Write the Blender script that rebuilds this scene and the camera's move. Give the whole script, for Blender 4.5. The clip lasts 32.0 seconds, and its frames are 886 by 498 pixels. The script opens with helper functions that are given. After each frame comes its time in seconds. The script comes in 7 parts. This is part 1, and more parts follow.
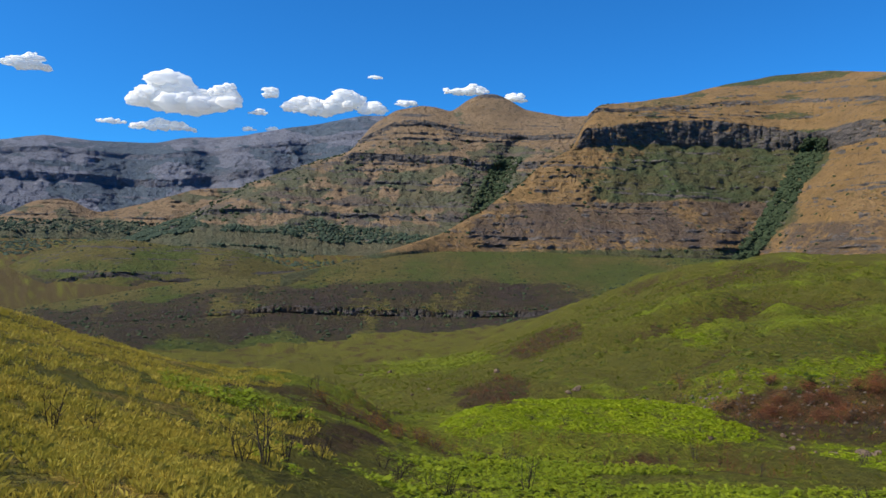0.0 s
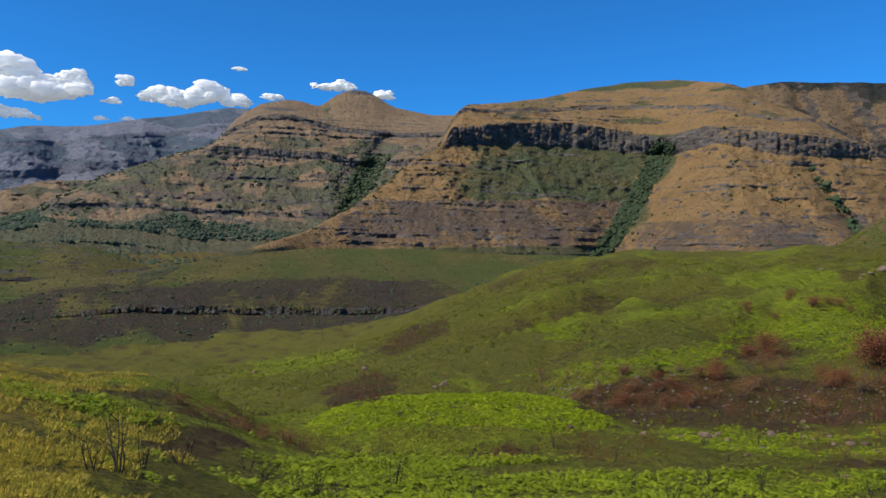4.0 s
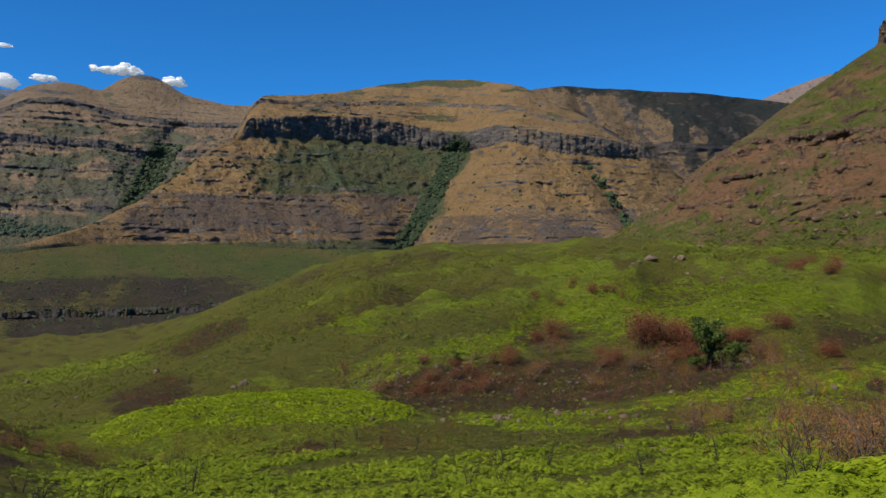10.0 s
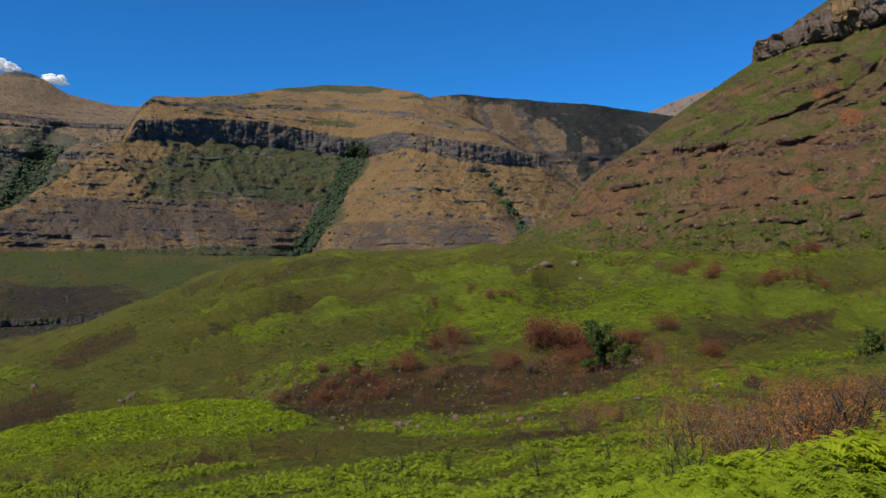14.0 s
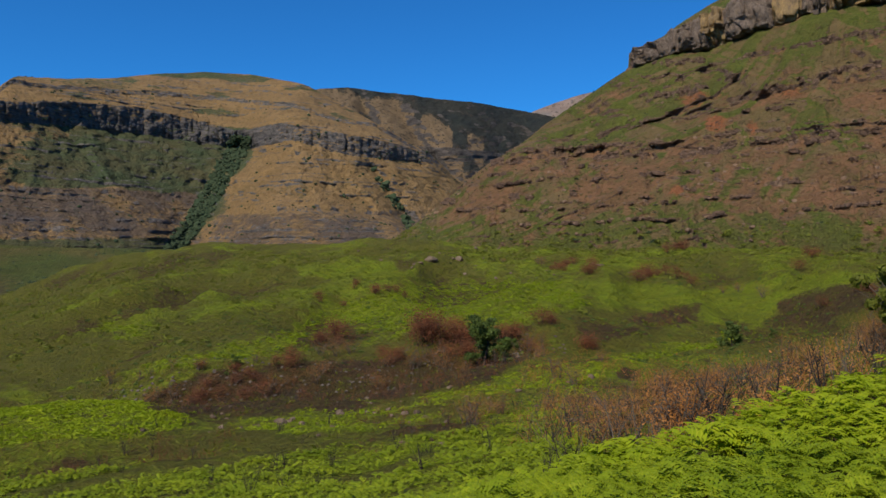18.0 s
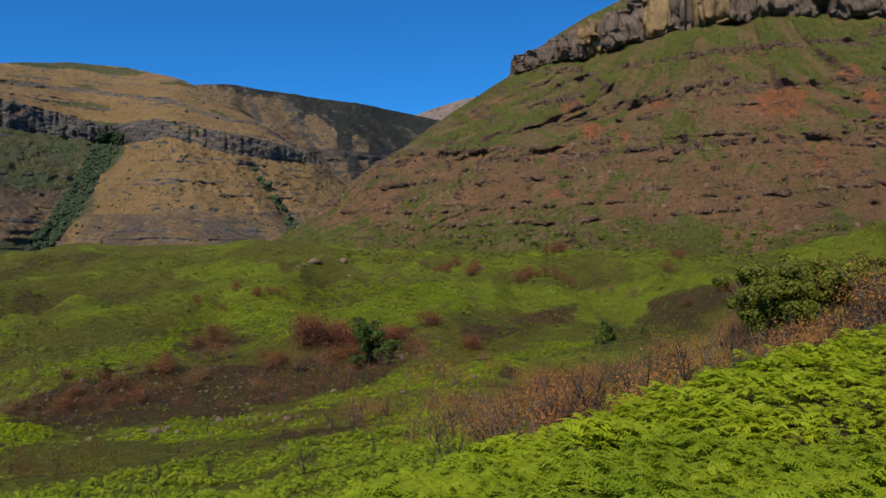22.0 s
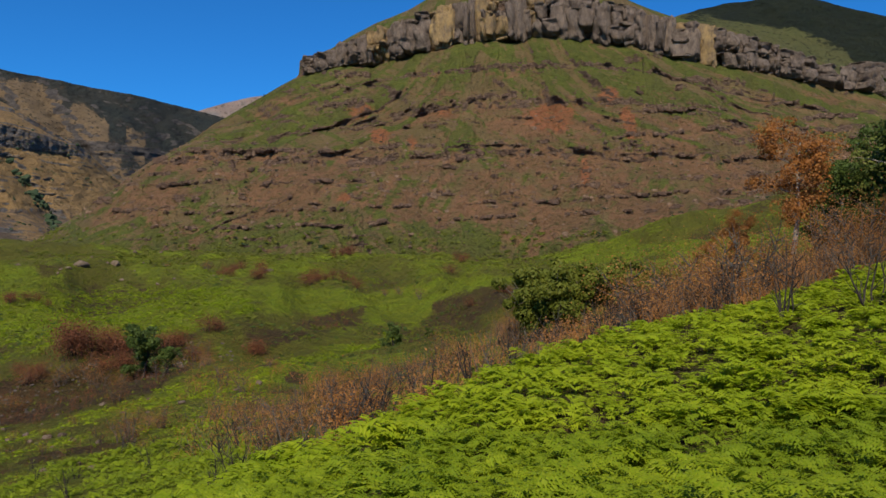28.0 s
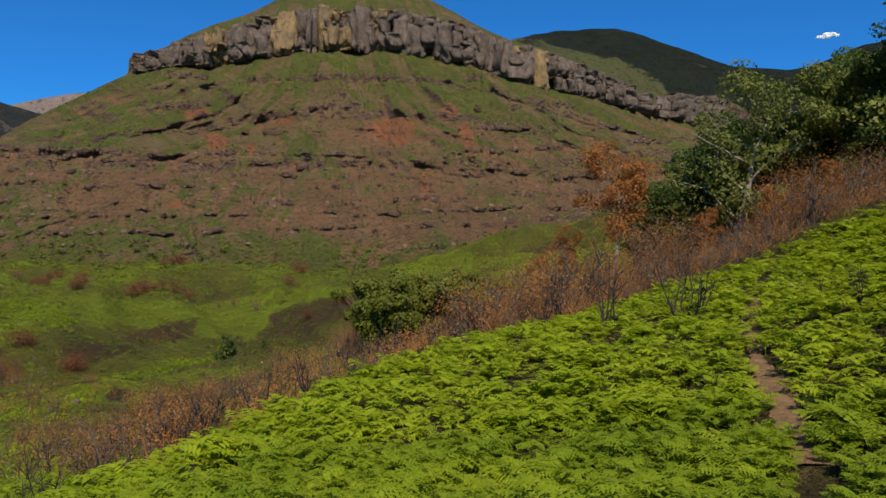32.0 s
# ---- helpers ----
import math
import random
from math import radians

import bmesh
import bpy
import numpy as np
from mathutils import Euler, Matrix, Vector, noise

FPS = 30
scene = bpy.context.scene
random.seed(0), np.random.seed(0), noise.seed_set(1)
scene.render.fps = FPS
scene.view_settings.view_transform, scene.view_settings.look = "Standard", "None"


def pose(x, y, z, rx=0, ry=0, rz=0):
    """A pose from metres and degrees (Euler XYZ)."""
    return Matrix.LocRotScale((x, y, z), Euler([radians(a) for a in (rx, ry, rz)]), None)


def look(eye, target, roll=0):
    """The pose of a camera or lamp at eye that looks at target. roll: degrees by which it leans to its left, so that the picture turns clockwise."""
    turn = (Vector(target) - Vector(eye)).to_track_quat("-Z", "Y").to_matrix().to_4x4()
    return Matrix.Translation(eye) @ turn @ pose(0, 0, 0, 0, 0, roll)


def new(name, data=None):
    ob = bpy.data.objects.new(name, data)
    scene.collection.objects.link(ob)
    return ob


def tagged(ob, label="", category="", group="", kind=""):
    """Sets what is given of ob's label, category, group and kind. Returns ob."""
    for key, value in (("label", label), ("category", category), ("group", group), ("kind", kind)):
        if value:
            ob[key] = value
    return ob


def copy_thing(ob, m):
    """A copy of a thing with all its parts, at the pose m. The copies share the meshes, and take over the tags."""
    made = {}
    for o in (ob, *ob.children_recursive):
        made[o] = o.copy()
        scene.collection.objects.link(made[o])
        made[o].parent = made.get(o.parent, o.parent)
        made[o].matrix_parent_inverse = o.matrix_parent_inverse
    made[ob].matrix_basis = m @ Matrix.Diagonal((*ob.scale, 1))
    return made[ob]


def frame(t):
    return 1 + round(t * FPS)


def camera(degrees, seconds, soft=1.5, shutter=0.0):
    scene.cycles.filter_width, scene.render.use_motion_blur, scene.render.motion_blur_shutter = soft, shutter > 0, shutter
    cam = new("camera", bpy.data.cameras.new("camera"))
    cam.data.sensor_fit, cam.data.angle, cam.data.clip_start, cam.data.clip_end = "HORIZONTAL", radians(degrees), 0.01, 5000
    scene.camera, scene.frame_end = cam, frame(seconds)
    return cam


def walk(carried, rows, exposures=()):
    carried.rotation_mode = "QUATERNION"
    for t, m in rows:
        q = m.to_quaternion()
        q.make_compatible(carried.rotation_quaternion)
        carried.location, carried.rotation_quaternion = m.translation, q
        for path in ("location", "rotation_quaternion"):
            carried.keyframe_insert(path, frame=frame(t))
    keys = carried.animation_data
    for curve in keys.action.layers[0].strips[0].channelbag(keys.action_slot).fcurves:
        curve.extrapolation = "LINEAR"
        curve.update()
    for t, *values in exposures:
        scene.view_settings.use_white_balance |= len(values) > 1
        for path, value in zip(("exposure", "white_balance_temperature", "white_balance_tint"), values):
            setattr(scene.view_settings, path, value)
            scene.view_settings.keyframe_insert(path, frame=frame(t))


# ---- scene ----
# The camera stands still on a hillside and pans from left to right: seconds, heading, tilt and lean in degrees.
EYE = Vector((0.03, 0.02, 1.7))
PAN = [
    (0, -0.00, 1.13, 0.63), (0.5, 1.15, 1.08, 0.62), (1, 2.33, 1.01, 0.62), (1.5, 3.54, 0.98, 0.57), (2, 4.74, 0.97, 0.52),
    (2.5, 5.97, 0.98, 0.53), (3, 7.24, 1.00, 0.51), (3.5, 8.54, 1.01, 0.52), (5.5, 13.96, 0.90, 0.21), (6, 15.30, 0.85, 0.11),
    (6.5, 16.62, 0.81, 0.02), (7, 17.87, 0.77, -0.11), (7.5, 19.11, 0.72, -0.18), (8, 20.28, 0.68, -0.26), (8.5, 21.45, 0.64, -0.28),
    (9, 22.57, 0.57, -0.31), (9.5, 23.69, 0.57, -0.32), (10, 24.74, 0.58, -0.31), (10.5, 25.74, 0.64, -0.34), (11, 26.74, 0.70, -0.36),
    (11.5, 27.67, 0.79, -0.40), (12, 28.54, 0.86, -0.41), (12.5, 29.48, 0.94, -0.43), (13, 30.42, 0.96, -0.46), (13.5, 31.37, 0.99, -0.49),
    (14, 32.31, 1.00, -0.53), (14.5, 33.26, 0.97, -0.51), (16.5, 37.49, 0.68, -0.26), (17, 38.64, 0.64, -0.19), (17.5, 39.74, 0.60, -0.14),
    (18, 40.87, 0.57, -0.09), (18.5, 41.98, 0.53, -0.04), (19, 43.09, 0.53, -0.05), (19.5, 44.16, 0.53, -0.04), (20, 45.23, 0.55, -0.02),
    (20.5, 46.29, 0.60, 0.00), (21, 47.35, 0.65, 0.03), (21.5, 48.42, 0.68, -0.07), (22, 49.52, 0.70, -0.07), (22.5, 50.51, 0.70, -0.05),
    (23, 51.66, 0.70, -0.02), (23.5, 52.85, 0.64, -0.01), (24, 54.13, 0.61, 0.02), (24.5, 55.45, 0.59, 0.06), (25, 56.78, 0.63, 0.11),
    (25.5, 58.16, 0.67, 0.18), (27.5, 63.87, 0.86, 0.08), (28, 65.33, 0.93, 0.07), (28.5, 66.83, 0.98, 0.15), (29, 68.35, 1.10, 0.12),
    (29.5, 69.91, 1.24, 0.17), (30, 71.49, 1.35, 0.33), (30.5, 73.01, 1.46, 0.36), (31, 74.51, 1.58, 0.41), (31.5, 75.88, 1.71, 0.48),
    (32, 77.28, 1.84, 0.55),
]


def sight(heading, tilt, lean):
    a, e = radians(heading), radians(tilt)
    way = Vector((math.sin(a) * math.cos(e), math.cos(a) * math.cos(e), math.sin(e)))
    return look(EYE, EYE + way, lean)


cam = camera(60.3, 32.0, soft=1.5)
walk(cam, [(t, sight(h, p, r)) for t, h, p, r in PAN], exposures=[(0, 0.60), (5, 0.49), (10, 0.32), (18, 0.27), (32, 0.28)])

# ---- light: a high sun from the left and a clear, deep blue sky ----
SUN_AZ, SUN_EL = -106, 47
world = bpy.data.worlds.new("sky")
scene.world = world
world.use_nodes = True
sky = world.node_tree.nodes.new("ShaderNodeTexSky")
sky.sky_type, sky.sun_disc = "NISHITA", False
sky.sun_elevation, sky.sun_rotation = radians(SUN_EL), radians(SUN_AZ)
sky.altitude, sky.air_density, sky.dust_density, sky.ozone_density = 1800, 1.0, 1.2, 4.0
deep = world.node_tree.nodes.new("ShaderNodeMix")
deep.data_type, deep.blend_type = "RGBA", "MULTIPLY"
deep.inputs[0].default_value, deep.inputs[7].default_value = 1.0, (0.15, 0.68, 1.14, 1)
world.node_tree.links.new(sky.outputs[0], deep.inputs[6])
world.node_tree.links.new(deep.outputs[2], world.node_tree.nodes["Background"].inputs[0])
world.node_tree.nodes["Background"].inputs[1].default_value = 0.099
sun = new("sun", bpy.data.lights.new("sun", "SUN"))
sun.data.energy, sun.data.angle, sun.data.color = 4.6, radians(0.5), (1.0, 0.91, 0.74)
sa, se = radians(SUN_AZ), radians(SUN_EL)
sun.matrix_world = look(Vector((math.sin(sa) * math.cos(se), math.cos(sa) * math.cos(se), math.sin(se))) * 100, (0, 0, 0))

# ---- noise and interpolation ----
_r = np.random.RandomState(7)
PERM = np.tile(_r.permutation(256), 3)
GRAD = _r.normal(size=(256, 3))
GRAD /= np.linalg.norm(GRAD, axis=1)[:, None]


GX, GY, GZ = (GRAD[:, k].astype(np.float32) for k in range(3))


def perlin(x, y, z):
    x, y, z = np.broadcast_arrays(np.asarray(x, float), np.asarray(y, float), np.asarray(z, float))
    xi, yi, zi = np.floor(x).astype(np.int32), np.floor(y).astype(np.int32), np.floor(z).astype(np.int32)
    u, v, w = (x - xi).astype(np.float32), (y - yi).astype(np.float32), (z - zi).astype(np.float32)
    xi, yi, zi = xi & 255, yi & 255, zi & 255
    fu, fv, fw = (q * q * q * (q * (q * 6 - 15) + 10) for q in (u, v, w))
    sides = []
    for i in (0, 1):
        p = PERM[xi + i] + yi
        rows_ = []
        for j in (0, 1):
            q = PERM[p + j] + zi
            ends = []
            for k in (0, 1):
                h = PERM[q + k]
                ends.append(GX[h] * (u - i) + GY[h] * (v - j) + GZ[h] * (w - k))
            rows_.append(ends[0] + fw * (ends[1] - ends[0]))
        sides.append(rows_[0] + fv * (rows_[1] - rows_[0]))
    return (sides[0] + fu * (sides[1] - sides[0])) * 1.6


def fbm(x, y, z, octaves=4, gain=0.5):
    total, amp = 0, 1.0
    for o in range(octaves):
        total = total + amp * perlin(x * 2 ** o + 17 * o, y * 2 ** o + 5 * o, z * 2 ** o)
        amp *= gain
    return total


def hash01(i, j=0):
    i, j = np.asarray(i).astype(int), np.asarray(j).astype(int)
    return PERM[(PERM[i & 255] + j) & 255] / 255.0


def smooth(a, b, x):
    t = np.clip((x - a) / (b - a), 0, 1)
    return t * t * (3 - 2 * t)


def along(az, points, soft=0.35):
    """A value along the headings az from (heading, value) pairs, with softened corners."""
    xs, ys = [p[0] for p in points], [p[1] for p in points]
    return sum(w * np.interp(az + o * soft, xs, ys) for o, w in ((-2, 0.1), (-1, 0.2), (0, 0.4), (1, 0.2), (2, 0.1)))


def rise(d, el):
    """The height of what stands d metres off at the elevation el."""
    return EYE.z + d * np.tan(np.radians(el))


# ---- materials ----
def nodes_of(name):
    m = bpy.data.materials.new(name)
    m.use_nodes = True
    nt = m.node_tree
    return m, nt, nt.nodes["Principled BSDF"]


def nd(nt, kind, **kw):
    n = nt.nodes.new("ShaderNode" + kind)
    for k, v in kw.items():
        if k in n.inputs:
            n.inputs[k].default_value = v
    return n


def noise_fac(nt, pos, scale, detail=4, rough=0.6, low=0.35, high=0.65, stretch=None):
    if stretch:
        mp = nt.nodes.new("ShaderNodeMapping")
        mp.inputs["Scale"].default_value = stretch
        nt.links.new(pos, mp.inputs["Vector"])
        pos = mp.outputs[0]
    n = nd(nt, "TexNoise", Scale=scale, Detail=detail, Roughness=rough)
    nt.links.new(pos, n.inputs["Vector"])
    r = nt.nodes.new("ShaderNodeMapRange")
    r.interpolation_type = "SMOOTHSTEP"
    r.inputs[1].default_value, r.inputs[2].default_value = low, high
    nt.links.new(n.outputs[0], r.inputs[0])
    return r.outputs[0]


def mixc(nt, fac, a, b):
    m = nt.nodes.new("ShaderNodeMix")
    m.data_type = "RGBA"
    for sock, v in ((m.inputs[0], fac), (m.inputs[6], a), (m.inputs[7], b)):
        if isinstance(v, bpy.types.NodeSocket):
            nt.links.new(v, sock)
        elif isinstance(v, tuple):
            sock.default_value = (*v, 1)
        else:
            sock.default_value = v
    return m.outputs[2]


def math_n(nt, op, a, b=0.0, clamp=False):
    m = nt.nodes.new("ShaderNodeMath")
    m.operation, m.use_clamp = op, clamp
    for sock, v in ((m.inputs[0], a), (m.inputs[1], b)):
        if isinstance(v, bpy.types.NodeSocket):
            nt.links.new(v, sock)
        else:
            sock.default_value = v
    return m.outputs[0]


def relief(nt, bsdf, height, strength, distance):
    b = nd(nt, "Bump", Strength=strength, Distance=distance)
    nt.links.new(height, b.inputs["Height"])
    nt.links.new(b.outputs[0], bsdf.inputs["Normal"])


def terrain_material(name, unit, dry, green, brown, rock, steep=(0.3, 0.5), scrub=0.75, mottle=0.42, extra=((0.30, 0.115, 0.05), (0.24, 0.10, 0.05))):
    """Slopes of dry grass, green grass, bare brown earth and rock. The cover attribute holds the shares of
    green, brown, rock and an extra cover; noise breaks their borders, and faces steeper than steep are bare rock. unit: metres of the finest grain."""
    m, nt, bsdf = nodes_of(name)
    geo = nt.nodes.new("ShaderNodeNewGeometry")
    pos = geo.outputs["Position"]
    at = nt.nodes.new("ShaderNodeAttribute")
    at.attribute_name = "cover"
    sep = nt.nodes.new("ShaderNodeSeparateColor")
    nt.links.new(at.outputs["Color"], sep.inputs[0])
    fine = noise_fac(nt, pos, 1 / unit, 6, 0.7, 0.3, 0.7)
    mid = noise_fac(nt, pos, 0.12 / unit, 5, 0.65, 0.35, 0.65)
    big = noise_fac(nt, pos, 0.025 / unit, 3, 0.5, 0.35, 0.65)
    edge = noise_fac(nt, pos, 0.3 / unit, 6, 0.75, 0.25, 0.75)

    def tone(pair):
        c = mixc(nt, mid, pair[0], pair[1])
        half = tuple(v * 0.55 for v in pair[0])
        return mixc(nt, math_n(nt, "MULTIPLY", fine, 0.75), c, half)

    def share(value, soft=0.22):
        s = math_n(nt, "ADD", value, math_n(nt, "MULTIPLY", math_n(nt, "SUBTRACT", edge, 0.5), 0.7))
        r = nt.nodes.new("ShaderNodeMapRange")
        r.interpolation_type = "SMOOTHSTEP"
        r.inputs[1].default_value, r.inputs[2].default_value = 0.5 - soft, 0.5 + soft
        nt.links.new(s, r.inputs[0])
        return r.outputs[0]

    col = mixc(nt, math_n(nt, "MULTIPLY", big, 0.5), tone(dry), tuple(0.6 * a + 0.4 * b for a, b in zip(dry[0], brown[1])))
    col = mixc(nt, share(sep.outputs[0]), col, tone(green))
    col = mixc(nt, share(sep.outputs[1]), col, tone(brown))
    col = mixc(nt, share(at.outputs["Alpha"]), col, tone(extra))
    speck = noise_fac(nt, pos, 0.42 / unit, 3, 0.55, 0.57, 0.64)
    col = mixc(nt, math_n(nt, "MULTIPLY", speck, scrub), col, tuple(0.45 * v for v in green[0]))
    patchy = noise_fac(nt, pos, 0.055 / unit, 4, 0.6, 0.3, 0.7)
    col = mixc(nt, math_n(nt, "MULTIPLY", patchy, mottle), col, tuple(0.5 * v for v in dry[1]))
    strata = noise_fac(nt, pos, 0.5 / unit, 6, 0.7, 0.3, 0.7, (0.25, 0.25, 1.6))
    spots = noise_fac(nt, pos, 1.3 / unit, 5, 0.8, 0.3, 0.75)
    stone = mixc(nt, strata, rock[0], rock[1])
    stone = mixc(nt, math_n(nt, "MULTIPLY", spots, 0.7), stone, tuple(v * 0.4 for v in rock[0]))
    sx = nt.nodes.new("ShaderNodeSeparateXYZ")
    nt.links.new(geo.outputs["Normal"], sx.inputs[0])
    st = nt.nodes.new("ShaderNodeMapRange")
    st.inputs[1].default_value, st.inputs[2].default_value = steep[1], steep[0]
    nt.links.new(sx.outputs[2], st.inputs[0])
    rk = math_n(nt, "MAXIMUM", share(sep.outputs[2]), st.outputs[0])
    col = mixc(nt, rk, col, stone)
    nt.links.new(col, bsdf.inputs["Base Color"])
    bsdf.inputs["Roughness"].default_value = 0.92
    bsdf.inputs["Specular IOR Level"].default_value = 0.15
    wide = nd(nt, "Bump", Strength=0.9, Distance=unit * 3.2)
    nt.links.new(noise_fac(nt, pos, 0.16 / unit, 5, 0.6, 0.2, 0.8), wide.inputs["Height"])
    relief(nt, bsdf, math_n(nt, "ADD", fine, math_n(nt, "MULTIPLY", edge, 1.5)), 1.0, unit * 0.7)
    nt.links.new(wide.outputs[0], bsdf.inputs["Normal"].links[0].from_node.inputs["Normal"])
    return m


GOLD = ((0.46, 0.285, 0.118), (0.365, 0.23, 0.102))
TAN = ((0.43, 0.295, 0.175), (0.36, 0.255, 0.16))
DULL = ((0.125, 0.135, 0.07), (0.15, 0.145, 0.075))
BROWN = ((0.135, 0.086, 0.064), (0.10, 0.068, 0.054))
# Aerial haze is mixed into the far range's base colours as blue-grey.
mat_far_hazed = terrain_material("hazy_far_slopes", 9.0, ((0.29, 0.305, 0.385), (0.25, 0.275, 0.355)), ((0.13, 0.18, 0.25), (0.155, 0.20, 0.255)), ((0.19, 0.21, 0.27), (0.17, 0.195, 0.25)), ((0.22, 0.235, 0.295), (0.26, 0.265, 0.32)), (0.2, 0.35), 0.4, 0.2)
# Greens and rock of the next two lean cool grey, haze put into colour.
mat_peak = terrain_material("peak_slopes", 7.0, TAN, ((0.14, 0.16, 0.105), (0.185, 0.19, 0.115)), ((0.20, 0.165, 0.14), (0.17, 0.145, 0.13)), ((0.12, 0.115, 0.125), (0.23, 0.21, 0.20)), scrub=0.5)
mat_main = terrain_material("mountain_slopes", 5.0, GOLD, ((0.083, 0.118, 0.056), (0.115, 0.14, 0.064)), ((0.19, 0.14, 0.112), (0.15, 0.118, 0.102)), ((0.105, 0.097, 0.10), (0.30, 0.265, 0.245)), (0.2, 0.36), 0.4)
mat_near = terrain_material("near_mountain_slopes", 1.6, ((0.26, 0.18, 0.078), (0.21, 0.16, 0.065)), ((0.125, 0.155, 0.026), (0.185, 0.19, 0.036)), ((0.355, 0.182, 0.092), (0.265, 0.145, 0.077)), ((0.115, 0.072, 0.052), (0.29, 0.19, 0.13)), extra=((0.50, 0.175, 0.075), (0.38, 0.145, 0.07)), scrub=0.6)
mat_hill = terrain_material("hill_slopes", 3.0, ((0.21, 0.175, 0.05), (0.17, 0.15, 0.042)), ((0.095, 0.135, 0.026), (0.135, 0.15, 0.036)), ((0.082, 0.056, 0.044), (0.058, 0.046, 0.037)), ((0.085, 0.075, 0.075), (0.17, 0.15, 0.14)))
mat_ground = terrain_material("meadow", 0.5, ((0.138, 0.141, 0.018), (0.182, 0.166, 0.024)), ((0.195, 0.26, 0.012), (0.265, 0.305, 0.017)), ((0.10, 0.06, 0.026), (0.066, 0.042, 0.022)), ((0.15, 0.11, 0.085), (0.25, 0.19, 0.14)), (0.25, 0.4), 0.5, 0.42, ((0.36, 0.25, 0.045), (0.26, 0.205, 0.036)))
mat_summit = terrain_material("summit_slopes", 9.0, ((0.52, 0.38, 0.32), (0.44, 0.33, 0.29)), DULL, BROWN, ((0.3, 0.26, 0.25), (0.4, 0.35, 0.33)))
mat_shadowed_heath = terrain_material("shadowed_heath_slopes", 6.0, ((0.14, 0.15, 0.05), (0.17, 0.16, 0.055)), ((0.018, 0.026, 0.016), (0.026, 0.034, 0.019)), BROWN, ((0.10, 0.085, 0.08), (0.18, 0.15, 0.13)), mottle=0.08)
mat_shaded_ridge = terrain_material("shaded_ridge_slopes", 6.0, ((0.30, 0.205, 0.115), (0.25, 0.175, 0.105)), ((0.034, 0.042, 0.042), (0.046, 0.054, 0.048)), BROWN, ((0.10, 0.09, 0.09), (0.20, 0.17, 0.155)), mottle=0.15)


# ---- terrain ----
def link_mesh(name, verts, faces, material, parent=None, cover=None, flat=False):
    me = bpy.data.meshes.new(name)
    verts, faces = np.asarray(verts, np.float32), np.asarray(faces, np.int32)
    n = faces.shape[1]
    me.vertices.add(len(verts))
    me.vertices.foreach_set("co", verts.ravel())
    me.loops.add(faces.size)
    me.loops.foreach_set("vertex_index", faces.ravel())
    me.polygons.add(len(faces))
    me.polygons.foreach_set("loop_start", np.arange(len(faces), dtype=np.int32) * n)
    me.polygons.foreach_set("use_smooth", np.full(len(faces), not flat))
    me.update(calc_edges=True)
    if cover is not None:
        ca = me.color_attributes.new("cover", "FLOAT_COLOR", "POINT")
        ca.data.foreach_set("color", np.asarray(cover, np.float32).reshape(-1, 4).ravel())
    me.materials.append(material)
    ob = new(name, me)
    if parent is not None:
        ob.parent = parent
    return ob


def grid_faces(nr, nc):
    i = np.arange(nr * nc).reshape(nr, nc)
    return np.stack([i[:-1, :-1], i[:-1, 1:], i[1:, 1:], i[1:, :-1]], -1).reshape(-1, 4)


def polar(az, d, z):
    a = np.radians(az)
    return np.stack([np.sin(a) * d, np.cos(a) * d, z], -1)


def columns(arc, z, width, seed, groove=0.5):
    """Jointed rock: pillars of uneven width and standing proud by chance, with rounded faces and horizontal breaks. 0 to 1."""
    warp = arc / width + 0.45 * perlin(arc / width * 0.6, z / width * 0.35, seed)
    cell = np.floor(warp)
    u = warp - cell
    tier = np.floor(z / (width * 1.3) + hash01(cell, seed + 3) * 3 + 0.2 * perlin(arc / width, z / width, seed + 9))
    proud = 0.65 * hash01(cell, seed) + 0.35 * hash01(cell + 31 * tier, seed + 1)
    face = 1 - groove * np.abs(2 * u - 1) ** 6
    return proud * 0.7 + 0.3 * face - 0.25 * groove * (np.abs(2 * u - 1) > 0.86)


def ledges(z, arc, height, seed, gate=0.0):
    """Hard and soft beds: gentle slopes and short risers. Gives the step outwards and the share of bare rock, both along the height."""
    q = z / height + 0.3 * perlin(arc / (height * 9), z / (height * 9), seed) + 0.12 * perlin(arc / height, z / height, seed + 3) + seed
    bed = np.floor(q)
    f = q - bed
    slope = np.where(f < 0.62, f / 0.62, (1 - f) / 0.38)
    strong = smooth(0.3, 0.75, hash01(bed, seed)) * smooth(gate - 0.3, gate + 0.15, perlin(arc / (height * 6), bed * 3.7, seed + 0.5) + 0.35 * perlin(arc / (height * 1.3), bed * 3.7, seed + 1.5))
    return (0.5 - slope) * strong, smooth(0.6, 0.72, f) * smooth(1.0, 0.93, f) * strong


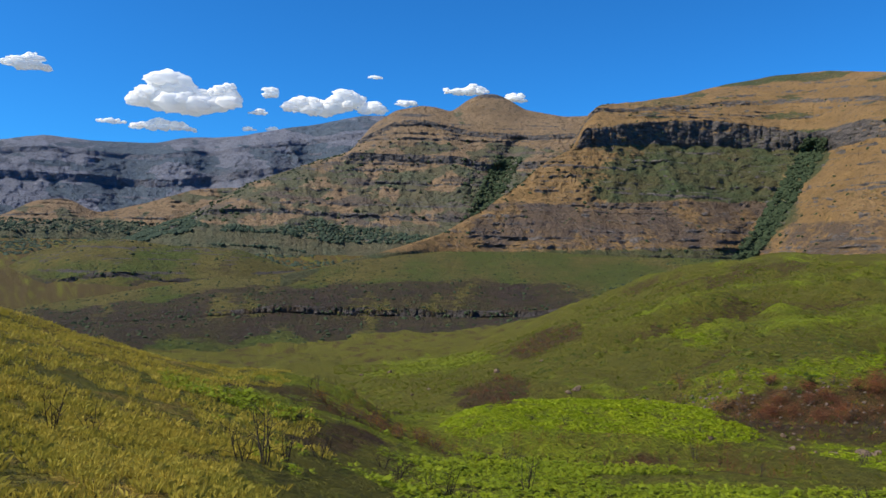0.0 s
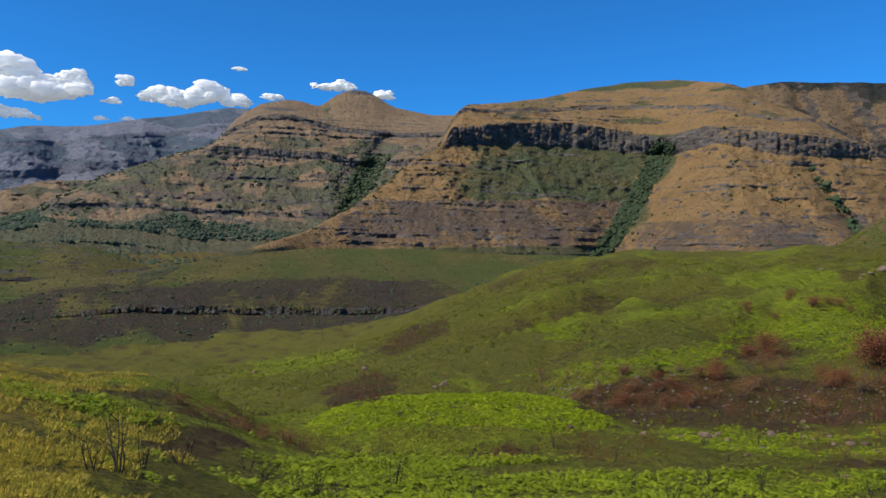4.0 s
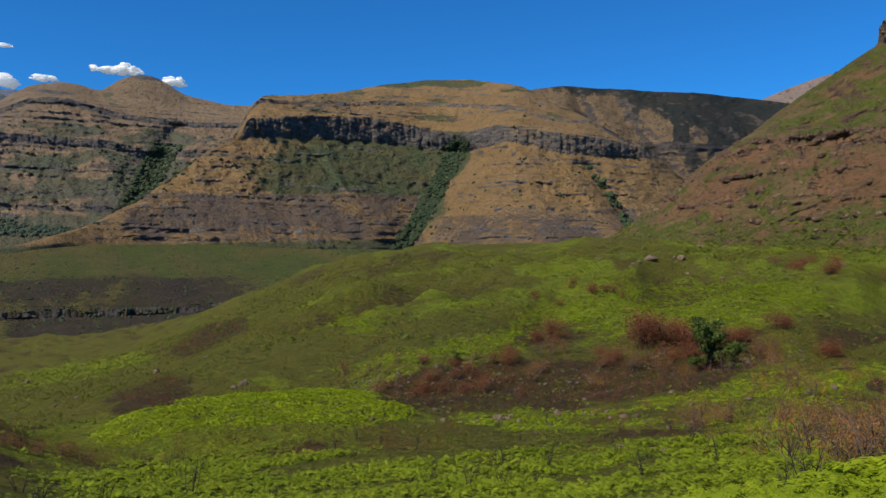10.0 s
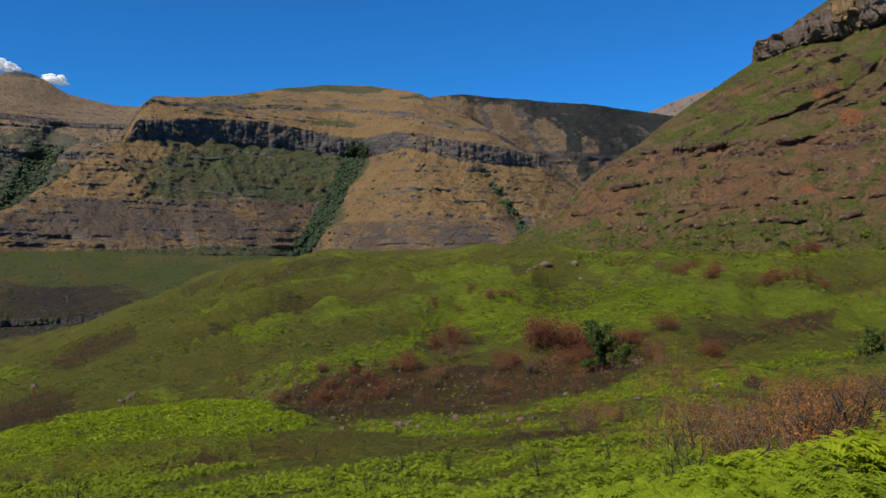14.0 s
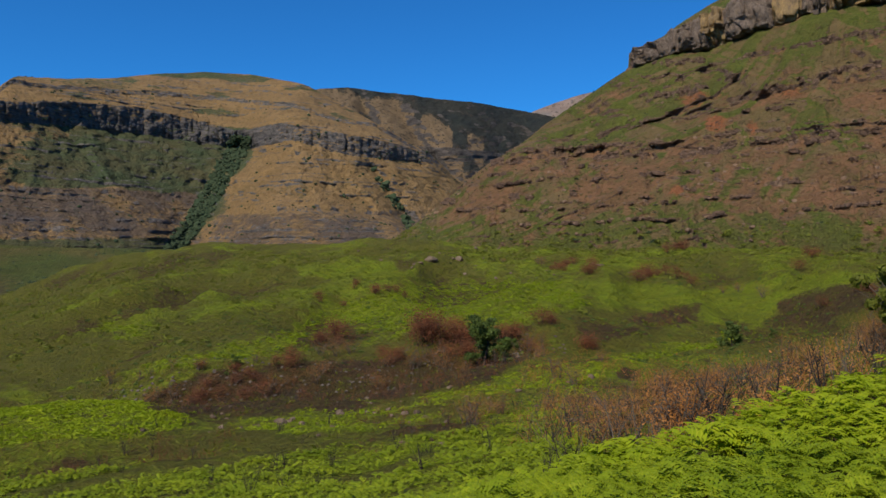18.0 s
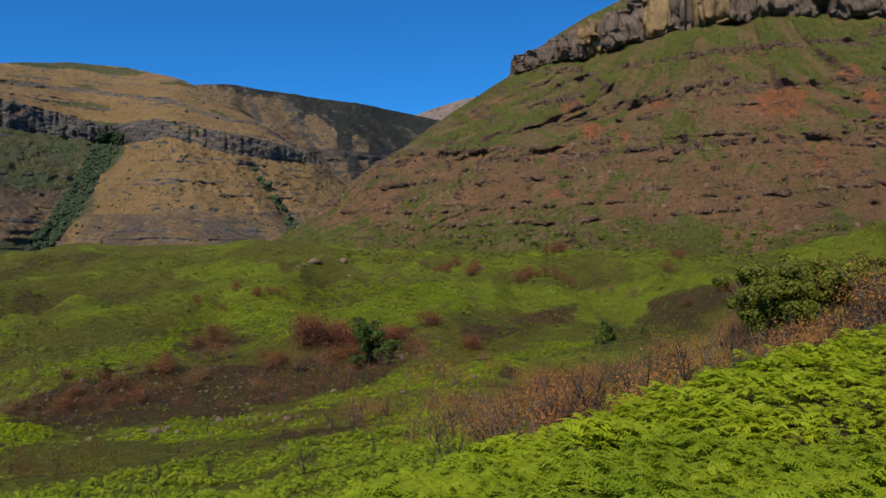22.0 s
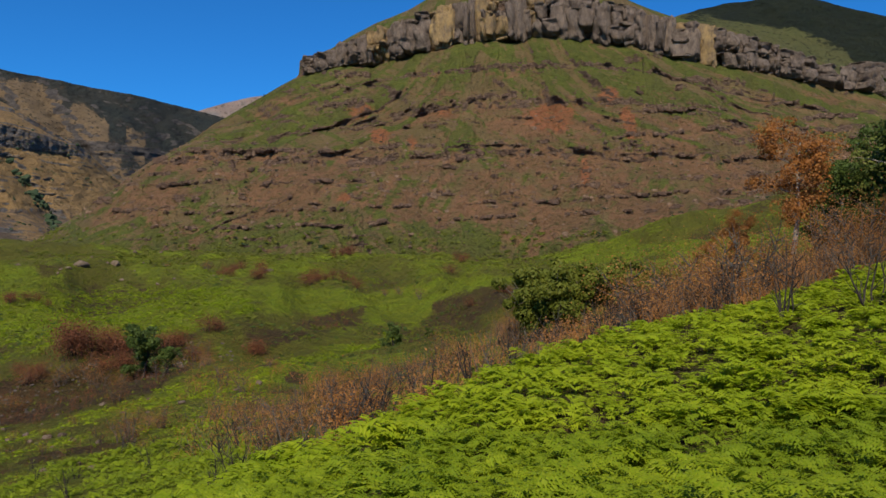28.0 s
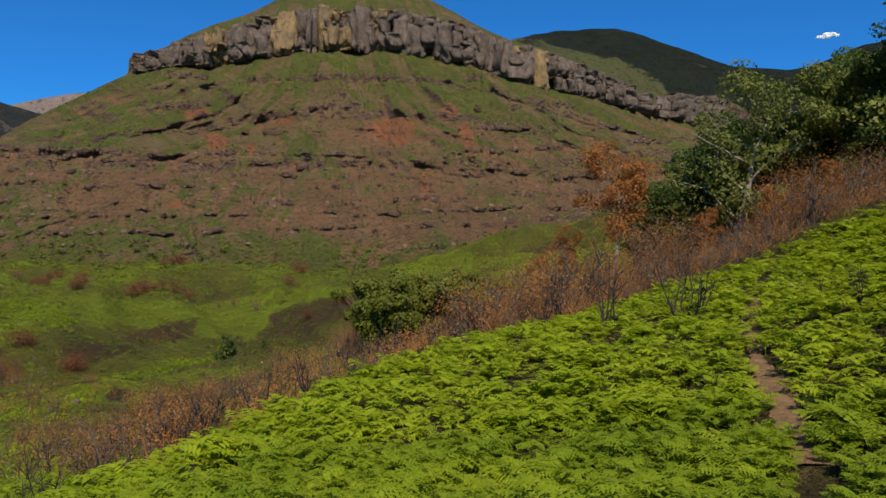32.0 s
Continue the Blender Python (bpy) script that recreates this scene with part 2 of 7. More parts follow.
def mountain(name, label, az, lines, bands, material, cover, group="mountains", gully=None, calm=None, beds=0.85, gate=0.0, fine=0.42):
    """A mountain as seen across the valley: lines from foot to crest and down behind, each (distance, height) along the headings az,
    and between them bands of (part, rows, gully depth, bed height, bed depth, pillar width, pillar depth), all in metres."""
    D, Z, K, names = [], [], [], []
    for k, (band, lo, hi) in enumerate(zip(bands, lines[:-1], lines[1:])):
        last = k == len(bands) - 1
        for s in np.linspace(0, 1, band[1] + 1)[: None if last else -1]:
            D.append(0 * az + lo[0] + (hi[0] - lo[0]) * s), Z.append(0 * az + lo[1] + (hi[1] - lo[1]) * s)
            K.append(k), names.append(band[0])
    D, Z, K = np.array(D), np.array(Z), np.array(K)
    A = np.broadcast_to(az, D.shape)
    arc = np.radians(A) * np.median(D)
    el = np.degrees(np.arctan2(Z - EYE.z, D))
    par = np.array([[b[2], b[3], b[4], b[5], b[6]] for b in bands], float)[K]
    ker = np.array([1, 2, 3, 4, 3, 2, 1]) / 16
    fade = lambda row: np.convolve(np.pad(row, 3, mode="edge"), ker, "valid")[:, None]
    g = fade(par[:, 0])
    out = np.zeros_like(D)
    crest_row = max(i for i, n in enumerate(names) if n != "back_slope")
    rel = []
    for k, (lo, hi) in enumerate(zip(lines[:-1], lines[1:])):
        tall = np.abs(0 * az + hi[1] - lo[1])
        rel.append(smooth(0.1, 0.6, tall / max(np.percentile(tall, 75), 1e-3)))
    rel = np.array(rel)[K]
    is_ledge = np.array([b[0] == "ledge" for b in bands])[K][:, None]
    broken = np.where(is_ledge, smooth(-0.1, 0.35, fbm(arc / 30, K[:, None] * 3.3, 2.5, 4, 0.6)) * (1 if calm is None else calm(A, el)), 1.0)
    gs = 5 * max(np.median(g), 4.0)
    relg = smooth(0.02, 0.3, np.abs(Z[crest_row] - Z[0]) / np.percentile(np.abs(Z[crest_row] - Z[0]), 75))
    ridge = fbm((arc + 0.5 * Z) / gs, Z / (gs * 2.2), 1.3, 4)
    g = g * relg
    out += g * (np.abs(ridge) * 1.2 - 0.35) + 0.3 * g * fbm(arc / gs * 4, Z / gs * 4, 4.1, 4, 0.6)
    bare_rock = np.zeros_like(D)
    hts = sorted({b[3] for b in bands if b[3]})
    for h in hts:
        here = fade((par[:, 1] == h) * 1.0) * rel
        for bed_h, seed, part_of in ((h, 2, 1.0), (h * 0.37, 5, fine)):
            step, face = ledges(Z, arc, bed_h, seed, gate)
            out -= fade(par[:, 2] * (par[:, 1] == h)) * rel * part_of * step
            bare_rock = np.maximum(bare_rock, here * face * min(1.0, 0.1 + 1.9 * part_of))
    for w in sorted({b[5] for b in bands if b[5]}):
        near = fade(par[:, 4] * (par[:, 3] == w)) * rel * broken
        out -= near * (columns(arc, Z, w, 3) - 0.5) + near * 0.35 * (columns(arc, Z, w / 3.1, 8) - 0.5)
    crest = max(i for i, n in enumerate(names) if n != "back_slope")
    out[crest + 1:] = out[crest]
    if gully is not None:
        cut = gully(A, el)
        D, Z = D + cut, EYE.z + (Z - EYE.z) * (D + cut) / D
    D2 = D + out
    Z2 = Z
    P = polar(A, D2, Z2)
    C = cover(A, el, D2, Z2, arc)
    stony = np.array([("ledge" in n) or ("cliff" in n) for n in names])[:, None] * rel
    C[..., 2] = np.maximum(C[..., 2], stony * broken * (0.62 + 0.6 * fbm(arc / 14, Z / 5, 2.7, 3)))
    C[..., 2] = np.maximum(C[..., 2], beds * bare_rock)
    root = new(name)
    tagged(root, label, "mountain", group)
    order = []
    for n in names:
        if n not in order:
            order.append(n)
    parts = {}
    for n in order:
        rows = [i for i, q in enumerate(names) if q == n]
        runs, start = [], rows[0]
        for a, b in zip(rows, rows[1:] + [None]):
            if b != a + 1:
                runs.append((start, min(a + 1, len(names) - 1)))
                start = b
        vs, fs, cs, base = [], [], [], 0
        for a, b in runs:
            blk = P[a:b + 1]
            vs.append(blk.reshape(-1, 3)), cs.append(C[a:b + 1].reshape(-1, 4))
            fs.append(grid_faces(*blk.shape[:2]) + base)
            base += blk.shape[0] * blk.shape[1]
        parts[n] = link_mesh(n, np.concatenate(vs), np.concatenate(fs), material, root, np.concatenate(cs))
    return root, P, C, el


def hard_rows(A, el, beds, seed, long=2.5, wave=0.14):
    """Broken rows of hard rock across a slope, each (elevation, half height): 1 on a row, 0 between."""
    a = A[0]
    total = np.zeros(el.shape)
    for e, w in beds:
        mid = e - wave * fbm(a / 5, e, seed + 0.5, 6, 0.65)
        share = smooth(-0.2, 0.5, fbm(a / long, e * 3.1, seed + 6.5, 5, 0.75))
        total = np.maximum(total, np.exp(-((el - mid) / (w * (0.45 + 0.8 * share))) ** 2) * share)
    return total * (0.55 + 0.45 * smooth(-0.2, 0.3, fbm(A / 0.35, el / 0.25, seed + 2.5, 2)))


def stack(green, brown, rock, red=0.0):
    return np.clip(np.stack(np.broadcast_arrays(green, brown, rock, red), -1), 0, 1)
# far range across the valley, its blue haze tint put into the base colours
az = np.arange(-64, -1, 0.13)
far_crest = along(az, [(-64, 6.0), (-45, 7.2), (-36, 7.0), (-30.3, 7.75), (-27.7, 8.31), (-25, 8.16), (-20.6, 8.27), (-18.7, 8.79), (-15.2, 9.03), (-12, 9.76), (-8.3, 10.44), (-6.2, 10.92), (-1, 11.0)])
far_cliff = along(az, [(-64, 4.5), (-30.3, 5.82), (-24.2, 5.84), (-19.8, 5.7), (-14, 6.74), (-9.5, 7.31), (-1, 7.6)])
bay = 80 * np.exp(-((az + 22.5) / 1.6) ** 2) + 90 * np.exp(-((az + 17) / 1.2) ** 2) + 80 * np.exp(-((az + 10) / 1.5) ** 2)
cl = far_crest * 0.55 + far_cliff * 0.45
lines = [(d + bay * b, rise(d, e)) for d, e, b in (
    (3500, 0 * az + 0.5, 0), (3600, 0 * az + 2.0, 0.3), (3780, far_cliff - 2.2, 0.7), (3950, far_cliff - 0.55, 1), (3960, far_cliff, 1),
    (4100, cl, 0.8), (4115, cl + 0.35, 0.8), (4350, far_crest, 0.3), (4600, far_crest - 2.0, 0.3), (4800, far_crest - 7, 0))]
bands = [("lower_slope", 4, 20, 0, 0, 0, 0), ("lower_slope", 26, 44, 45, 8, 0, 0), ("lower_slope", 26, 44, 45, 8, 0, 0), ("cliff_band", 12, 22, 0, 0, 40, 9),
         ("upper_slope", 22, 36, 45, 8, 0, 0), ("cliff_band", 9, 16, 0, 0, 34, 8), ("upper_slope", 24, 24, 40, 7, 0, 0), ("back_slope", 3, 20, 0, 0, 0, 0), ("back_slope", 3, 0, 0, 0, 0, 0)]


def far_cover(A, el, D, Z, arc):
    n = fbm(arc / 260, Z / 120, 3.0, 4)
    wood = smooth(0.0, 0.25, n + 0.9 * np.exp(-((A + 22.5) / 2.2) ** 2) + 0.5 * smooth(-15, -8, A) - 0.25 * smooth(8, 9.5, el))
    return stack(wood, 0.6 * smooth(0.1, 0.5, fbm(arc / 400, Z / 200, 9.0, 3)), 0 * n)


mountain("mountain_range", "distant mountain range, haze-tinted blue-grey, with cliff bands and wooded gullies", az, lines, bands, mat_far_hazed, far_cover, beds=0.5)

# low tan foothills before the range
az = np.arange(-60, -9, 0.15)
crest = along(az, [(-60, 3.0), (-40, 3.6), (-33, 2.4), (-30.2, 2.8), (-28.3, 3.91), (-26.3, 4.2), (-24.5, 3.2), (-21.3, 4.03), (-18.3, 5.1), (-15.2, 5.4), (-9, 4.0)])
lines = [(d, rise(d, e)) for d, e in ((3000, 0 * az + 0.5), (3080, 0 * az + 1.9), (3250, crest * 0.6 + 0.7), (3400, crest), (3550, crest - 1), (3700, crest * 0))]
bands = [("slope", 3, 10, 0, 0, 0, 0), ("slope", 18, 40, 25, 25, 0, 0), ("slope", 22, 40, 25, 25, 0, 0), ("back_slope", 4, 10, 0, 0, 0, 0), ("back_slope", 2, 0, 0, 0, 0, 0)]
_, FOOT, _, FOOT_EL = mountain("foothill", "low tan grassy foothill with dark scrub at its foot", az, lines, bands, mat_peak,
         lambda A, el, D, Z, arc: stack(smooth(0.1, 0.4, fbm(arc / 120, Z / 60, 2.0)) + smooth(2.7, 2.2, el), 0 * A, 0 * A), "foothills")

# the mountain with the cone-shaped peak
az = np.arange(-24, 13.5, 0.085)
pk = along(az, [(-24, 1.2), (-18.6, 3.41), (-14.4, 5.7), (-9.5, 7.52), (-7, 8.3), (-5.4, 10.25), (-3.7, 11.36), (-1.8, 11.76), (-0.6, 11.65), (0.5, 11.34), (1.1, 11.7), (1.8, 12.25), (2.6, 12.55), (3.3, 12.66), (3.9, 12.6), (4.6, 12.33), (6.1, 11.46), (9, 10.93), (13.5, 11.0)], 0.2)
lo = along(az, [(-24, 1.0), (-18.3, 3.66), (-12.3, 4.0), (-7.8, 3.68), (-1.9, 3.57), (1.5, 3.52), (13, 3.4)])
mi = along(az, [(-24, 7), (-7.9, 8.2), (-3.7, 8.17), (1.5, 8.07), (2.7, 7.5), (7, 7.74), (13, 8)])
up = along(az, [(-24, 9), (-7, 8.9), (-3.7, 10.58), (-1.8, 10.82), (1.9, 9.95), (6.9, 9.61), (13, 9.97)])
ft = along(az, [(-24, 1.0), (-18, 2.3), (-12.7, 2.17), (-7.8, 1.5), (-1.9, 1.58), (13, 1.5)])
cap = lambda e, k: np.minimum(e, pk - k)
lines = [(d, rise(d, e)) for d, e in ((2200, ft - 4.5), (2450, cap(ft, 0.9)), (2650, cap(lo - 0.35, 0.7)), (2660, cap(lo, 0.5)), (2900, cap(0.5 * lo + 0.5 * mi, 0.4)), (3080, cap(mi - 0.55, 0.25)), (3090, cap(mi, 0.2)),
                                      (3280, cap(up - 0.4, 0.1)), (3290, cap(up, 0.06)), (3500, pk), (3700, pk - 1.5), (4000, pk - 8))]
bands = [("lower_slope", 4, 10, 0, 0, 0, 0), ("lower_slope", 26, 30, 28, 9, 0, 0), ("cliff_band", 9, 10, 0, 0, 30, 10), ("lower_slope", 40, 36, 31, 8, 0, 0), ("lower_slope", 34, 36, 31, 8, 0, 0),
         ("cliff_band", 12, 14, 0, 0, 40, 16), ("upper_slope", 28, 26, 28, 15, 0, 0), ("cliff_band", 9, 12, 0, 0, 36, 16), ("upper_slope", 30, 6, 22, 8, 0, 0), ("back_slope", 3, 0, 0, 0, 0, 0), ("back_slope", 2, 0, 0, 0, 0, 0)]


PEAK_BEDS = ((2.9, 0.1), (3.6, 0.14), (4.5, 0.09), (5.4, 0.1), (6.1, 0.08), (6.9, 0.1), (7.5, 0.16), (8.7, 0.09), (9.4, 0.12), (10.3, 0.08))


def peak_cover(A, el, D, Z, arc):
    n = fbm(arc / 170, Z / 90, 5.0, 4)
    wood = smooth(-0.05, 0.4, n + 0.3 * smooth(8.2, 6.5, el) + 1.2 * smooth(2.9, 2.2, el) * (A < 2) + 0.9 * np.exp(-((A - 4.2 - 0.45 * (el - 7)) / 1.6) ** 2) * smooth(9.5, 8, el) - 0.5 * smooth(8.3, 9.5, el))
    return stack(wood * 0.9, 0.8 * smooth(0.1, 0.5, fbm(arc / 250, Z / 50, 8.0)) * smooth(9.5, 8, el) * smooth(2.0, 3.2, el), 0.04 + 0.8 * hard_rows(A, el, PEAK_BEDS, 2) + 0.8 * smooth(12.2, 12.45, el + 0.2 * n) + 0.9 * np.exp(-((A + 2.2) / 1.5) ** 2 - ((el - 11.05) / 0.14) ** 2))


peak_root, PEAK, _, PEAK_EL = mountain("peak_mountain", "tan grassy mountain with rock ledges and a cone-shaped summit", az, lines, bands, mat_peak, peak_cover, beds=0.62,
                                       gully=lambda A, el: 10 * hard_rows(A, el + 0.12, PEAK_BEDS, 2) - 6 * hard_rows(A, el, PEAK_BEDS, 2) + 25 * np.exp(-((A + 2.2) / 1.4) ** 2 - ((el - 10.95) / 0.18) ** 2) + 70 * np.exp(-((A - 4.4 - 0.5 * (el - 7)) / 0.9) ** 2) * smooth(2, 4, el) * smooth(10, 8.5, el))

# the long mountain with the sandstone cliff, the green bowl and the golden spur
az = np.arange(-12, 45, 0.095)
cb = along(az, [(-12, -1), (-8, -0.1), (-3.6, 1.13), (-0.2, 2.23), (2.8, 3.96), (6.1, 6.29), (7.4, 7.5), (9.3, 8.5), (10.7, 8.71), (14.8, 8.87), (19.1, 8.54), (23.3, 8.12), (26.3, 7.83), (27.5, 8.06), (29.6, 8.6), (31.7, 8.05), (33.8, 7.5), (39.8, 7.07), (42, 5.6), (45, 4)])
ct = along(az, [(-12, -0.99), (6.1, 6.3), (7.4, 7.51), (9.6, 8.7), (10.1, 9.2), (10.4, 10.05), (14.9, 10.43), (19.1, 10.36), (23.3, 9.65), (25.8, 9.09), (26.7, 9.32), (28.8, 9.77), (33, 9.16), (35.8, 8.73), (39.8, 7.83), (40.4, 7.2), (42, 5.65), (45, 4.05)], 0.12)
cd = along(az, [(-12, 900), (-8, 1050), (-3.6, 1300), (-0.2, 1550), (2.8, 1750), (6.1, 1980), (7.4, 2050), (10.5, 2150), (15, 2320), (19, 2440), (23, 2520), (26, 2500), (27.5, 2380), (30, 2170), (34, 2160), (37, 2260), (40, 2400), (45, 2700)], 0.6)
be = along(az, [(-12, -1.1), (-8, -0.2), (-3.6, 1.05), (-0.2, 2.1), (2.8, 3.7), (6.1, 4.6), (10, 4.8), (16.5, 4.64), (22.4, 3.6), (24.6, 4.6), (27.5, 4.2), (31.7, 3.5), (37.4, 3.0), (41, 2.6), (45, 2)])
bdist = along(az, [(-12, 880), (-8, 1020), (-3.6, 1270), (-0.2, 1510), (2.8, 1700), (6.1, 1820), (10, 1900), (15, 1980), (19, 2060), (23, 2200), (25, 2150), (27.5, 1950), (30, 1850), (34, 1850), (37, 1950), (41, 2150), (45, 2400)], 0.6)
fe = along(az, [(-12, -1.6), (-8, -0.6), (-3.6, 0.8), (-0.2, 1.2), (4, 1.2), (10, 1.0), (15, 0.65), (21.6, 0.4), (27.5, 0.7), (34, 0.8), (37.8, 1.0), (45, 0.8)])
fd = along(az, [(-12, 850), (-8, 990), (-3.6, 1230), (-0.2, 1450), (4, 1550), (10, 1600), (15, 1650), (19, 1720), (23, 1880), (26, 1780), (30, 1600), (34, 1580), (45, 1900)], 0.6)
mc = along(az, [(-12, -0.98), (7.4, 7.52), (9.5, 8.75), (10.3, 10.6), (11.5, 11.76), (14.3, 11.86), (17.5, 12.18), (20.1, 12.72), (23.8, 13.08), (26.9, 13.12), (30.1, 12.67), (31.1, 12.35), (33.8, 11.04), (35.8, 9.94), (38.2, 8.62), (40.3, 7.4), (42, 5.7), (45, 4.1)], 0.25)
ub = np.minimum(0.12 * fbm(az / 2.5, 0.5, 3.5, 3) + along(az, [(-12, 11.5), (14, 11.45), (21.2, 11.5), (25.4, 11.4), (29.7, 11.2), (33.8, 10.1), (45, 9)]), mc - 0.06)
ub = np.maximum(ub, ct + 0.01)
ct = np.where(az < 9.4, cb + 0.01, np.maximum(ct, cb + 0.01))
mc = np.where(az < 9.4, cb + 0.02, np.maximum(mc, ct + 0.01))
ub = np.clip(ub, ct + 0.005, mc)
wide = np.clip((mc - ct) * 6, 0.02, 1)
lines = [(fd - 120, rise(fd, fe - 2.5)), (fd, rise(fd, fe)), (bdist, rise(bdist, np.minimum(be, cb - 0.1))), (cd, rise(cd, cb)), (cd + 14, rise(cd + 14, ct)),
         (cd + 14 + 190 * wide, rise(cd + 14 + 190 * wide, ub - 0.28 * wide)), (cd + 20 + 195 * wide, rise(cd + 20 + 195 * wide, ub)), (cd + 25 + 480 * wide, rise(cd + 25 + 480 * wide, mc)),
         (cd + 800, rise(cd + 800, mc - 2)), (cd + 1100, rise(cd + 1000, mc - 8))]
bands = [("lower_slope", 5, 10, 0, 0, 0, 0), ("lower_slope", 84, 24, 21, 13, 0, 0), ("lower_slope", 90, 34, 27, 7, 0, 0), ("cliff_band", 38, 16, 0, 0, 21, 23), ("upper_slope", 38, 20, 18, 13, 0, 0),
         ("upper_cliff", 8, 8, 0, 0, 16, 9), ("upper_slope", 38, 22, 14, 8, 0, 0), ("back_slope", 3, 0, 0, 0, 0, 0), ("back_slope", 2, 0, 0, 0, 0, 0)]
GULLY_EL, GULLY_AZ = [0, 0.6, 2.7, 5.25, 7.84, 9.2], [20.8, 21.6, 23.2, 24.6, 26.1, 26.4]


def main_rows(A, el):
    """The ledges of the bowl, of the spur and of the slopes over the cliff."""
    spur = np.interp(el, GULLY_EL, GULLY_AZ) + 0.8
    bowl = hard_rows(A, el, ((1.4, 0.1), (1.9, 0.12), (2.5, 0.14), (3.1, 0.12), (3.75, 0.15), (4.5, 0.16), (5.7, 0.08), (6.7, 0.09), (7.7, 0.07)), 1)
    nose = hard_rows(A, el + 0.02 * np.abs(A - 30), ((1.5, 0.1), (2.2, 0.13), (2.8, 0.11), (3.45, 0.22), (4.7, 0.07), (5.6, 0.09), (6.9, 0.06)), 4)
    upper = hard_rows(A, el, ((10.7, 0.08), (11.2, 0.1), (11.9, 0.08), (12.4, 0.06)), 7)
    low = np.where(A < spur, bowl * smooth(-2, 3, A), nose * smooth(40, 38, A))
    return np.where(el > 10.2, upper, low * smooth(8.4, 8.0, el))


def main_gully(A, el):
    mid = np.interp(el, GULLY_EL, GULLY_AZ) + 0.7 * fbm(el * 0.8, A / 9, 3.5, 3)
    right = np.interp(el, [1, 3, 5, 7], [39.2, 37.8, 36.6, 35.2])
    return 55 * np.exp(-((A - mid) / 1.5) ** 2) * smooth(9.2, 7.6, el) + 60 * np.exp(-((A - right) / 0.7) ** 2) * smooth(7.4, 6.4, el) + 9 * main_rows(A, el + 0.13) - 5.5 * main_rows(A, el)


def main_cover(A, el, D, Z, arc):
    n = fbm(arc / 110, Z / 70, 2.0, 4)
    f = fbm(arc / 34, Z / 16, 4.0, 3)
    w = 0.7 * fbm(el * 0.8, A / 9, 3.5, 3)
    spur = np.interp(el, GULLY_EL, GULLY_AZ) + 0.8 + w
    left = smooth(9.2, 15.5, A + 0.45 * (8 - el) + 1.6 * n)
    bowl = left * smooth(0.15, -0.15, A - spur)
    onspur = smooth(-0.15, 0.15, A - spur)
    below = smooth(9.6, 8.9, el)
    bench = smooth(5.0, 4.5, el + 0.35 * n) * smooth(0.8, 1.3, el) * (1 - onspur)
    foot = smooth(3.4, 3.1, el + 0.2 * n - 0.03 * (A - 30)) * onspur * smooth(41, 38, A)
    green = bowl * below * (1 - 0.85 * bench) * (1.1 + 0.35 * n + 0.12 * f) + 0.3 * smooth(0.15, 0.5, n) * below * onspur
    top = smooth(12.45, 12.75, el + 0.1 * n) * smooth(18, 20, A) * smooth(27, 25, A) + 0.6 * smooth(11.0, 11.4, el + 0.25 * n) * smooth(13, 15, A) * smooth(19.5, 18, A) * smooth(12.2, 11.9, el)
    low = smooth(1.5, 0.8, el - 0.02 * (A - 10)) * (A < 22)
    trees = np.exp(-((A - spur + 0.9) / 1.0) ** 2) * smooth(9.2, 8.4, el)
    brown = bench * smooth(-1.5, 3.5, A + 1.5 * n) * (0.72 + 0.55 * n) * (1 - trees) + foot * (0.62 + 0.5 * n)
    rock = 0.02 + 0.5 * smooth(0.1, 0.5, f) * (0.6 * bench + 0.5 * foot)
    rock = np.maximum(rock, 0.85 * main_rows(A, el))
    return stack(np.maximum.reduce([green, 0.8 * top, low, trees, 0.7 * smooth(0.15, 0.45, n + 0.3 * f) * smooth(9.8, 10.3, el)]), brown * (1 - low), rock)


main_root, MAIN, _, MAIN_EL = mountain("long_mountain", "long mountain with a grey sandstone cliff, a green bowl and a golden grassy spur", az, lines, bands, mat_main, main_cover, gully=main_gully, beds=0.66, gate=0.08)

# the ridge behind it, its shade painted as dark cover, and a pale far summit
az = np.arange(28, 62, 0.12)
bc = along(az, [(28, 11.0), (31.1, 12.2), (33.8, 12.48), (37.8, 12.02), (43.6, 11.38), (47.9, 10.6), (49.6, 10.2), (54, 9.0), (62, 7)])
lines = [(d, rise(d, e)) for d, e in ((2700, 0 * az + 2), (2850, bc * 0.42), (3000, bc * 0.66), (3010, bc * 0.70), (3300, bc), (3600, bc - 2), (3900, bc - 9))]
bands = [("lower_slope", 10, 20, 0, 0, 0, 0), ("lower_slope", 40, 50, 30, 12, 0, 0), ("cliff_band", 10, 24, 0, 0, 40, 8), ("upper_slope", 60, 38, 0, 0, 0, 0), ("back_slope", 3, 0, 0, 0, 0, 0), ("back_slope", 2, 0, 0, 0, 0, 0)]


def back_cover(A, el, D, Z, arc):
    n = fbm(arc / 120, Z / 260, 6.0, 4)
    # Dark share paints the shadow on the crest and the right flank.
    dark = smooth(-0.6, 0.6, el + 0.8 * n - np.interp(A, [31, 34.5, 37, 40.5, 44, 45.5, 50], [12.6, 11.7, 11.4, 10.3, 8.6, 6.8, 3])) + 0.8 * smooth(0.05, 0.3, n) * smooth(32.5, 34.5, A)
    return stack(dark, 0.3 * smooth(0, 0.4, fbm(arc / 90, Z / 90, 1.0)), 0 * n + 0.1)


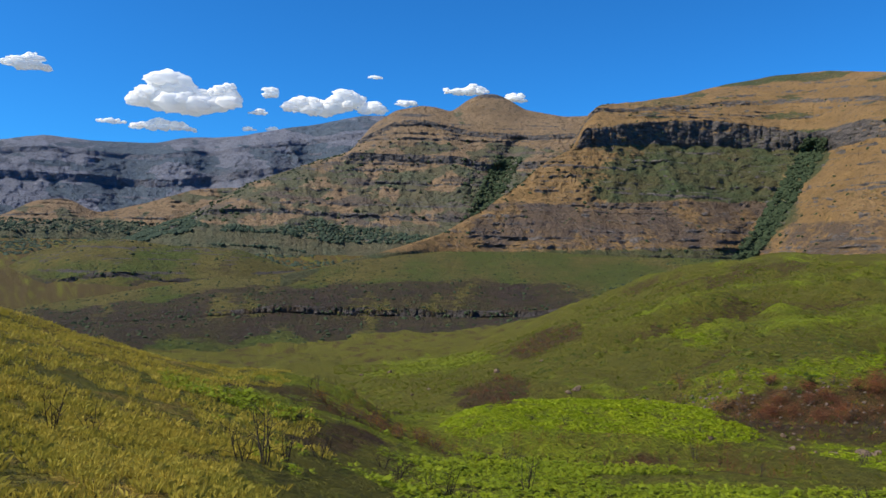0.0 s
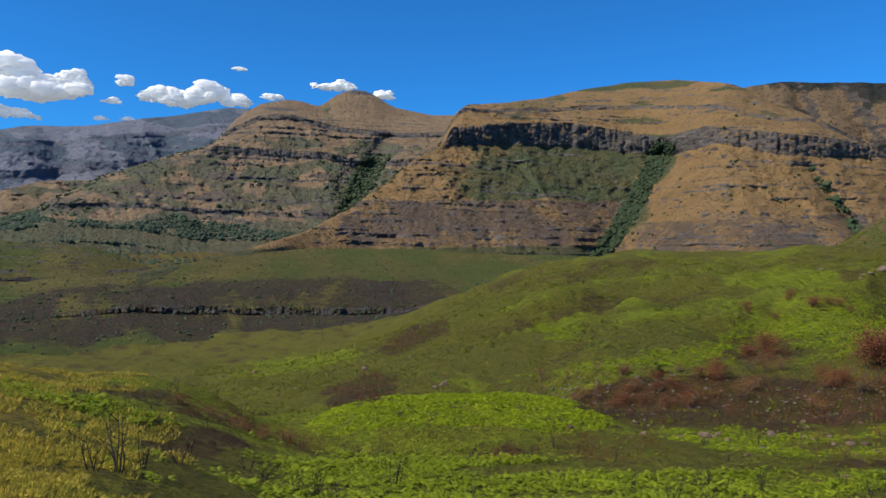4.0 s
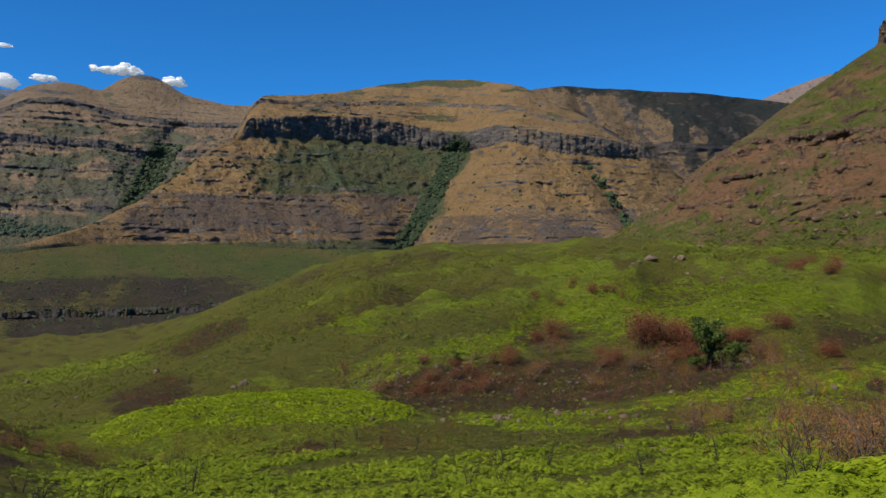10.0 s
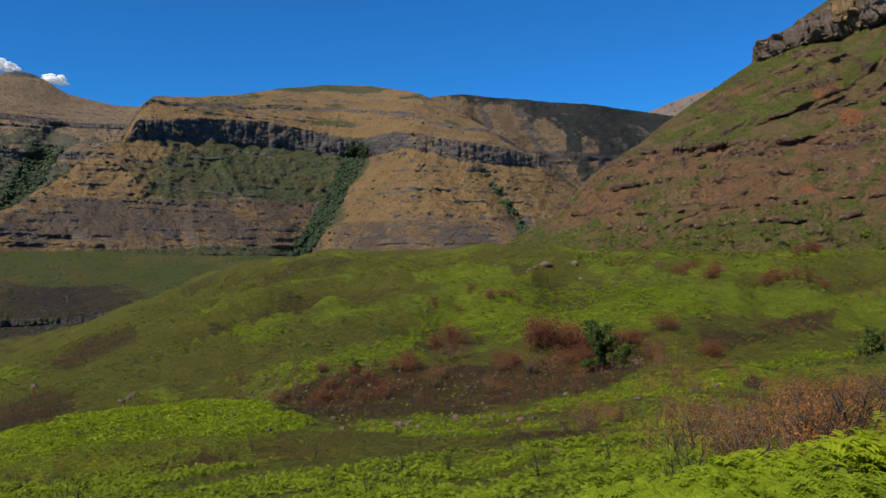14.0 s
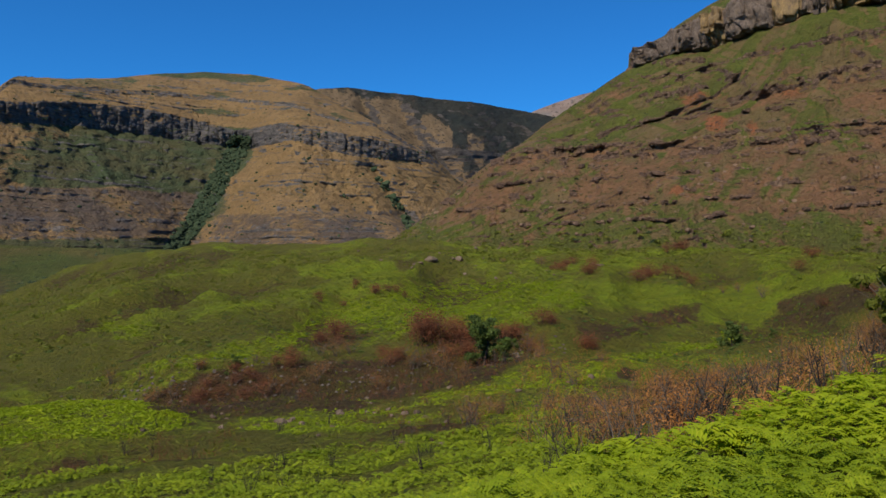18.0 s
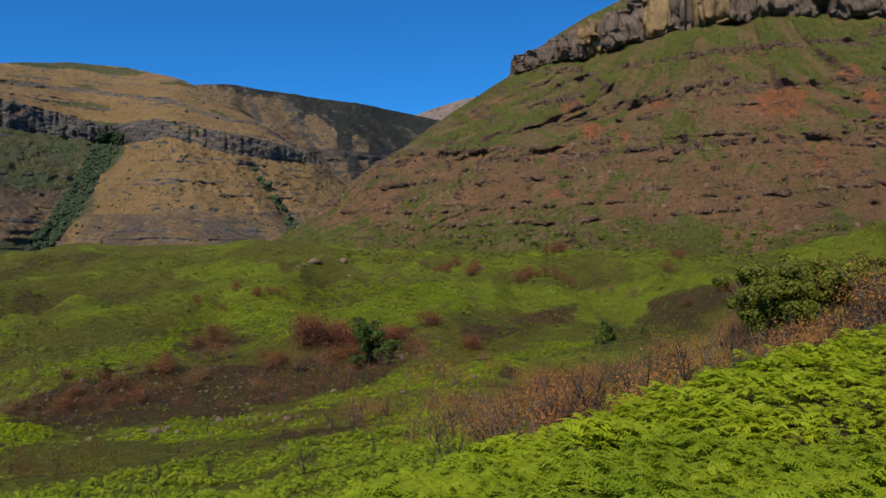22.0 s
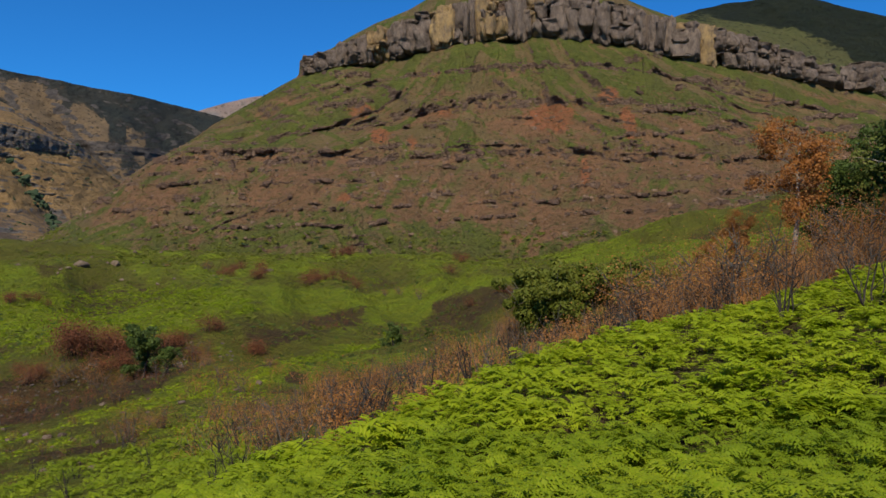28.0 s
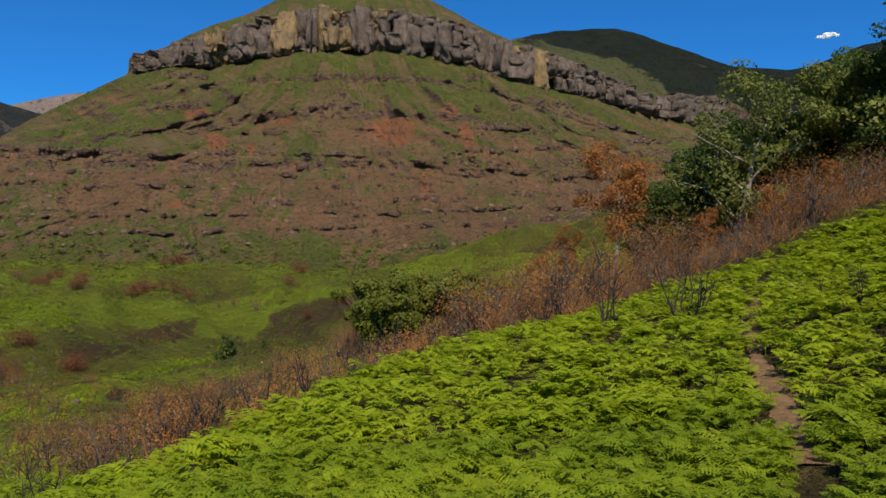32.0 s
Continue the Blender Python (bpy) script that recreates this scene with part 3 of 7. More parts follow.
# The right end is also set back, shade put into its shape.
_, BACK, _, BACK_EL = mountain("back_ridge", "shaded ridge with dark gullies behind the long mountain", az, lines, bands, mat_shaded_ridge, back_cover,
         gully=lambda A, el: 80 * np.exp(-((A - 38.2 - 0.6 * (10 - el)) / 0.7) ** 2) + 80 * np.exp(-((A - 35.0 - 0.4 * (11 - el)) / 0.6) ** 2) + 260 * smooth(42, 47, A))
az = np.arange(42, 64, 0.3)
lines = [(d, rise(d, e)) for d, e in ((4200, 0 * az + 3), (4650, along(az, [(42, 7.5), (46, 9.9), (47.7, 10.75), (50, 11.5), (52, 12.0), (58, 12.3), (64, 10)])), (4850, 0 * az + 4))]
mountain("far_summit", "pale pinkish summit far behind the ridge", az, lines, [("slope", 50, 40, 0, 0, 0, 0), ("back_slope", 3, 0, 0, 0, 0, 0)], mat_summit, lambda A, el, D, Z, arc: stack(0 * A, 0 * A, 0 * A))

# the near mountain with the tall cliff on top
az = np.arange(30, 104, 0.085)
fall = 1 + 0.42 * np.clip((70 - az) / 33, 0, 1.4) ** 2 + 0.3 * np.clip((az - 80) / 16, 0, 2) ** 2
ol = along(az, [(30, -1.5), (36, 0.75), (37.1, 1.19), (39.5, 2.94), (41.9, 4.94), (44.1, 6.79), (46.7, 8.3), (48.6, 9.78), (51, 11.29), (53.4, 12.8), (54.6, 13.45), (55.1, 13.56), (56.5, 14.1), (58.4, 14.6), (60.6, 14.53), (61.9, 15.1), (65.2, 15.9), (67.6, 16.25), (70.1, 16.43), (73.5, 16.5), (77.8, 15.82), (81.3, 15.0), (84.6, 13.88), (88.8, 12.9), (92.1, 11.72), (97, 10.6), (104, 8)], 0.2)
tp = along(az, [(30, -1.49), (53.4, 12.81), (54.7, 13.6), (54.95, 14.6), (57, 15.2), (58.4, 15.9), (60.3, 16.7), (62.7, 17.5), (65, 18.2), (68, 18.7), (71, 19.0), (74, 18.9), (77, 18.3), (80, 17.5), (82.1, 16.8), (86.3, 15.6), (88.8, 14.4), (91.9, 13.0), (92.2, 12.2), (93, 12.1), (93.6, 12.9), (97, 12.4), (104, 9)], 0.1)
tc = along(az, [(30, -1.48), (54.9, 14.7), (57, 15.5), (58.4, 16.4), (60.3, 17.35), (62.7, 18.3), (64.7, 19.4), (67, 20.6), (70, 21.4), (73, 21.2), (76, 19.95), (77.8, 19.2), (79.5, 18.3), (82.1, 17.2), (86.3, 15.9), (88.8, 14.7), (92, 13.15), (93, 12.2), (97, 12.6), (104, 9.1)], 0.2)
tp = np.where(az < 54.4, ol + 0.01, np.maximum(tp, ol + 0.01))
tc = np.where(az < 54.6, tp + 0.01, np.maximum(tc, tp + 0.01))
wide = np.clip((tc - tp) * 3, 0.02, 1)
low_of = lambda pts, k, bed=0: np.minimum(along(az, pts) + 0.32 * fbm(az / 3.2, 0.5, bed + 0.5, 4, 0.6) + (0.2 * fbm(az / 0.9, bed + 0.5, 7.5, 3) if bed % 1 else 0), ol - k)
lines = [(d * fall, rise(d * fall, e)) for d, e in (
    (330, np.minimum(0 * az - 2.2, ol - 1)), (365, low_of([(30, 0), (38, 0.9), (42, 0.7), (57, 0.75), (72, 0.4), (79, 1.7), (82, 3.2), (90, 4.5), (104, 5)], 0.5)),
    (445, low_of([(30, 4), (47, 5.5), (54, 5.7), (61.3, 5.33), (68, 4.7), (74, 4.3), (80, 4.6), (104, 5.5)], 0.4, 1)), (448.5, low_of([(30, 4.4), (47, 5.8), (61.3, 5.6), (68, 5.0), (74, 4.6), (80, 4.9), (104, 5.8)], 0.36, 1.001)),
    (520, low_of([(30, 7), (47, 7.2), (61.3, 7.7), (68, 8.0), (74, 7.6), (79, 7.3), (86, 7.0), (104, 6.8)], 0.3, 2)), (525, low_of([(30, 7.6), (47, 7.85), (61.3, 8.4), (68, 8.75), (74, 8.4), (79, 8.0), (86, 7.6), (104, 7.2)], 0.26, 2.001)),
    (605, low_of([(30, 9), (50.2, 8.5), (58, 9.9), (66, 11.1), (72, 11.5), (78.7, 11.3), (83, 10.5), (88, 8.9), (104, 8)], 0.2, 3)), (608, low_of([(30, 9.2), (50.2, 8.8), (58, 10.3), (66, 11.7), (72, 12.1), (78.7, 11.8), (83, 10.9), (88, 9.2), (104, 8.2)], 0.17, 3.001)),
    (665, low_of([(30, 12), (55.4, 12.6), (61.2, 13.1), (66, 13.9), (71, 14.4), (76, 14.3), (80.4, 13.5), (84.7, 12.4), (88.4, 11.0), (93, 9.7), (104, 9)], 0.12, 4)), (667.5, low_of([(30, 12.3), (55.4, 12.9), (61.2, 13.4), (66, 14.25), (71, 14.8), (76, 14.65), (80.4, 13.9), (84.7, 12.8), (88.4, 11.3), (93, 10), (104, 9.2)], 0.08, 4.001)),
    (720, ol), (732, tp))]
lines += [((735 + 120 * wide) * fall, rise((735 + 120 * wide) * fall, tc)), ((960 + 0 * az) * fall, rise(960 * fall, tc - 2)), (1200 * fall, rise(1200 * fall, tc - 14))]
bands = [("lower_slope", 4, 0, 0, 0, 0, 0), ("lower_slope", 76, 11, 5.2, 3.0, 0, 0), ("ledge", 9, 11, 0, 0, 4, 1.4), ("middle_slope", 48, 10, 4.1, 3.2, 0, 0), ("ledge", 14, 10, 4.1, 1.4, 4, 1.6), ("middle_slope", 54, 12, 4.1, 2.8, 0, 0), ("ledge", 13, 12, 0, 0, 5, 1.4),
         ("upper_slope", 40, 12, 6.3, 2.2, 0, 0), ("ledge", 10, 12, 0, 0, 4, 1.3), ("upper_slope", 30, 9, 0, 0, 0, 0), ("cliff_band", 56, 4, 6, 3, 14, 15), ("summit_slope", 26, 5, 6, 2.5, 0, 0), ("back_slope", 4, 0, 0, 0, 0, 0), ("back_slope", 2, 0, 0, 0, 0, 0)]


def near_ribs(A, el):
    """Grassy ribs that fan down from the cliff: 1 on a crest, 0 in the hollows between."""
    u = A - 2.3 * np.clip((69 - A) / 9, -0.9, 1) * (el - 10) + 0.8 * fbm(A / 4, el / 3, 4.5, 2)
    sharp = 1 - 2.3 * np.abs(perlin(u / 3.6, el / 16, 3.3))
    minor = 1 - 2.3 * np.abs(perlin(u / 1.5, el / 9, 8.3))
    return np.clip(sharp, 0, 1), np.clip(minor, 0, 1)


def near_rows(A, el):
    """Broken rows of hard rock that cross the slope: 1 on a row, 0 between."""
    a = A[0]
    total = 0 * el
    for e, w in ((3.2, 0.12), (4.2, 0.1), (5.1, 0.22), (6.2, 0.15), (7.0, 0.12), (7.7, 0.27), (8.5, 0.16), (10.2, 0.1), (11.9, 0.26), (14.0, 0.22)):
        mid = e + 0.04 * (a - 64) - 0.25 * fbm(a / 4, e, 0.5, 4, 0.6) - 0.1 * np.clip((a - 76) / 4, 0, 3) * (e > 9)
        share = smooth(-0.05, 0.45, fbm(a / 1.9, e * 3.1, 6.5, 5, 0.75))
        total = np.maximum(total, np.exp(-((el - mid) / (w * (0.55 + 0.6 * share))) ** 2) * share)
    return total * np.where((A < 55) & (el > 8.7), 0.0, 1.0)


def near_shape(A, el):
    sharp, minor = near_ribs(A, el)
    high = smooth(7.2, 9.0, el) * smooth(0.1, 1.0, np.interp(A, az, ol) - el)
    low = smooth(0.6, 2.0, el) * (1 - smooth(7.2, 9.0, el))
    step = 2.5 * near_rows(A, el + 0.2) - 2.2 * near_rows(A, el)
    return step - (6.0 * high + 1.2 * low) * smooth(0, 1, sharp) - (2.5 * high + 2.0 * low) * smooth(0, 1, minor)


def near_cover(A, el, D, Z, arc):
    n = fbm(arc / 55, Z / 22, 3.0, 4) + 0.5 * fbm(arc / 26, Z / 16, 1.0, 3)
    f = fbm(arc / 12, Z / 6, 6.0, 3)
    flute = fbm((arc + 0.9 * Z) / 17, Z / 110, 5.0, 3)
    rim = np.interp(A, az, ol)
    shoulder = smooth(8.0, 8.8, el + 0.5 * n) * smooth(66, 50, A)
    apron = smooth(-4.2, -2.2, el - rim + 0.6 * n) * smooth(54, 58, A)
    foot = smooth(3.2, 1.0, el + 0.8 * n)
    green = 0.05 + 0.75 * smooth(0.05, 0.4, flute) + 0.35 * n + 0.25 * f + 0.3 * shoulder + 0.2 * apron + 0.4 * foot + 0.15 * smooth(50, 40, A)
    streak = fbm((arc - 0.8 * Z) / 9, Z / 30, 7.0, 3)
    middle = smooth(8.6, 7.6, el + 0.6 * n) * smooth(2.6, 3.8, el + n)
    sharp, minor = near_ribs(A, el)
    crest_green = smooth(0.45, 0.85, sharp) * (0.6 + 0.4 * smooth(7.0, 8.6, el)) + 0.45 * smooth(0.5, 0.9, minor)
    green = green * (1 - 0.15 * middle) - 0.08 * middle + 0.8 * crest_green * (1 - 0.35 * middle) + 0.03 + 0.6 * streak * middle
    brown = 0.44 - 0.5 * crest_green * (1 - 0.5 * middle) + 0.6 * n + 0.4 * f + 0.2 * middle - 0.4 * streak * middle - 0.25 * apron - 0.2 * shoulder - 0.3 * foot + 0.2 * smooth(60, 70, A) * smooth(12.4, 11, el)
    rock = 0.40 * smooth(0.2, 0.55, f) * smooth(13.5, 12.5, el) + smooth(0, 0.06, el - rim) * smooth(0.02, -0.3, el - np.interp(A, az, tp)) * (A > 54.5)
    rock = np.maximum(rock, 0.85 * near_rows(A, el) * (0.8 + 0.5 * f))
    red = sum(h * np.exp(-((A - q) / w) ** 2 - ((el - e) / t) ** 2) for q, e, w, t, h in ((60.6, 9.3, 0.6, 0.5, 1.4), (59.2, 11.1, 0.9, 0.5, 1.1), (65.4, 11.1, 0.8, 0.4, 0.8), (73.4, 10.7, 1.7, 1.0, 1.15), (77.6, 12.0, 0.7, 0.6, 1.1), (79.2, 9.4, 0.4, 0.6, 1.2), (63.0, 8.9, 0.4, 0.6, 0.7), (75.9, 6.5, 0.35, 1.2, 0.9), (58.0, 4.7, 0.6, 0.35, 0.8), (78.9, 10.5, 0.5, 0.6, 1.0)))
    return stack(green, brown, rock, red * (1.25 + 0.6 * f))


near_root, NEAR, NEAR_C, NEAR_EL = mountain("near_mountain", "steep brown and green mountainside with rock ledges and a tall sandstone cliff", az, lines, bands, mat_near, near_cover, gully=near_shape,
                                            calm=lambda A, el: 1 - smooth(8.2, 9.0, el) * smooth(57, 54, A), beds=0.5, gate=0.3, fine=0.0)

NEAR_STONE = np.where((NEAR_EL < np.interp(np.degrees(np.arctan2(NEAR[..., 0], NEAR[..., 1])), az, ol) - 0.05), NEAR_C[..., 2] - 0.12, 0)
ol_near, tp_near, fall_near = ol, tp, fall

# the dark hill behind its shoulder, shadow painted over its wooded flank
az = np.arange(74, 130, 0.2)
dk = along(az, [(74, 12), (79, 16), (81.7, 17.0), (83.8, 17.56), (85.9, 17.8), (89.6, 17.71), (91.6, 17.21), (94.4, 16.07), (98.2, 14.52), (101.9, 13.93), (103.3, 14.15), (106, 15.0), (112, 16), (130, 12)])
lines = [(d, rise(d, e)) for d, e in ((1300, 0 * az + 4), (1500, dk * 0.66), (1950, dk), (2300, dk - 3), (2600, dk - 12))]
bands = [("slope", 40, 20, 0, 0, 0, 0), ("slope", 60, 36, 0, 0, 0, 0), ("back_slope", 3, 0, 0, 0, 0, 0), ("back_slope", 2, 0, 0, 0, 0, 0)]
# Green share paints the cloud shadow; the flank is set back for self-shade.
_, DARK, _, DARK_EL = mountain("dark_hill", "rounded green hill, shadow painted over its dark wooded flank", az, lines, bands, mat_shadowed_heath,
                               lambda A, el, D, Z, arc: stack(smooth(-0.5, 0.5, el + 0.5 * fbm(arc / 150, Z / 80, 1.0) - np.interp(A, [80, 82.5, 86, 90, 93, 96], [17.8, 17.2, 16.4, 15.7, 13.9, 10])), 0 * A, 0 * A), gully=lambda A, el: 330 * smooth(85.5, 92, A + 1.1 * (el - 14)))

# the brown hill with the low cliff, across the stream
az = np.arange(-34, 26, 0.09)
c1 = along(az, [(-34, -4.8), (-23, -4.3), (-18.5, -4.0), (-12, -3.65), (-9, -3.85), (-3.5, -3.95), (2.8, -4.0), (7.5, -3.8), (10.4, -2.9), (14, -1.6), (18, -0.4), (26, 0.3)])
c2 = c1 + along(az, [(-34, 0.1), (-18, 0.15), (-12, 0.55), (-9, 0.65), (-2, 0.62), (4, 0.55), (8, 0.35), (11, 0.1), (26, 0.05)])
br = along(az, [(-34, -4.2), (-23, -3.0), (-16, -2.0), (-9, -1.7), (-2, -1.2), (4, -1.3), (9, -1.5), (12, -1.4), (16, -0.6), (20, 0.4), (26, 0.5)])
bh_c = along(az, [(-34, -4), (-23, -2.2), (-16.3, -1.1), (-12.7, -0.94), (-9.4, -0.41), (-6.1, 0.26), (-3, 0.7), (-0.2, 0.95), (7.5, 0.95), (15, 0.62), (21, 0.55), (26, 0.6)])
bh_d = along(az, [(-34, 1000), (-12, 1000), (-8, 1010), (-3.6, 1240), (0, 1450), (10, 1590), (20, 1650), (26, 1650)], 0.6)
ft = along(az, [(-34, -6), (-23.3, -5.6), (-15, -7.2), (-9.3, -7.1), (-3.5, -6.9), (2.9, -5.6), (7.5, -4.5), (10.4, -3.4), (14, -2.4), (20, -1.0), (26, 0)])
lines = [(470 + 0 * az, rise(470, ft - 1.5)), (540 + 0 * az, rise(540, ft)), (720 + 0 * az, rise(720, c1)), (725 + 0 * az, rise(725, c2)), (840 + 0 * az, rise(840, br)), (bh_d, rise(bh_d, bh_c)), (bh_d + 200, rise(bh_d + 200, bh_c - 1.5)), (bh_d + 500, rise(bh_d + 500, bh_c - 4))]
bands = [("lower_slope", 4, 0, 0, 0, 0, 0), ("lower_slope", 44, 15, 0, 0, 0, 0), ("cliff_band", 14, 4, 0, 0, 6, 9), ("upper_slope", 36, 12, 9, 4, 0, 0), ("grassy_top", 34, 14, 0, 0, 0, 0), ("back_slope", 3, 0, 0, 0, 0, 0), ("back_slope", 2, 0, 0, 0, 0, 0)]


def band_cover(A, el, D, Z, arc):
    n = fbm(arc / 50, Z / 25, 4.0, 4)
    top, bot = np.interp(A, az, br), np.interp(A, az, c1)
    brown = smooth(0.3, -0.2, el - top + 0.5 * n) * smooth(-2.3, -1.2, el - bot + 0.9 * n) * smooth(13, 9, A) * (0.86 + 0.6 * n + 0.35 * fbm(arc / 16, Z / 6, 2.0, 3))
    green = 0.62 + 0.5 * n + 0.3 * smooth(-1, -2, el - bot)
    dry = smooth(-0.2, 0.4, el - top) * smooth(4, -4, A)
    return stack(green - 0.35 * dry, brown, 0.12 + 0 * n)


band_root, BAND, _, BAND_EL = mountain("brown_hill", "burnt brown hill with a low dark cliff and a grassy top", az, lines, bands, mat_hill, band_cover, "hills", beds=0.25)

# the rounded hill further down the valley
az = np.arange(-50, -7, 0.14)
h2 = along(az, [(-50, 1.5), (-36, -1.2), (-30.1, -0.77), (-28.2, 0.55), (-24.8, 1.38), (-22.7, 1.51), (-19.7, 1.09), (-15.1, 0.95), (-11, -0.5), (-7, -2)])
lines = [(d, rise(d, e)) for d, e in ((1050, 0 * az - 5.5), (1150, h2 * 0 - 4.2), (1380, h2 - 2.6), (1386, h2 - 2.25), (1700, h2), (1950, h2 - 1.2), (2300, h2 - 3))]
bands = [("slope", 4, 0, 0, 0, 0, 0), ("slope", 24, 14, 0, 0, 0, 0), ("cliff_band", 7, 6, 0, 0, 14, 5), ("slope", 28, 16, 16, 6, 0, 0), ("back_slope", 4, 0, 0, 0, 0, 0), ("back_slope", 2, 0, 0, 0, 0, 0)]
hill_root, HILL, _, HILL_EL = mountain("valley_hill", "rounded grassy hill with dark ledges in the valley", az, lines, bands, mat_hill,
                    lambda A, el, D, Z, arc: stack(0.45 + 0.8 * fbm(arc / 90, Z / 40, 2.2) + 0.3 * smooth(-3, -4, el), 0.5 * smooth(-1, -1.6, el) * smooth(-4, -3, el) + 0.6 * fbm(arc / 60, Z / 20, 8.2), 0.1 + 0 * A), "hills")

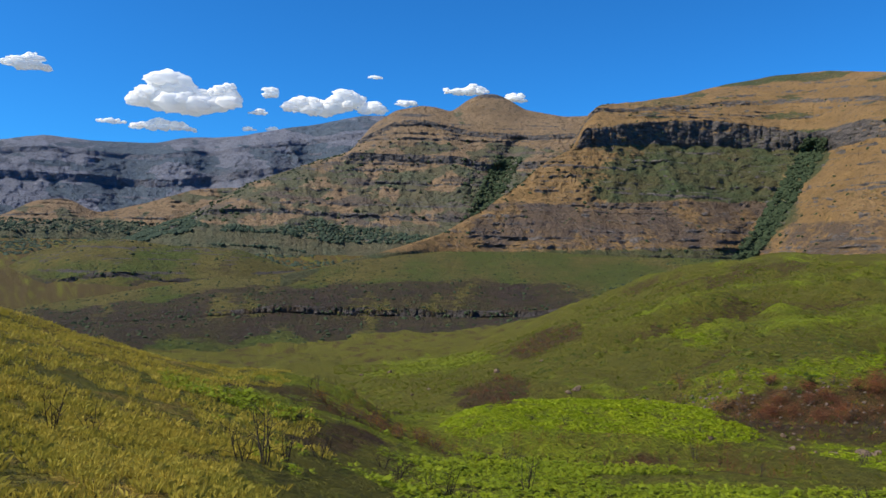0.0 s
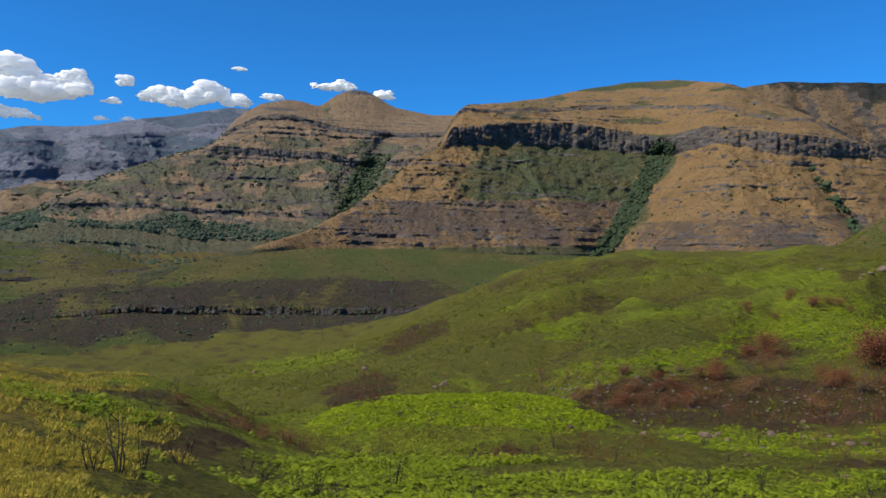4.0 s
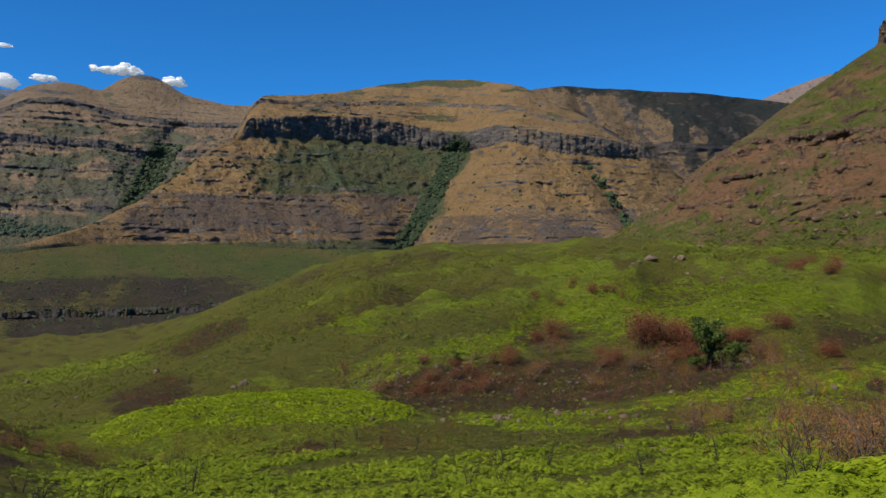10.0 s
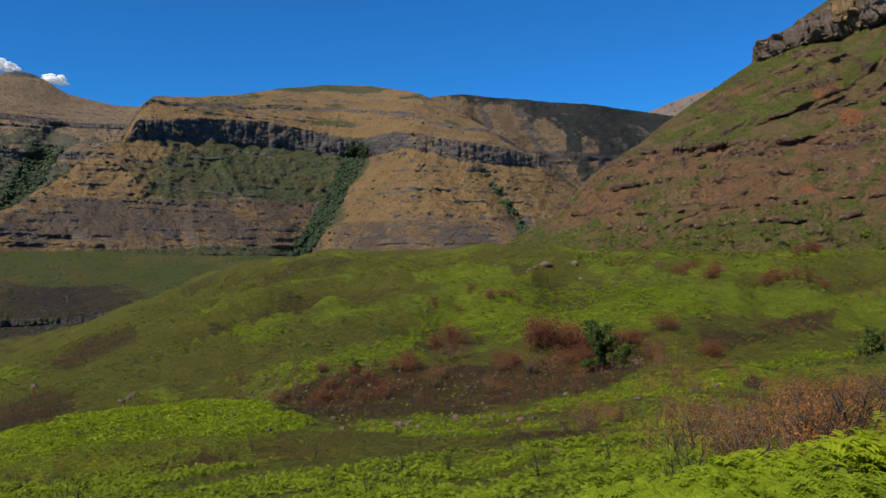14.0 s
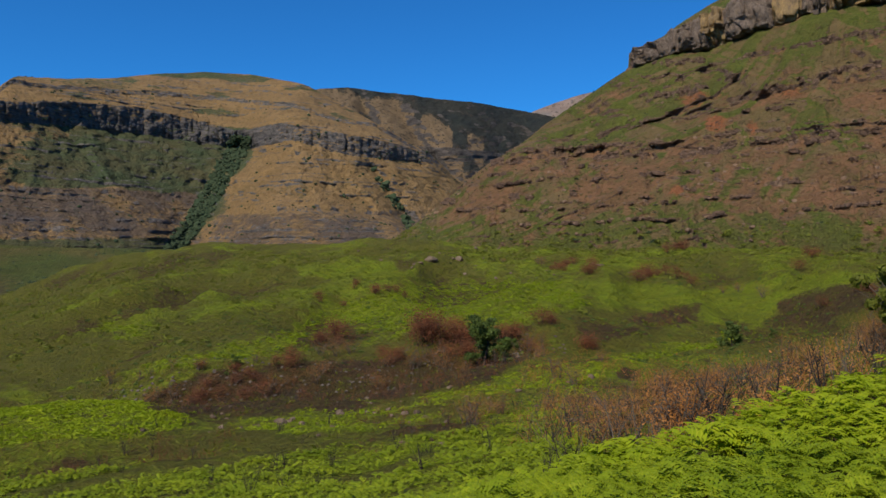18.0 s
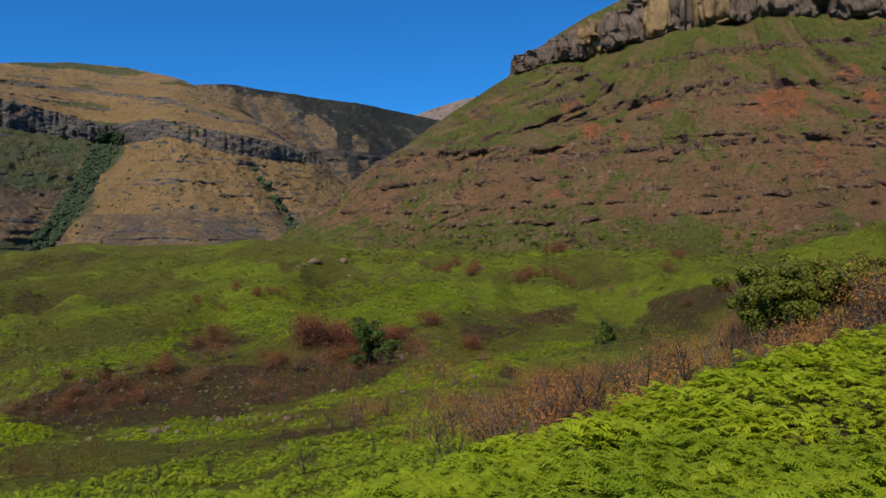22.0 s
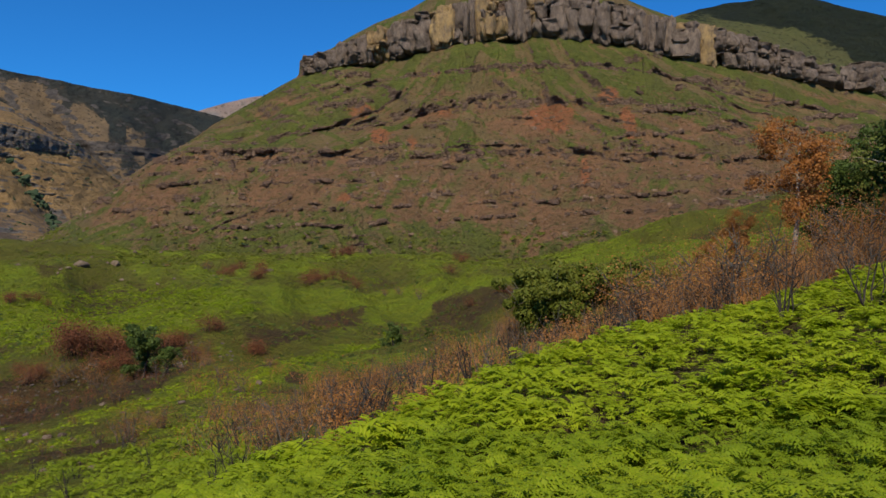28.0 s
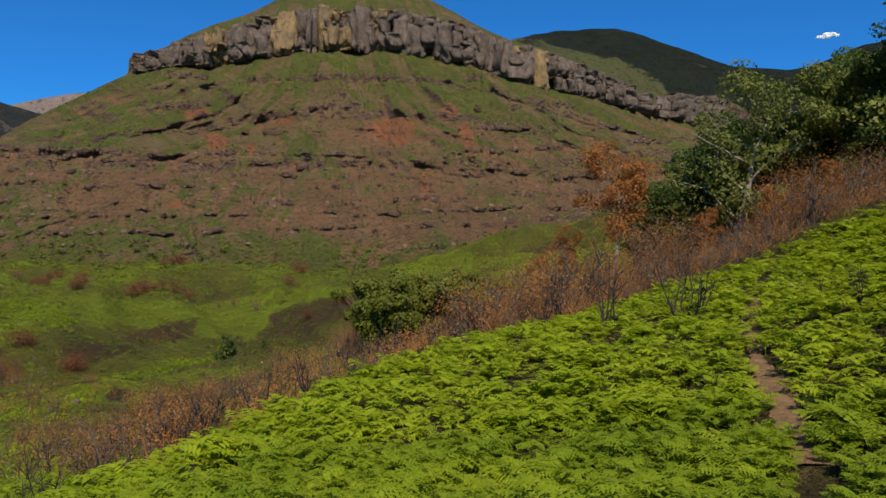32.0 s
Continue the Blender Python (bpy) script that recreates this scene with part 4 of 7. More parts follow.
# ---- the ground: one sheet from the camera's feet to the horizon ----
GAZ = np.r_[np.arange(-180, -36, 3.0), np.arange(-36, 112, 0.2), np.arange(112, 179, 3.0), 180.0]
GROUND_LINES = [
    [(-180, 0.02, 0), (180, 0.02, 0)],
    [(-180, 3, 0.2), (0, 3, -0.35), (40, 3, -0.3), (90, 3, -0.1), (180, 3, 0.2)],
    [(-180, 8, 0.8), (-60, 8, 0.1), (-30, 9, -1.2), (0, 9, -2), (39, 11, -2.2), (55, 13, -2.3), (75, 14, -2.4), (90, 14, -2.3), (107, 14, -2.2), (120, 12, -1), (180, 8, 0.8)],
    [(-180, 16, 2.5), (-60, 14, 0.4), (-30, 14, -1.9), (-15, 14, -2.7), (0, 14, -3.6), (20, 14, -3.9), (39, 15, -3.6), (44, 16.5, -3.8), (48, 18, -3.8), (55.4, 21, -3.8), (62, 25, -3.4), (68, 30, -3.1), (74, 36, -2.7), (82, 43, -1.8), (89, 48, -0.6), (96, 54, 1.2), (99, 57, 2.5), (103.6, 60, 4.0), (107.5, 64, 6.4), (120, 80, 12), (150, 50, 8), (180, 16, 2.5)],
    [(-180, 30, 3), (-60, 25, 1), (-30, 25, -2.6), (-15, 25, -4.8), (0, 25, -7.6), (20, 25, -7.9), (39, 27, -7.1), (48, 30, -6.9), (55, 34, -6.8), (62, 39, -6), (68, 45, -5.3), (74, 52, -4.4), (82, 60, -2.2), (89, 65, -0.5), (96, 70, 1.9), (103, 76, 6.2), (107, 80, 9), (120, 110, 11), (150, 110, 10), (180, 30, 3)],
    [(-180, 60, 8), (-60, 50, 3), (-30, 48, -3.4), (-15, 50, -7.5), (0, 48, -11.5), (12, 46, -11.9), (35, 46, -11.9), (39, 46, -10.5), (45, 50, -10.8), (48, 52, -11), (55, 56, -10.4), (62, 62, -9), (68, 68, -7.4), (74, 74, -5.6), (82, 82, -2.5), (89, 86, -0.1), (96, 90, 3.1), (107, 98, 12), (120, 130, 16), (150, 130, 15), (180, 60, 8)],
    [(-180, 120, 18), (-60, 95, 4), (-36, 88, -1.5), (-30, 85, -3.2), (-25, 85, -5.5), (-20, 85, -7.9), (-16, 82, -8.6), (-12.6, 80, -8.4), (-9.3, 78, -9.1), (-6, 76, -10.8), (-3.8, 74, -12.6), (0, 72, -14.2), (10, 70, -14.9), (20, 70, -14.7), (30, 72, -14.8), (40, 74, -14.4), (48, 78, -13.7), (55, 82, -12.8), (62, 88, -11.1), (68, 92, -9.3), (74, 97, -7.1), (82, 104, -3.4), (89, 108, 0), (96, 112, 4.2), (107, 120, 15.4), (120, 165, 25), (150, 165, 28), (180, 120, 18)],
    [(-180, 200, 32), (-60, 140, 0), (-30, 130, -15), (-16, 130, -23), (-6, 110, -20), (0, 92, -16.4), (4.7, 96, -15.6), (8.6, 98, -15.7), (19, 98, -16.3), (24, 95, -16.9), (32, 96, -16.6), (36, 98, -16.7), (42, 102, -14.6), (50, 108, -13.3), (55, 112, -12.8), (62, 117, -12.7), (68, 121, -11), (74, 126, -8.9), (82, 132, -4.3), (89, 136, 0.3), (96, 140, 5.6), (107, 146, 19.6), (120, 160, 35), (150, 200, 48), (180, 200, 32)],
    [(-180, 300, 52), (-60, 220, -8), (-30, 200, -29), (-16, 190, -34), (-6, 140, -27), (0, 108, -20.5), (5, 108, -20.3), (10, 108, -19.6), (19, 106, -18.2), (24, 104, -18.4), (32, 104, -17.9), (36, 106, -17.8), (42, 112, -15.6), (50, 119, -14.2), (55, 124, -13.5), (62, 130, -13.1), (68, 136, -11.4), (74, 142, -9.2), (82, 150, -4.6), (89, 152, 1.2), (96, 156, 7.1), (107, 162, 23), (120, 190, 42), (180, 300, 52)],
    [(-180, 450, 80), (-60, 340, -20), (-30, 320, -46), (-16, 300, -46), (-6, 220, -33), (0, 150, -23), (10, 124, -18.4), (19, 118, -16.2), (21.5, 114, -13.9), (27, 114, -13.9), (36, 116, -14.2), (41.6, 124, -11.3), (47, 131, -10.7), (52, 138, -10.1), (58, 146, -11.1), (62, 150, -11.4), (68, 156, -10.6), (74, 164, -9.2), (82, 172, -4.3), (89, 175, 2.9), (96, 178, 9.5), (107, 184, 27.6), (120, 230, 52), (180, 450, 80)],
    [(-180, 700, 100), (-60, 500, -25), (-30, 460, -57), (-16, 430, -54), (-6, 380, -46), (0, 290, -36), (5, 230, -26), (10, 200, -19.3), (20, 190, -13.2), (30, 190, -11.6), (40, 190, -8.9), (50, 195, -7.8), (60, 205, -7.6), (68, 212, -6.8), (74, 218, -5.2), (82, 222, -0.6), (89, 222, 7.5), (96, 222, 15.3), (107, 240, 39.7), (120, 300, 65), (180, 700, 100)],
    [(-180, 1000, 110), (-60, 700, -25), (-30, 650, -56), (-16, 600, -66), (-9, 520, -58), (-1, 420, -45.5), (4, 380, -35.5), (9.5, 360, -17.8), (12, 360, -12.1), (15, 370, -3.8), (19, 380, 3), (24, 390, 7.8), (31, 390, 8.5), (36, 380, 10.3), (42, 360, 7.4), (48, 360, 5.5), (57, 370, 6.2), (65, 370, 5), (72, 360, 4.2), (79, 330, 12.6), (82, 320, 20), (90, 320, 29), (96, 300, 33), (107, 340, 60), (120, 420, 85), (180, 1000, 110)],
    [(-180, 1500, 110), (-60, 1100, -20), (-30, 1000, -60), (0, 800, -62), (10, 650, -45), (20, 560, -12), (30, 560, -8), (40, 500, -5), (60, 520, -10), (96, 500, 30), (120, 700, 90), (180, 1500, 110)],
    [(-180, 2600, 100), (-60, 2200, -20), (-30, 2200, 20), (0, 1900, -20), (20, 1500, -10), (60, 1400, 0), (120, 1600, 90), (180, 2600, 100)],
    [(-180, 3300, 100), (-30, 3000, 75), (0, 3000, 75), (60, 3000, 60), (180, 3300, 100)],
    [(-180, 4850, 120), (180, 4850, 120)],
]
GROUND_ROWS = [2, 6, 10, 26, 22, 26, 30, 30, 14, 20, 26, 34, 12, 8, 6]


def swell(x, y):
    """Long grassy swells that run down towards the stream: high on the crests, low in the hollows."""
    return 0.34 - np.abs(fbm((0.62 * x - 0.78 * y) / 36, (0.78 * x + 0.62 * y) / 120, 5.5, 3))


R, Zg = [], []
for k, rows in enumerate(GROUND_ROWS):
    lo, hi = GROUND_LINES[k], GROUND_LINES[k + 1]
    ra, za = along(GAZ, [(a, r) for a, r, z in lo], 0.8), along(GAZ, [(a, z) for a, r, z in lo], 0.8)
    rb, zb = along(GAZ, [(a, r) for a, r, z in hi], 0.8), along(GAZ, [(a, z) for a, r, z in hi], 0.8)
    last = k == len(GROUND_ROWS) - 1
    for s in np.linspace(0, 1, rows + 1)[: None if last else -1]:
        R.append(ra + (rb - ra) * s), Zg.append(za + (zb - za) * s)
R, Zg = np.array(R), np.array(Zg)
ker = np.hanning(9)
ker /= ker.sum()
keep = R < 700
soft = np.apply_along_axis(lambda c: np.convolve(np.pad(c, 4, mode="edge"), ker, "valid"), 0, Zg)
Zg = np.where(keep, soft, Zg)
GA = np.broadcast_to(GAZ, R.shape)
GP = polar(GA, R, Zg)
gx, gy = GP[..., 0], GP[..., 1]
Zg = Zg + 0.02 * np.minimum(R, 120) ** 0.9 * fbm(gx / 26, gy / 26, 0.5, 4) + 0.010 * np.clip(R - 60, 0, 300) * fbm(gx / 34 + gy / 90, gy / 60, 7.5, 3) + 1.1 * np.abs(fbm(gx / 17, gy / 17, 3.5, 3)) * smooth(55, 120, R) + 9 * swell(gx, gy) * smooth(118, 180, R) * smooth(350, 250, R) * smooth(6, 18, GA) + 0.10 * fbm(gx / 2.2, gy / 2.2, 1.5, 3) * smooth(300, 60, R)
Zg = Zg + 1.3 * smooth(1.15, 0.6, np.hypot((GA - 11.5 - 0.12 * (R - 82)) / 11.5, (R - 82.5) / 15.5)) - 0.8 * smooth(60, 63, R) * smooth(72, 66, R) * smooth(-2, 3, GA) * smooth(26, 20, GA)
Zg[:, -1] = Zg[:, 0]
R[:, -1] = R[:, 0]
GP = polar(GA, R, Zg)


def ground_z(x, y):
    a, r = np.degrees(np.arctan2(x, y)), np.hypot(x, y)
    j = np.clip(np.searchsorted(GAZ, a) - 1, 0, len(GAZ) - 2)
    f = (a - GAZ[j]) / (GAZ[j + 1] - GAZ[j])
    low = np.zeros(len(a), int)
    high = np.full(len(a), len(R) - 1)
    while np.any(high - low > 1):
        mid = (low + high) // 2
        under = (1 - f) * R[mid, j] + f * R[mid, j + 1] <= r
        low, high = np.where(under, mid, low), np.where(under, high, mid)

    def at(i):
        return (1 - f) * R[i, j] + f * R[i, j + 1], (1 - f) * Zg[i, j] + f * Zg[i, j + 1]
    (r0, z0), (r1, z1) = at(low), at(high)
    return z0 + (z1 - z0) * np.clip((r - r0) / np.maximum(r1 - r0, 1e-6), 0, 1)


RIM_A, RIM_R = [36, 44, 48, 55.4, 62, 68, 74, 82, 89, 96, 99, 103.6, 107.5, 116], [14, 16.5, 18, 21, 25, 30, 36, 43, 48, 54, 57, 60, 64, 74]


def knoll_at(a, r):
    return np.hypot((a - 11.5 - 0.12 * (r - 82)) / 11.5, (r - 82.5) / 15.5)


def fern_zone(a, r, x, y):
    """Where low bracken carpets the meadow, 0 to 1."""
    n = fbm(x / 16, y / 8, 8.0, 3) + 0.45 * fbm(x / 45, y / 45, 3.0, 2)
    near_edge = np.interp(a, [-20, -5, 20, 32], [19, 30, 26, 13])
    strip = smooth(0, 5, r - near_edge) * smooth(66, 58, r) * smooth(-23, -13, a + 8 * n) * smooth(56, 48, a)
    knoll = smooth(1.12, 0.85, knoll_at(a, r))
    field = smooth(116, 126, r) * smooth(215, 180, r) * smooth(16, 27, a) * smooth(62, 54, a)
    lower = smooth(64, 70, r) * smooth(104, 98, r) * smooth(23, 27, a) * smooth(62, 50, a)
    mound = np.exp(-((a - 81.5) / 3.2) ** 2 - ((r - 255) / 60) ** 2)
    flat = smooth(205, 225, r) * smooth(300, 270, r) * smooth(43, 48, a) * smooth(74, 66, a)
    z = np.maximum.reduce([strip * (0.62 + 0.9 * n), knoll * (1.0 + 0.5 * n), field * (0.4 + 0.25 * smooth(32, 38, a) + 1.1 * n + 1.0 * swell(x, y)), lower * (0.58 + 1.0 * n), flat * (0.6 + 0.8 * n), mound * (0.9 + 0.5 * n)])
    e = height_angle(x, y, r)
    ragged = 0.5 * n + 0.45 * fbm(x / 5, y / 5, 3.7, 3)
    z = np.maximum(z * np.where(r > 112, 0.35, 1.0), within(a + 2 * ragged, e + ragged, FERN_FIELDS, 0.55) * (0.92 + 0.4 * n + 0.5 * fbm(x / 5, y / 9, 1.7, 3)))
    return z * (1 - within(a + 2 * ragged, e + ragged, BURNS)) * (1 - 0.9 * within(a, e, LAWNS))


FERN_FIELDS = [
    [(15.5, -8.4), (22.5, -6.9), (29.3, -5.5), (31.8, -3.6), (37.6, -2.4), (44.9, -1.5), (49.1, -1.9), (52.4, -3.1), (48.7, -4.6), (45.7, -5.4), (37.7, -5.7), (31.4, -6.8), (25.1, -7.6), (19.2, -8.5)],
    [(38.1, -10.4), (43.7, -9.2), (49.1, -7.8), (54.1, -8.0), (53.1, -8.9), (47.6, -10.1), (41.8, -11.2)],
    [(48.0, -8.4), (54.2, -8.1), (53.8, -8.8), (49.3, -9.5)],
    [(53.0, -7.2), (57.5, -6.2), (62.5, -5.3), (59.8, -6.7), (53.8, -7.8)],
    [(-6.2, -7.5), (-1.1, -6.8), (4.8, -6.5), (3.1, -7.6), (-2.8, -8.4)],
    [(11.0, -8.4), (15.4, -8.6), (13.0, -9.2), (7.3, -8.2)],
    [(15.5, -3.9), (20.1, -4.5), (19.3, -5.7), (16.6, -5.1)],
]
LAWNS = [
    [(49.3, -1.6), (53.8, -1.9), (59.8, -2.4), (69.0, -1.0), (71.0, -1.4), (65.1, -3.0), (63.2, -5.0), (57.5, -4.4), (51.8, -3.2)],
    [(72.9, 0.7), (76.3, 1.7), (80.1, 1.6), (79.6, 0.2), (73.7, -0.2)],
    [(30.0, -0.7), (37.0, -0.4), (37.4, -1.6), (33.7, -2.4)],
]
BURNS = [
    [(19.2, -9.6), (24.2, -8.2), (30.1, -7.8), (39.3, -7.4), (42.1, -5.6), (46.1, -5.5), (47.2, -7.4), (44.9, -9.1), (37.7, -10.6), (31.4, -10.9), (25.1, -11.6), (20.5, -10.6)],
    [(64.4, -3.2), (68.3, -1.8), (70.7, -1.9), (71.0, -3.4), (67.6, -4.2), (65.1, -4.2)],
    [(4.5, -6.5), (7.4, -5.0), (10.4, -4.2), (10.0, -5.4), (7.0, -6.7)],
    [(1.8, -9.3), (4.8, -8.2), (7.3, -9.3), (4.8, -10.4), (2.2, -10.2)],
    [(30.4, -6.0), (33.7, -5.5), (35.3, -6.1), (32.0, -7.0)],
    [(53.8, -4.8), (58.7, -3.4), (58.7, -4.9), (54.5, -5.5)],
    [(-11.6, -13.0), (-10.3, -11.7), (-6.2, -12.2), (-3.7, -13.7), (-7.9, -13.9)],
]


def within(a, e, shapes, soft=0.35):
    """1 inside any of the shapes (corners by heading and elevation), 0 outside, with a soft edge."""
    best = np.zeros(np.shape(a))
    for pts in shapes:
        p = np.array(pts)
        inside = np.zeros(np.shape(a), bool)
        away = np.full(np.shape(a), 1e9)
        for (x0, y0), (x1, y1) in zip(p, np.roll(p, -1, 0)):
            t = np.clip(((a - x0) * (x1 - x0) + (e - y0) * (y1 - y0)) / ((x1 - x0) ** 2 + (y1 - y0) ** 2 + 1e-9), 0, 1)
            away = np.minimum(away, np.hypot(a - x0 - t * (x1 - x0), e - y0 - t * (y1 - y0)))
            inside ^= ((y0 > e) != (y1 > e)) & (a < x0 + (e - y0) * (x1 - x0) / (y1 - y0 + 1e-9))
        best = np.maximum(best, smooth(-soft, soft, np.where(inside, away, -away)))
    return best


def height_angle(x, y, r):
    """The elevation of the ground at x, y before its finest bumps."""
    return np.degrees(np.arctan2(ground_z(x.ravel(), y.ravel()).reshape(np.shape(x)) - EYE.z, r))


def ground_cover(a, r, x, y):
    n = fbm(x / 14, y / 14, 2.0, 4)
    m = fbm(x / 45, y / 45, 6.0, 3)
    e = height_angle(x, y, r)
    gold = smooth(-8, -18, a + 14 * (n + 0.3 * m)) * smooth(105, 92, r)
    sw = swell(x, y) * smooth(110, 170, r) * smooth(6, 18, a)
    # Greener crests and browner hollows stand in for the swells' light and shade.
    green = 0.12 + 0.36 * smooth(124, 108, r) * smooth(40, 55, r) + 0.45 * m + 0.4 * n - 0.2 * smooth(220, 300, r) * (a > 10) * smooth(36, 26, a) - 0.2 * smooth(450, 600, r) + 1.7 * sw
    ferns = fern_zone(a, r, x, y)
    lawn = within(a + 1.5 * n, e + 0.4 * n, LAWNS, 0.5)
    green = np.maximum.reduce([green, ferns, 1.3 * lawn]) * (1 - 0.8 * gold)
    b = fbm(x / 5, y / 5, 3.7, 3)
    burn = within(a + 1.5 * n + 0.8 * b, e + 0.5 * n + 0.4 * b, BURNS, 0.5)
    brown = burn * (1.0 + 0.4 * n) + (0.16 + 0.6 * n) * smooth(58, 62, r + 4 * n) * smooth(77, 72, r) * smooth(-6, 0, a) * smooth(30, 22, a)
    brown = brown + 0.42 * smooth(0.2, 0.55, n + 0.4 * m) * smooth(40, 60, r) * (1 - gold) * smooth(150, 110, r) * (ferns < 0.4)
    # Hollows of the swells darkened with brown in place of shade.
    brown = brown + 0.6 * smooth(0.02, 0.3, -sw + 0.25 * n) * smooth(400, 330, r) * (1 - lawn)
    brown = brown + 0.4 * smooth(0.0, 0.4, fbm(x / 3.5, y / 3.5, 2.6, 2)) * ferns * smooth(160, 70, r)
    slope = r / np.interp(a, RIM_A, RIM_R)
    brown = np.maximum(brown, smooth(38, 44, a) * smooth(118, 110, a) * smooth(1.15, 0.95, slope) * 0.9)
    brown = np.maximum(brown, 0.66 * smooth(46, 52, a) * smooth(112, 106, a) * smooth(1.0, 1.1, slope) * smooth(105, 85, r) * smooth(0.5, -0.1, n))
    vale = smooth(240, 420, r) * smooth(14, 6, a)
    return stack(green - 0.1 * vale, np.maximum(brown, vale * (0.3 + 0.7 * n + 0.4 * smooth(700, 1000, r))), 0.1 + 0 * n, gold * (0.56 + 0.7 * n))


ground = link_mesh("ground", GP.reshape(-1, 3), grid_faces(*R.shape)[:, ::-1], mat_ground, cover=ground_cover(GA, R, GP[..., 0], GP[..., 1]))
tagged(ground, "rolling green and golden meadow with burnt brown patches", "ground", kind="structure")


# ---- plants, rocks and clouds: materials ----
def leaf_material(name, a, b, c, through_light=0.35, rough=0.6):
    """Leaves in three tones that vary from leaf to leaf and from plant to plant, partly lit through."""
    m, nt, bsdf = nodes_of(name)
    geo = nt.nodes.new("ShaderNodeNewGeometry")
    info = nt.nodes.new("ShaderNodeObjectInfo")
    big = noise_fac(nt, geo.outputs["Position"], 0.35, 3, 0.6, 0.3, 0.7)
    col = mixc(nt, geo.outputs["Random Per Island"], a, b)
    col = mixc(nt, math_n(nt, "MULTIPLY", big, 0.6), col, c)
    col = mixc(nt, math_n(nt, "MULTIPLY", info.outputs["Random"], 0.35), col, tuple(0.5 * v for v in c))
    nt.links.new(col, bsdf.inputs["Base Color"])
    bsdf.inputs["Roughness"].default_value = rough
    bsdf.inputs["Specular IOR Level"].default_value = 0.2
    if through_light:
        tr = nt.nodes.new("ShaderNodeBsdfTranslucent")
        nt.links.new(col, tr.inputs[0])
        mx = nt.nodes.new("ShaderNodeMixShader")
        mx.inputs[0].default_value = through_light
        nt.links.new(bsdf.outputs[0], mx.inputs[1])
        nt.links.new(tr.outputs[0], mx.inputs[2])
        nt.links.new(mx.outputs[0], nt.nodes["Material Output"].inputs[0])
    return m


def rough_material(name, a, b, scale, strength=0.8, distance=0.05, beds=None):
    m, nt, bsdf = nodes_of(name)
    tc = nt.nodes.new("ShaderNodeNewGeometry")
    info = nt.nodes.new("ShaderNodeObjectInfo")
    n1 = noise_fac(nt, tc.outputs["Position"], scale, 6, 0.7, 0.3, 0.7, beds)
    n2 = noise_fac(nt, tc.outputs["Position"], scale * 5, 5, 0.7, 0.3, 0.75, beds)
    col = mixc(nt, n1, a, b)
    col = mixc(nt, math_n(nt, "MULTIPLY", n2, 0.55), col, tuple(v * 0.45 for v in a))
    col = mixc(nt, math_n(nt, "MULTIPLY", info.outputs["Random"], 0.4), col, tuple(v * 0.6 for v in b))
    nt.links.new(col, bsdf.inputs["Base Color"])
    bsdf.inputs["Roughness"].default_value = 0.9
    bsdf.inputs["Specular IOR Level"].default_value = 0.2
    relief(nt, bsdf, math_n(nt, "ADD", n1, n2), strength, distance)
    return m


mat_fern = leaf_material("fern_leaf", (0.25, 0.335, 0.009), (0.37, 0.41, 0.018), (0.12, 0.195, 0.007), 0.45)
# Lit copy of fern_leaf: extra brightness put into the colour towards the rim.
mat_fern_sunlit = leaf_material("fern_leaf_sunlit", (0.36, 0.455, 0.012), (0.50, 0.535, 0.026), (0.23, 0.33, 0.01), 0.5)
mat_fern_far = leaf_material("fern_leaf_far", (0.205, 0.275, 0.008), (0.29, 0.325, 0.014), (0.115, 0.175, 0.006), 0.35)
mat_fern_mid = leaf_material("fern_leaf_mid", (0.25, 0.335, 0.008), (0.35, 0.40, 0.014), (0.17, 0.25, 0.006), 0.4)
mat_grass = leaf_material("golden_grass", (0.60, 0.45, 0.085), (0.44, 0.365, 0.056), (0.26, 0.26, 0.033), 0.35)
mat_blade = leaf_material("green_grass", (0.15, 0.18, 0.012), (0.22, 0.21, 0.02), (0.10, 0.13, 0.01), 0.3)
mat_rust = leaf_material("rust_leaf", (0.56, 0.235, 0.06), (0.40, 0.18, 0.055), (0.25, 0.125, 0.045), 0.35)
mat_russet = leaf_material("russet_leaf", (0.27, 0.088, 0.034), (0.18, 0.068, 0.032), (0.12, 0.055, 0.032), 0.25)
mat_orange = leaf_material("orange_leaf", (0.42, 0.17, 0.03), (0.32, 0.12, 0.03), (0.22, 0.09, 0.03), 0.3)
mat_leaf = leaf_material("tree_leaf", (0.165, 0.195, 0.024), (0.24, 0.24, 0.034), (0.11, 0.135, 0.018), 0.45)
mat_dark_leaf = leaf_material("dark_leaf", (0.085, 0.13, 0.025), (0.12, 0.16, 0.032), (0.06, 0.095, 0.02), 0.4)
mat_olive = leaf_material("olive_leaf", (0.16, 0.19, 0.035), (0.22, 0.22, 0.045), (0.11, 0.14, 0.028), 0.4)
mat_lime = leaf_material("lime_leaf", (0.24, 0.29, 0.02), (0.30, 0.30, 0.03), (0.16, 0.21, 0.015), 0.4)
mat_soil = rough_material("path_soil", (0.42, 0.24, 0.11), (0.22, 0.13, 0.065), 1.2, 1.0, 0.08)
mat_char = rough_material("charred_bark", (0.035, 0.028, 0.024), (0.075, 0.06, 0.05), 6, 0.6, 0.02)
mat_bark = rough_material("grey_bark", (0.10, 0.08, 0.065), (0.17, 0.14, 0.115), 4, 0.8, 0.04)
mat_pale = rough_material("pale_bark", (0.42, 0.36, 0.29), (0.30, 0.25, 0.20), 4, 0.6, 0.03)
mat_rock = rough_material("sandstone_boulder", (0.27, 0.195, 0.135), (0.14, 0.10, 0.072), 0.7, 1.0, 0.15)
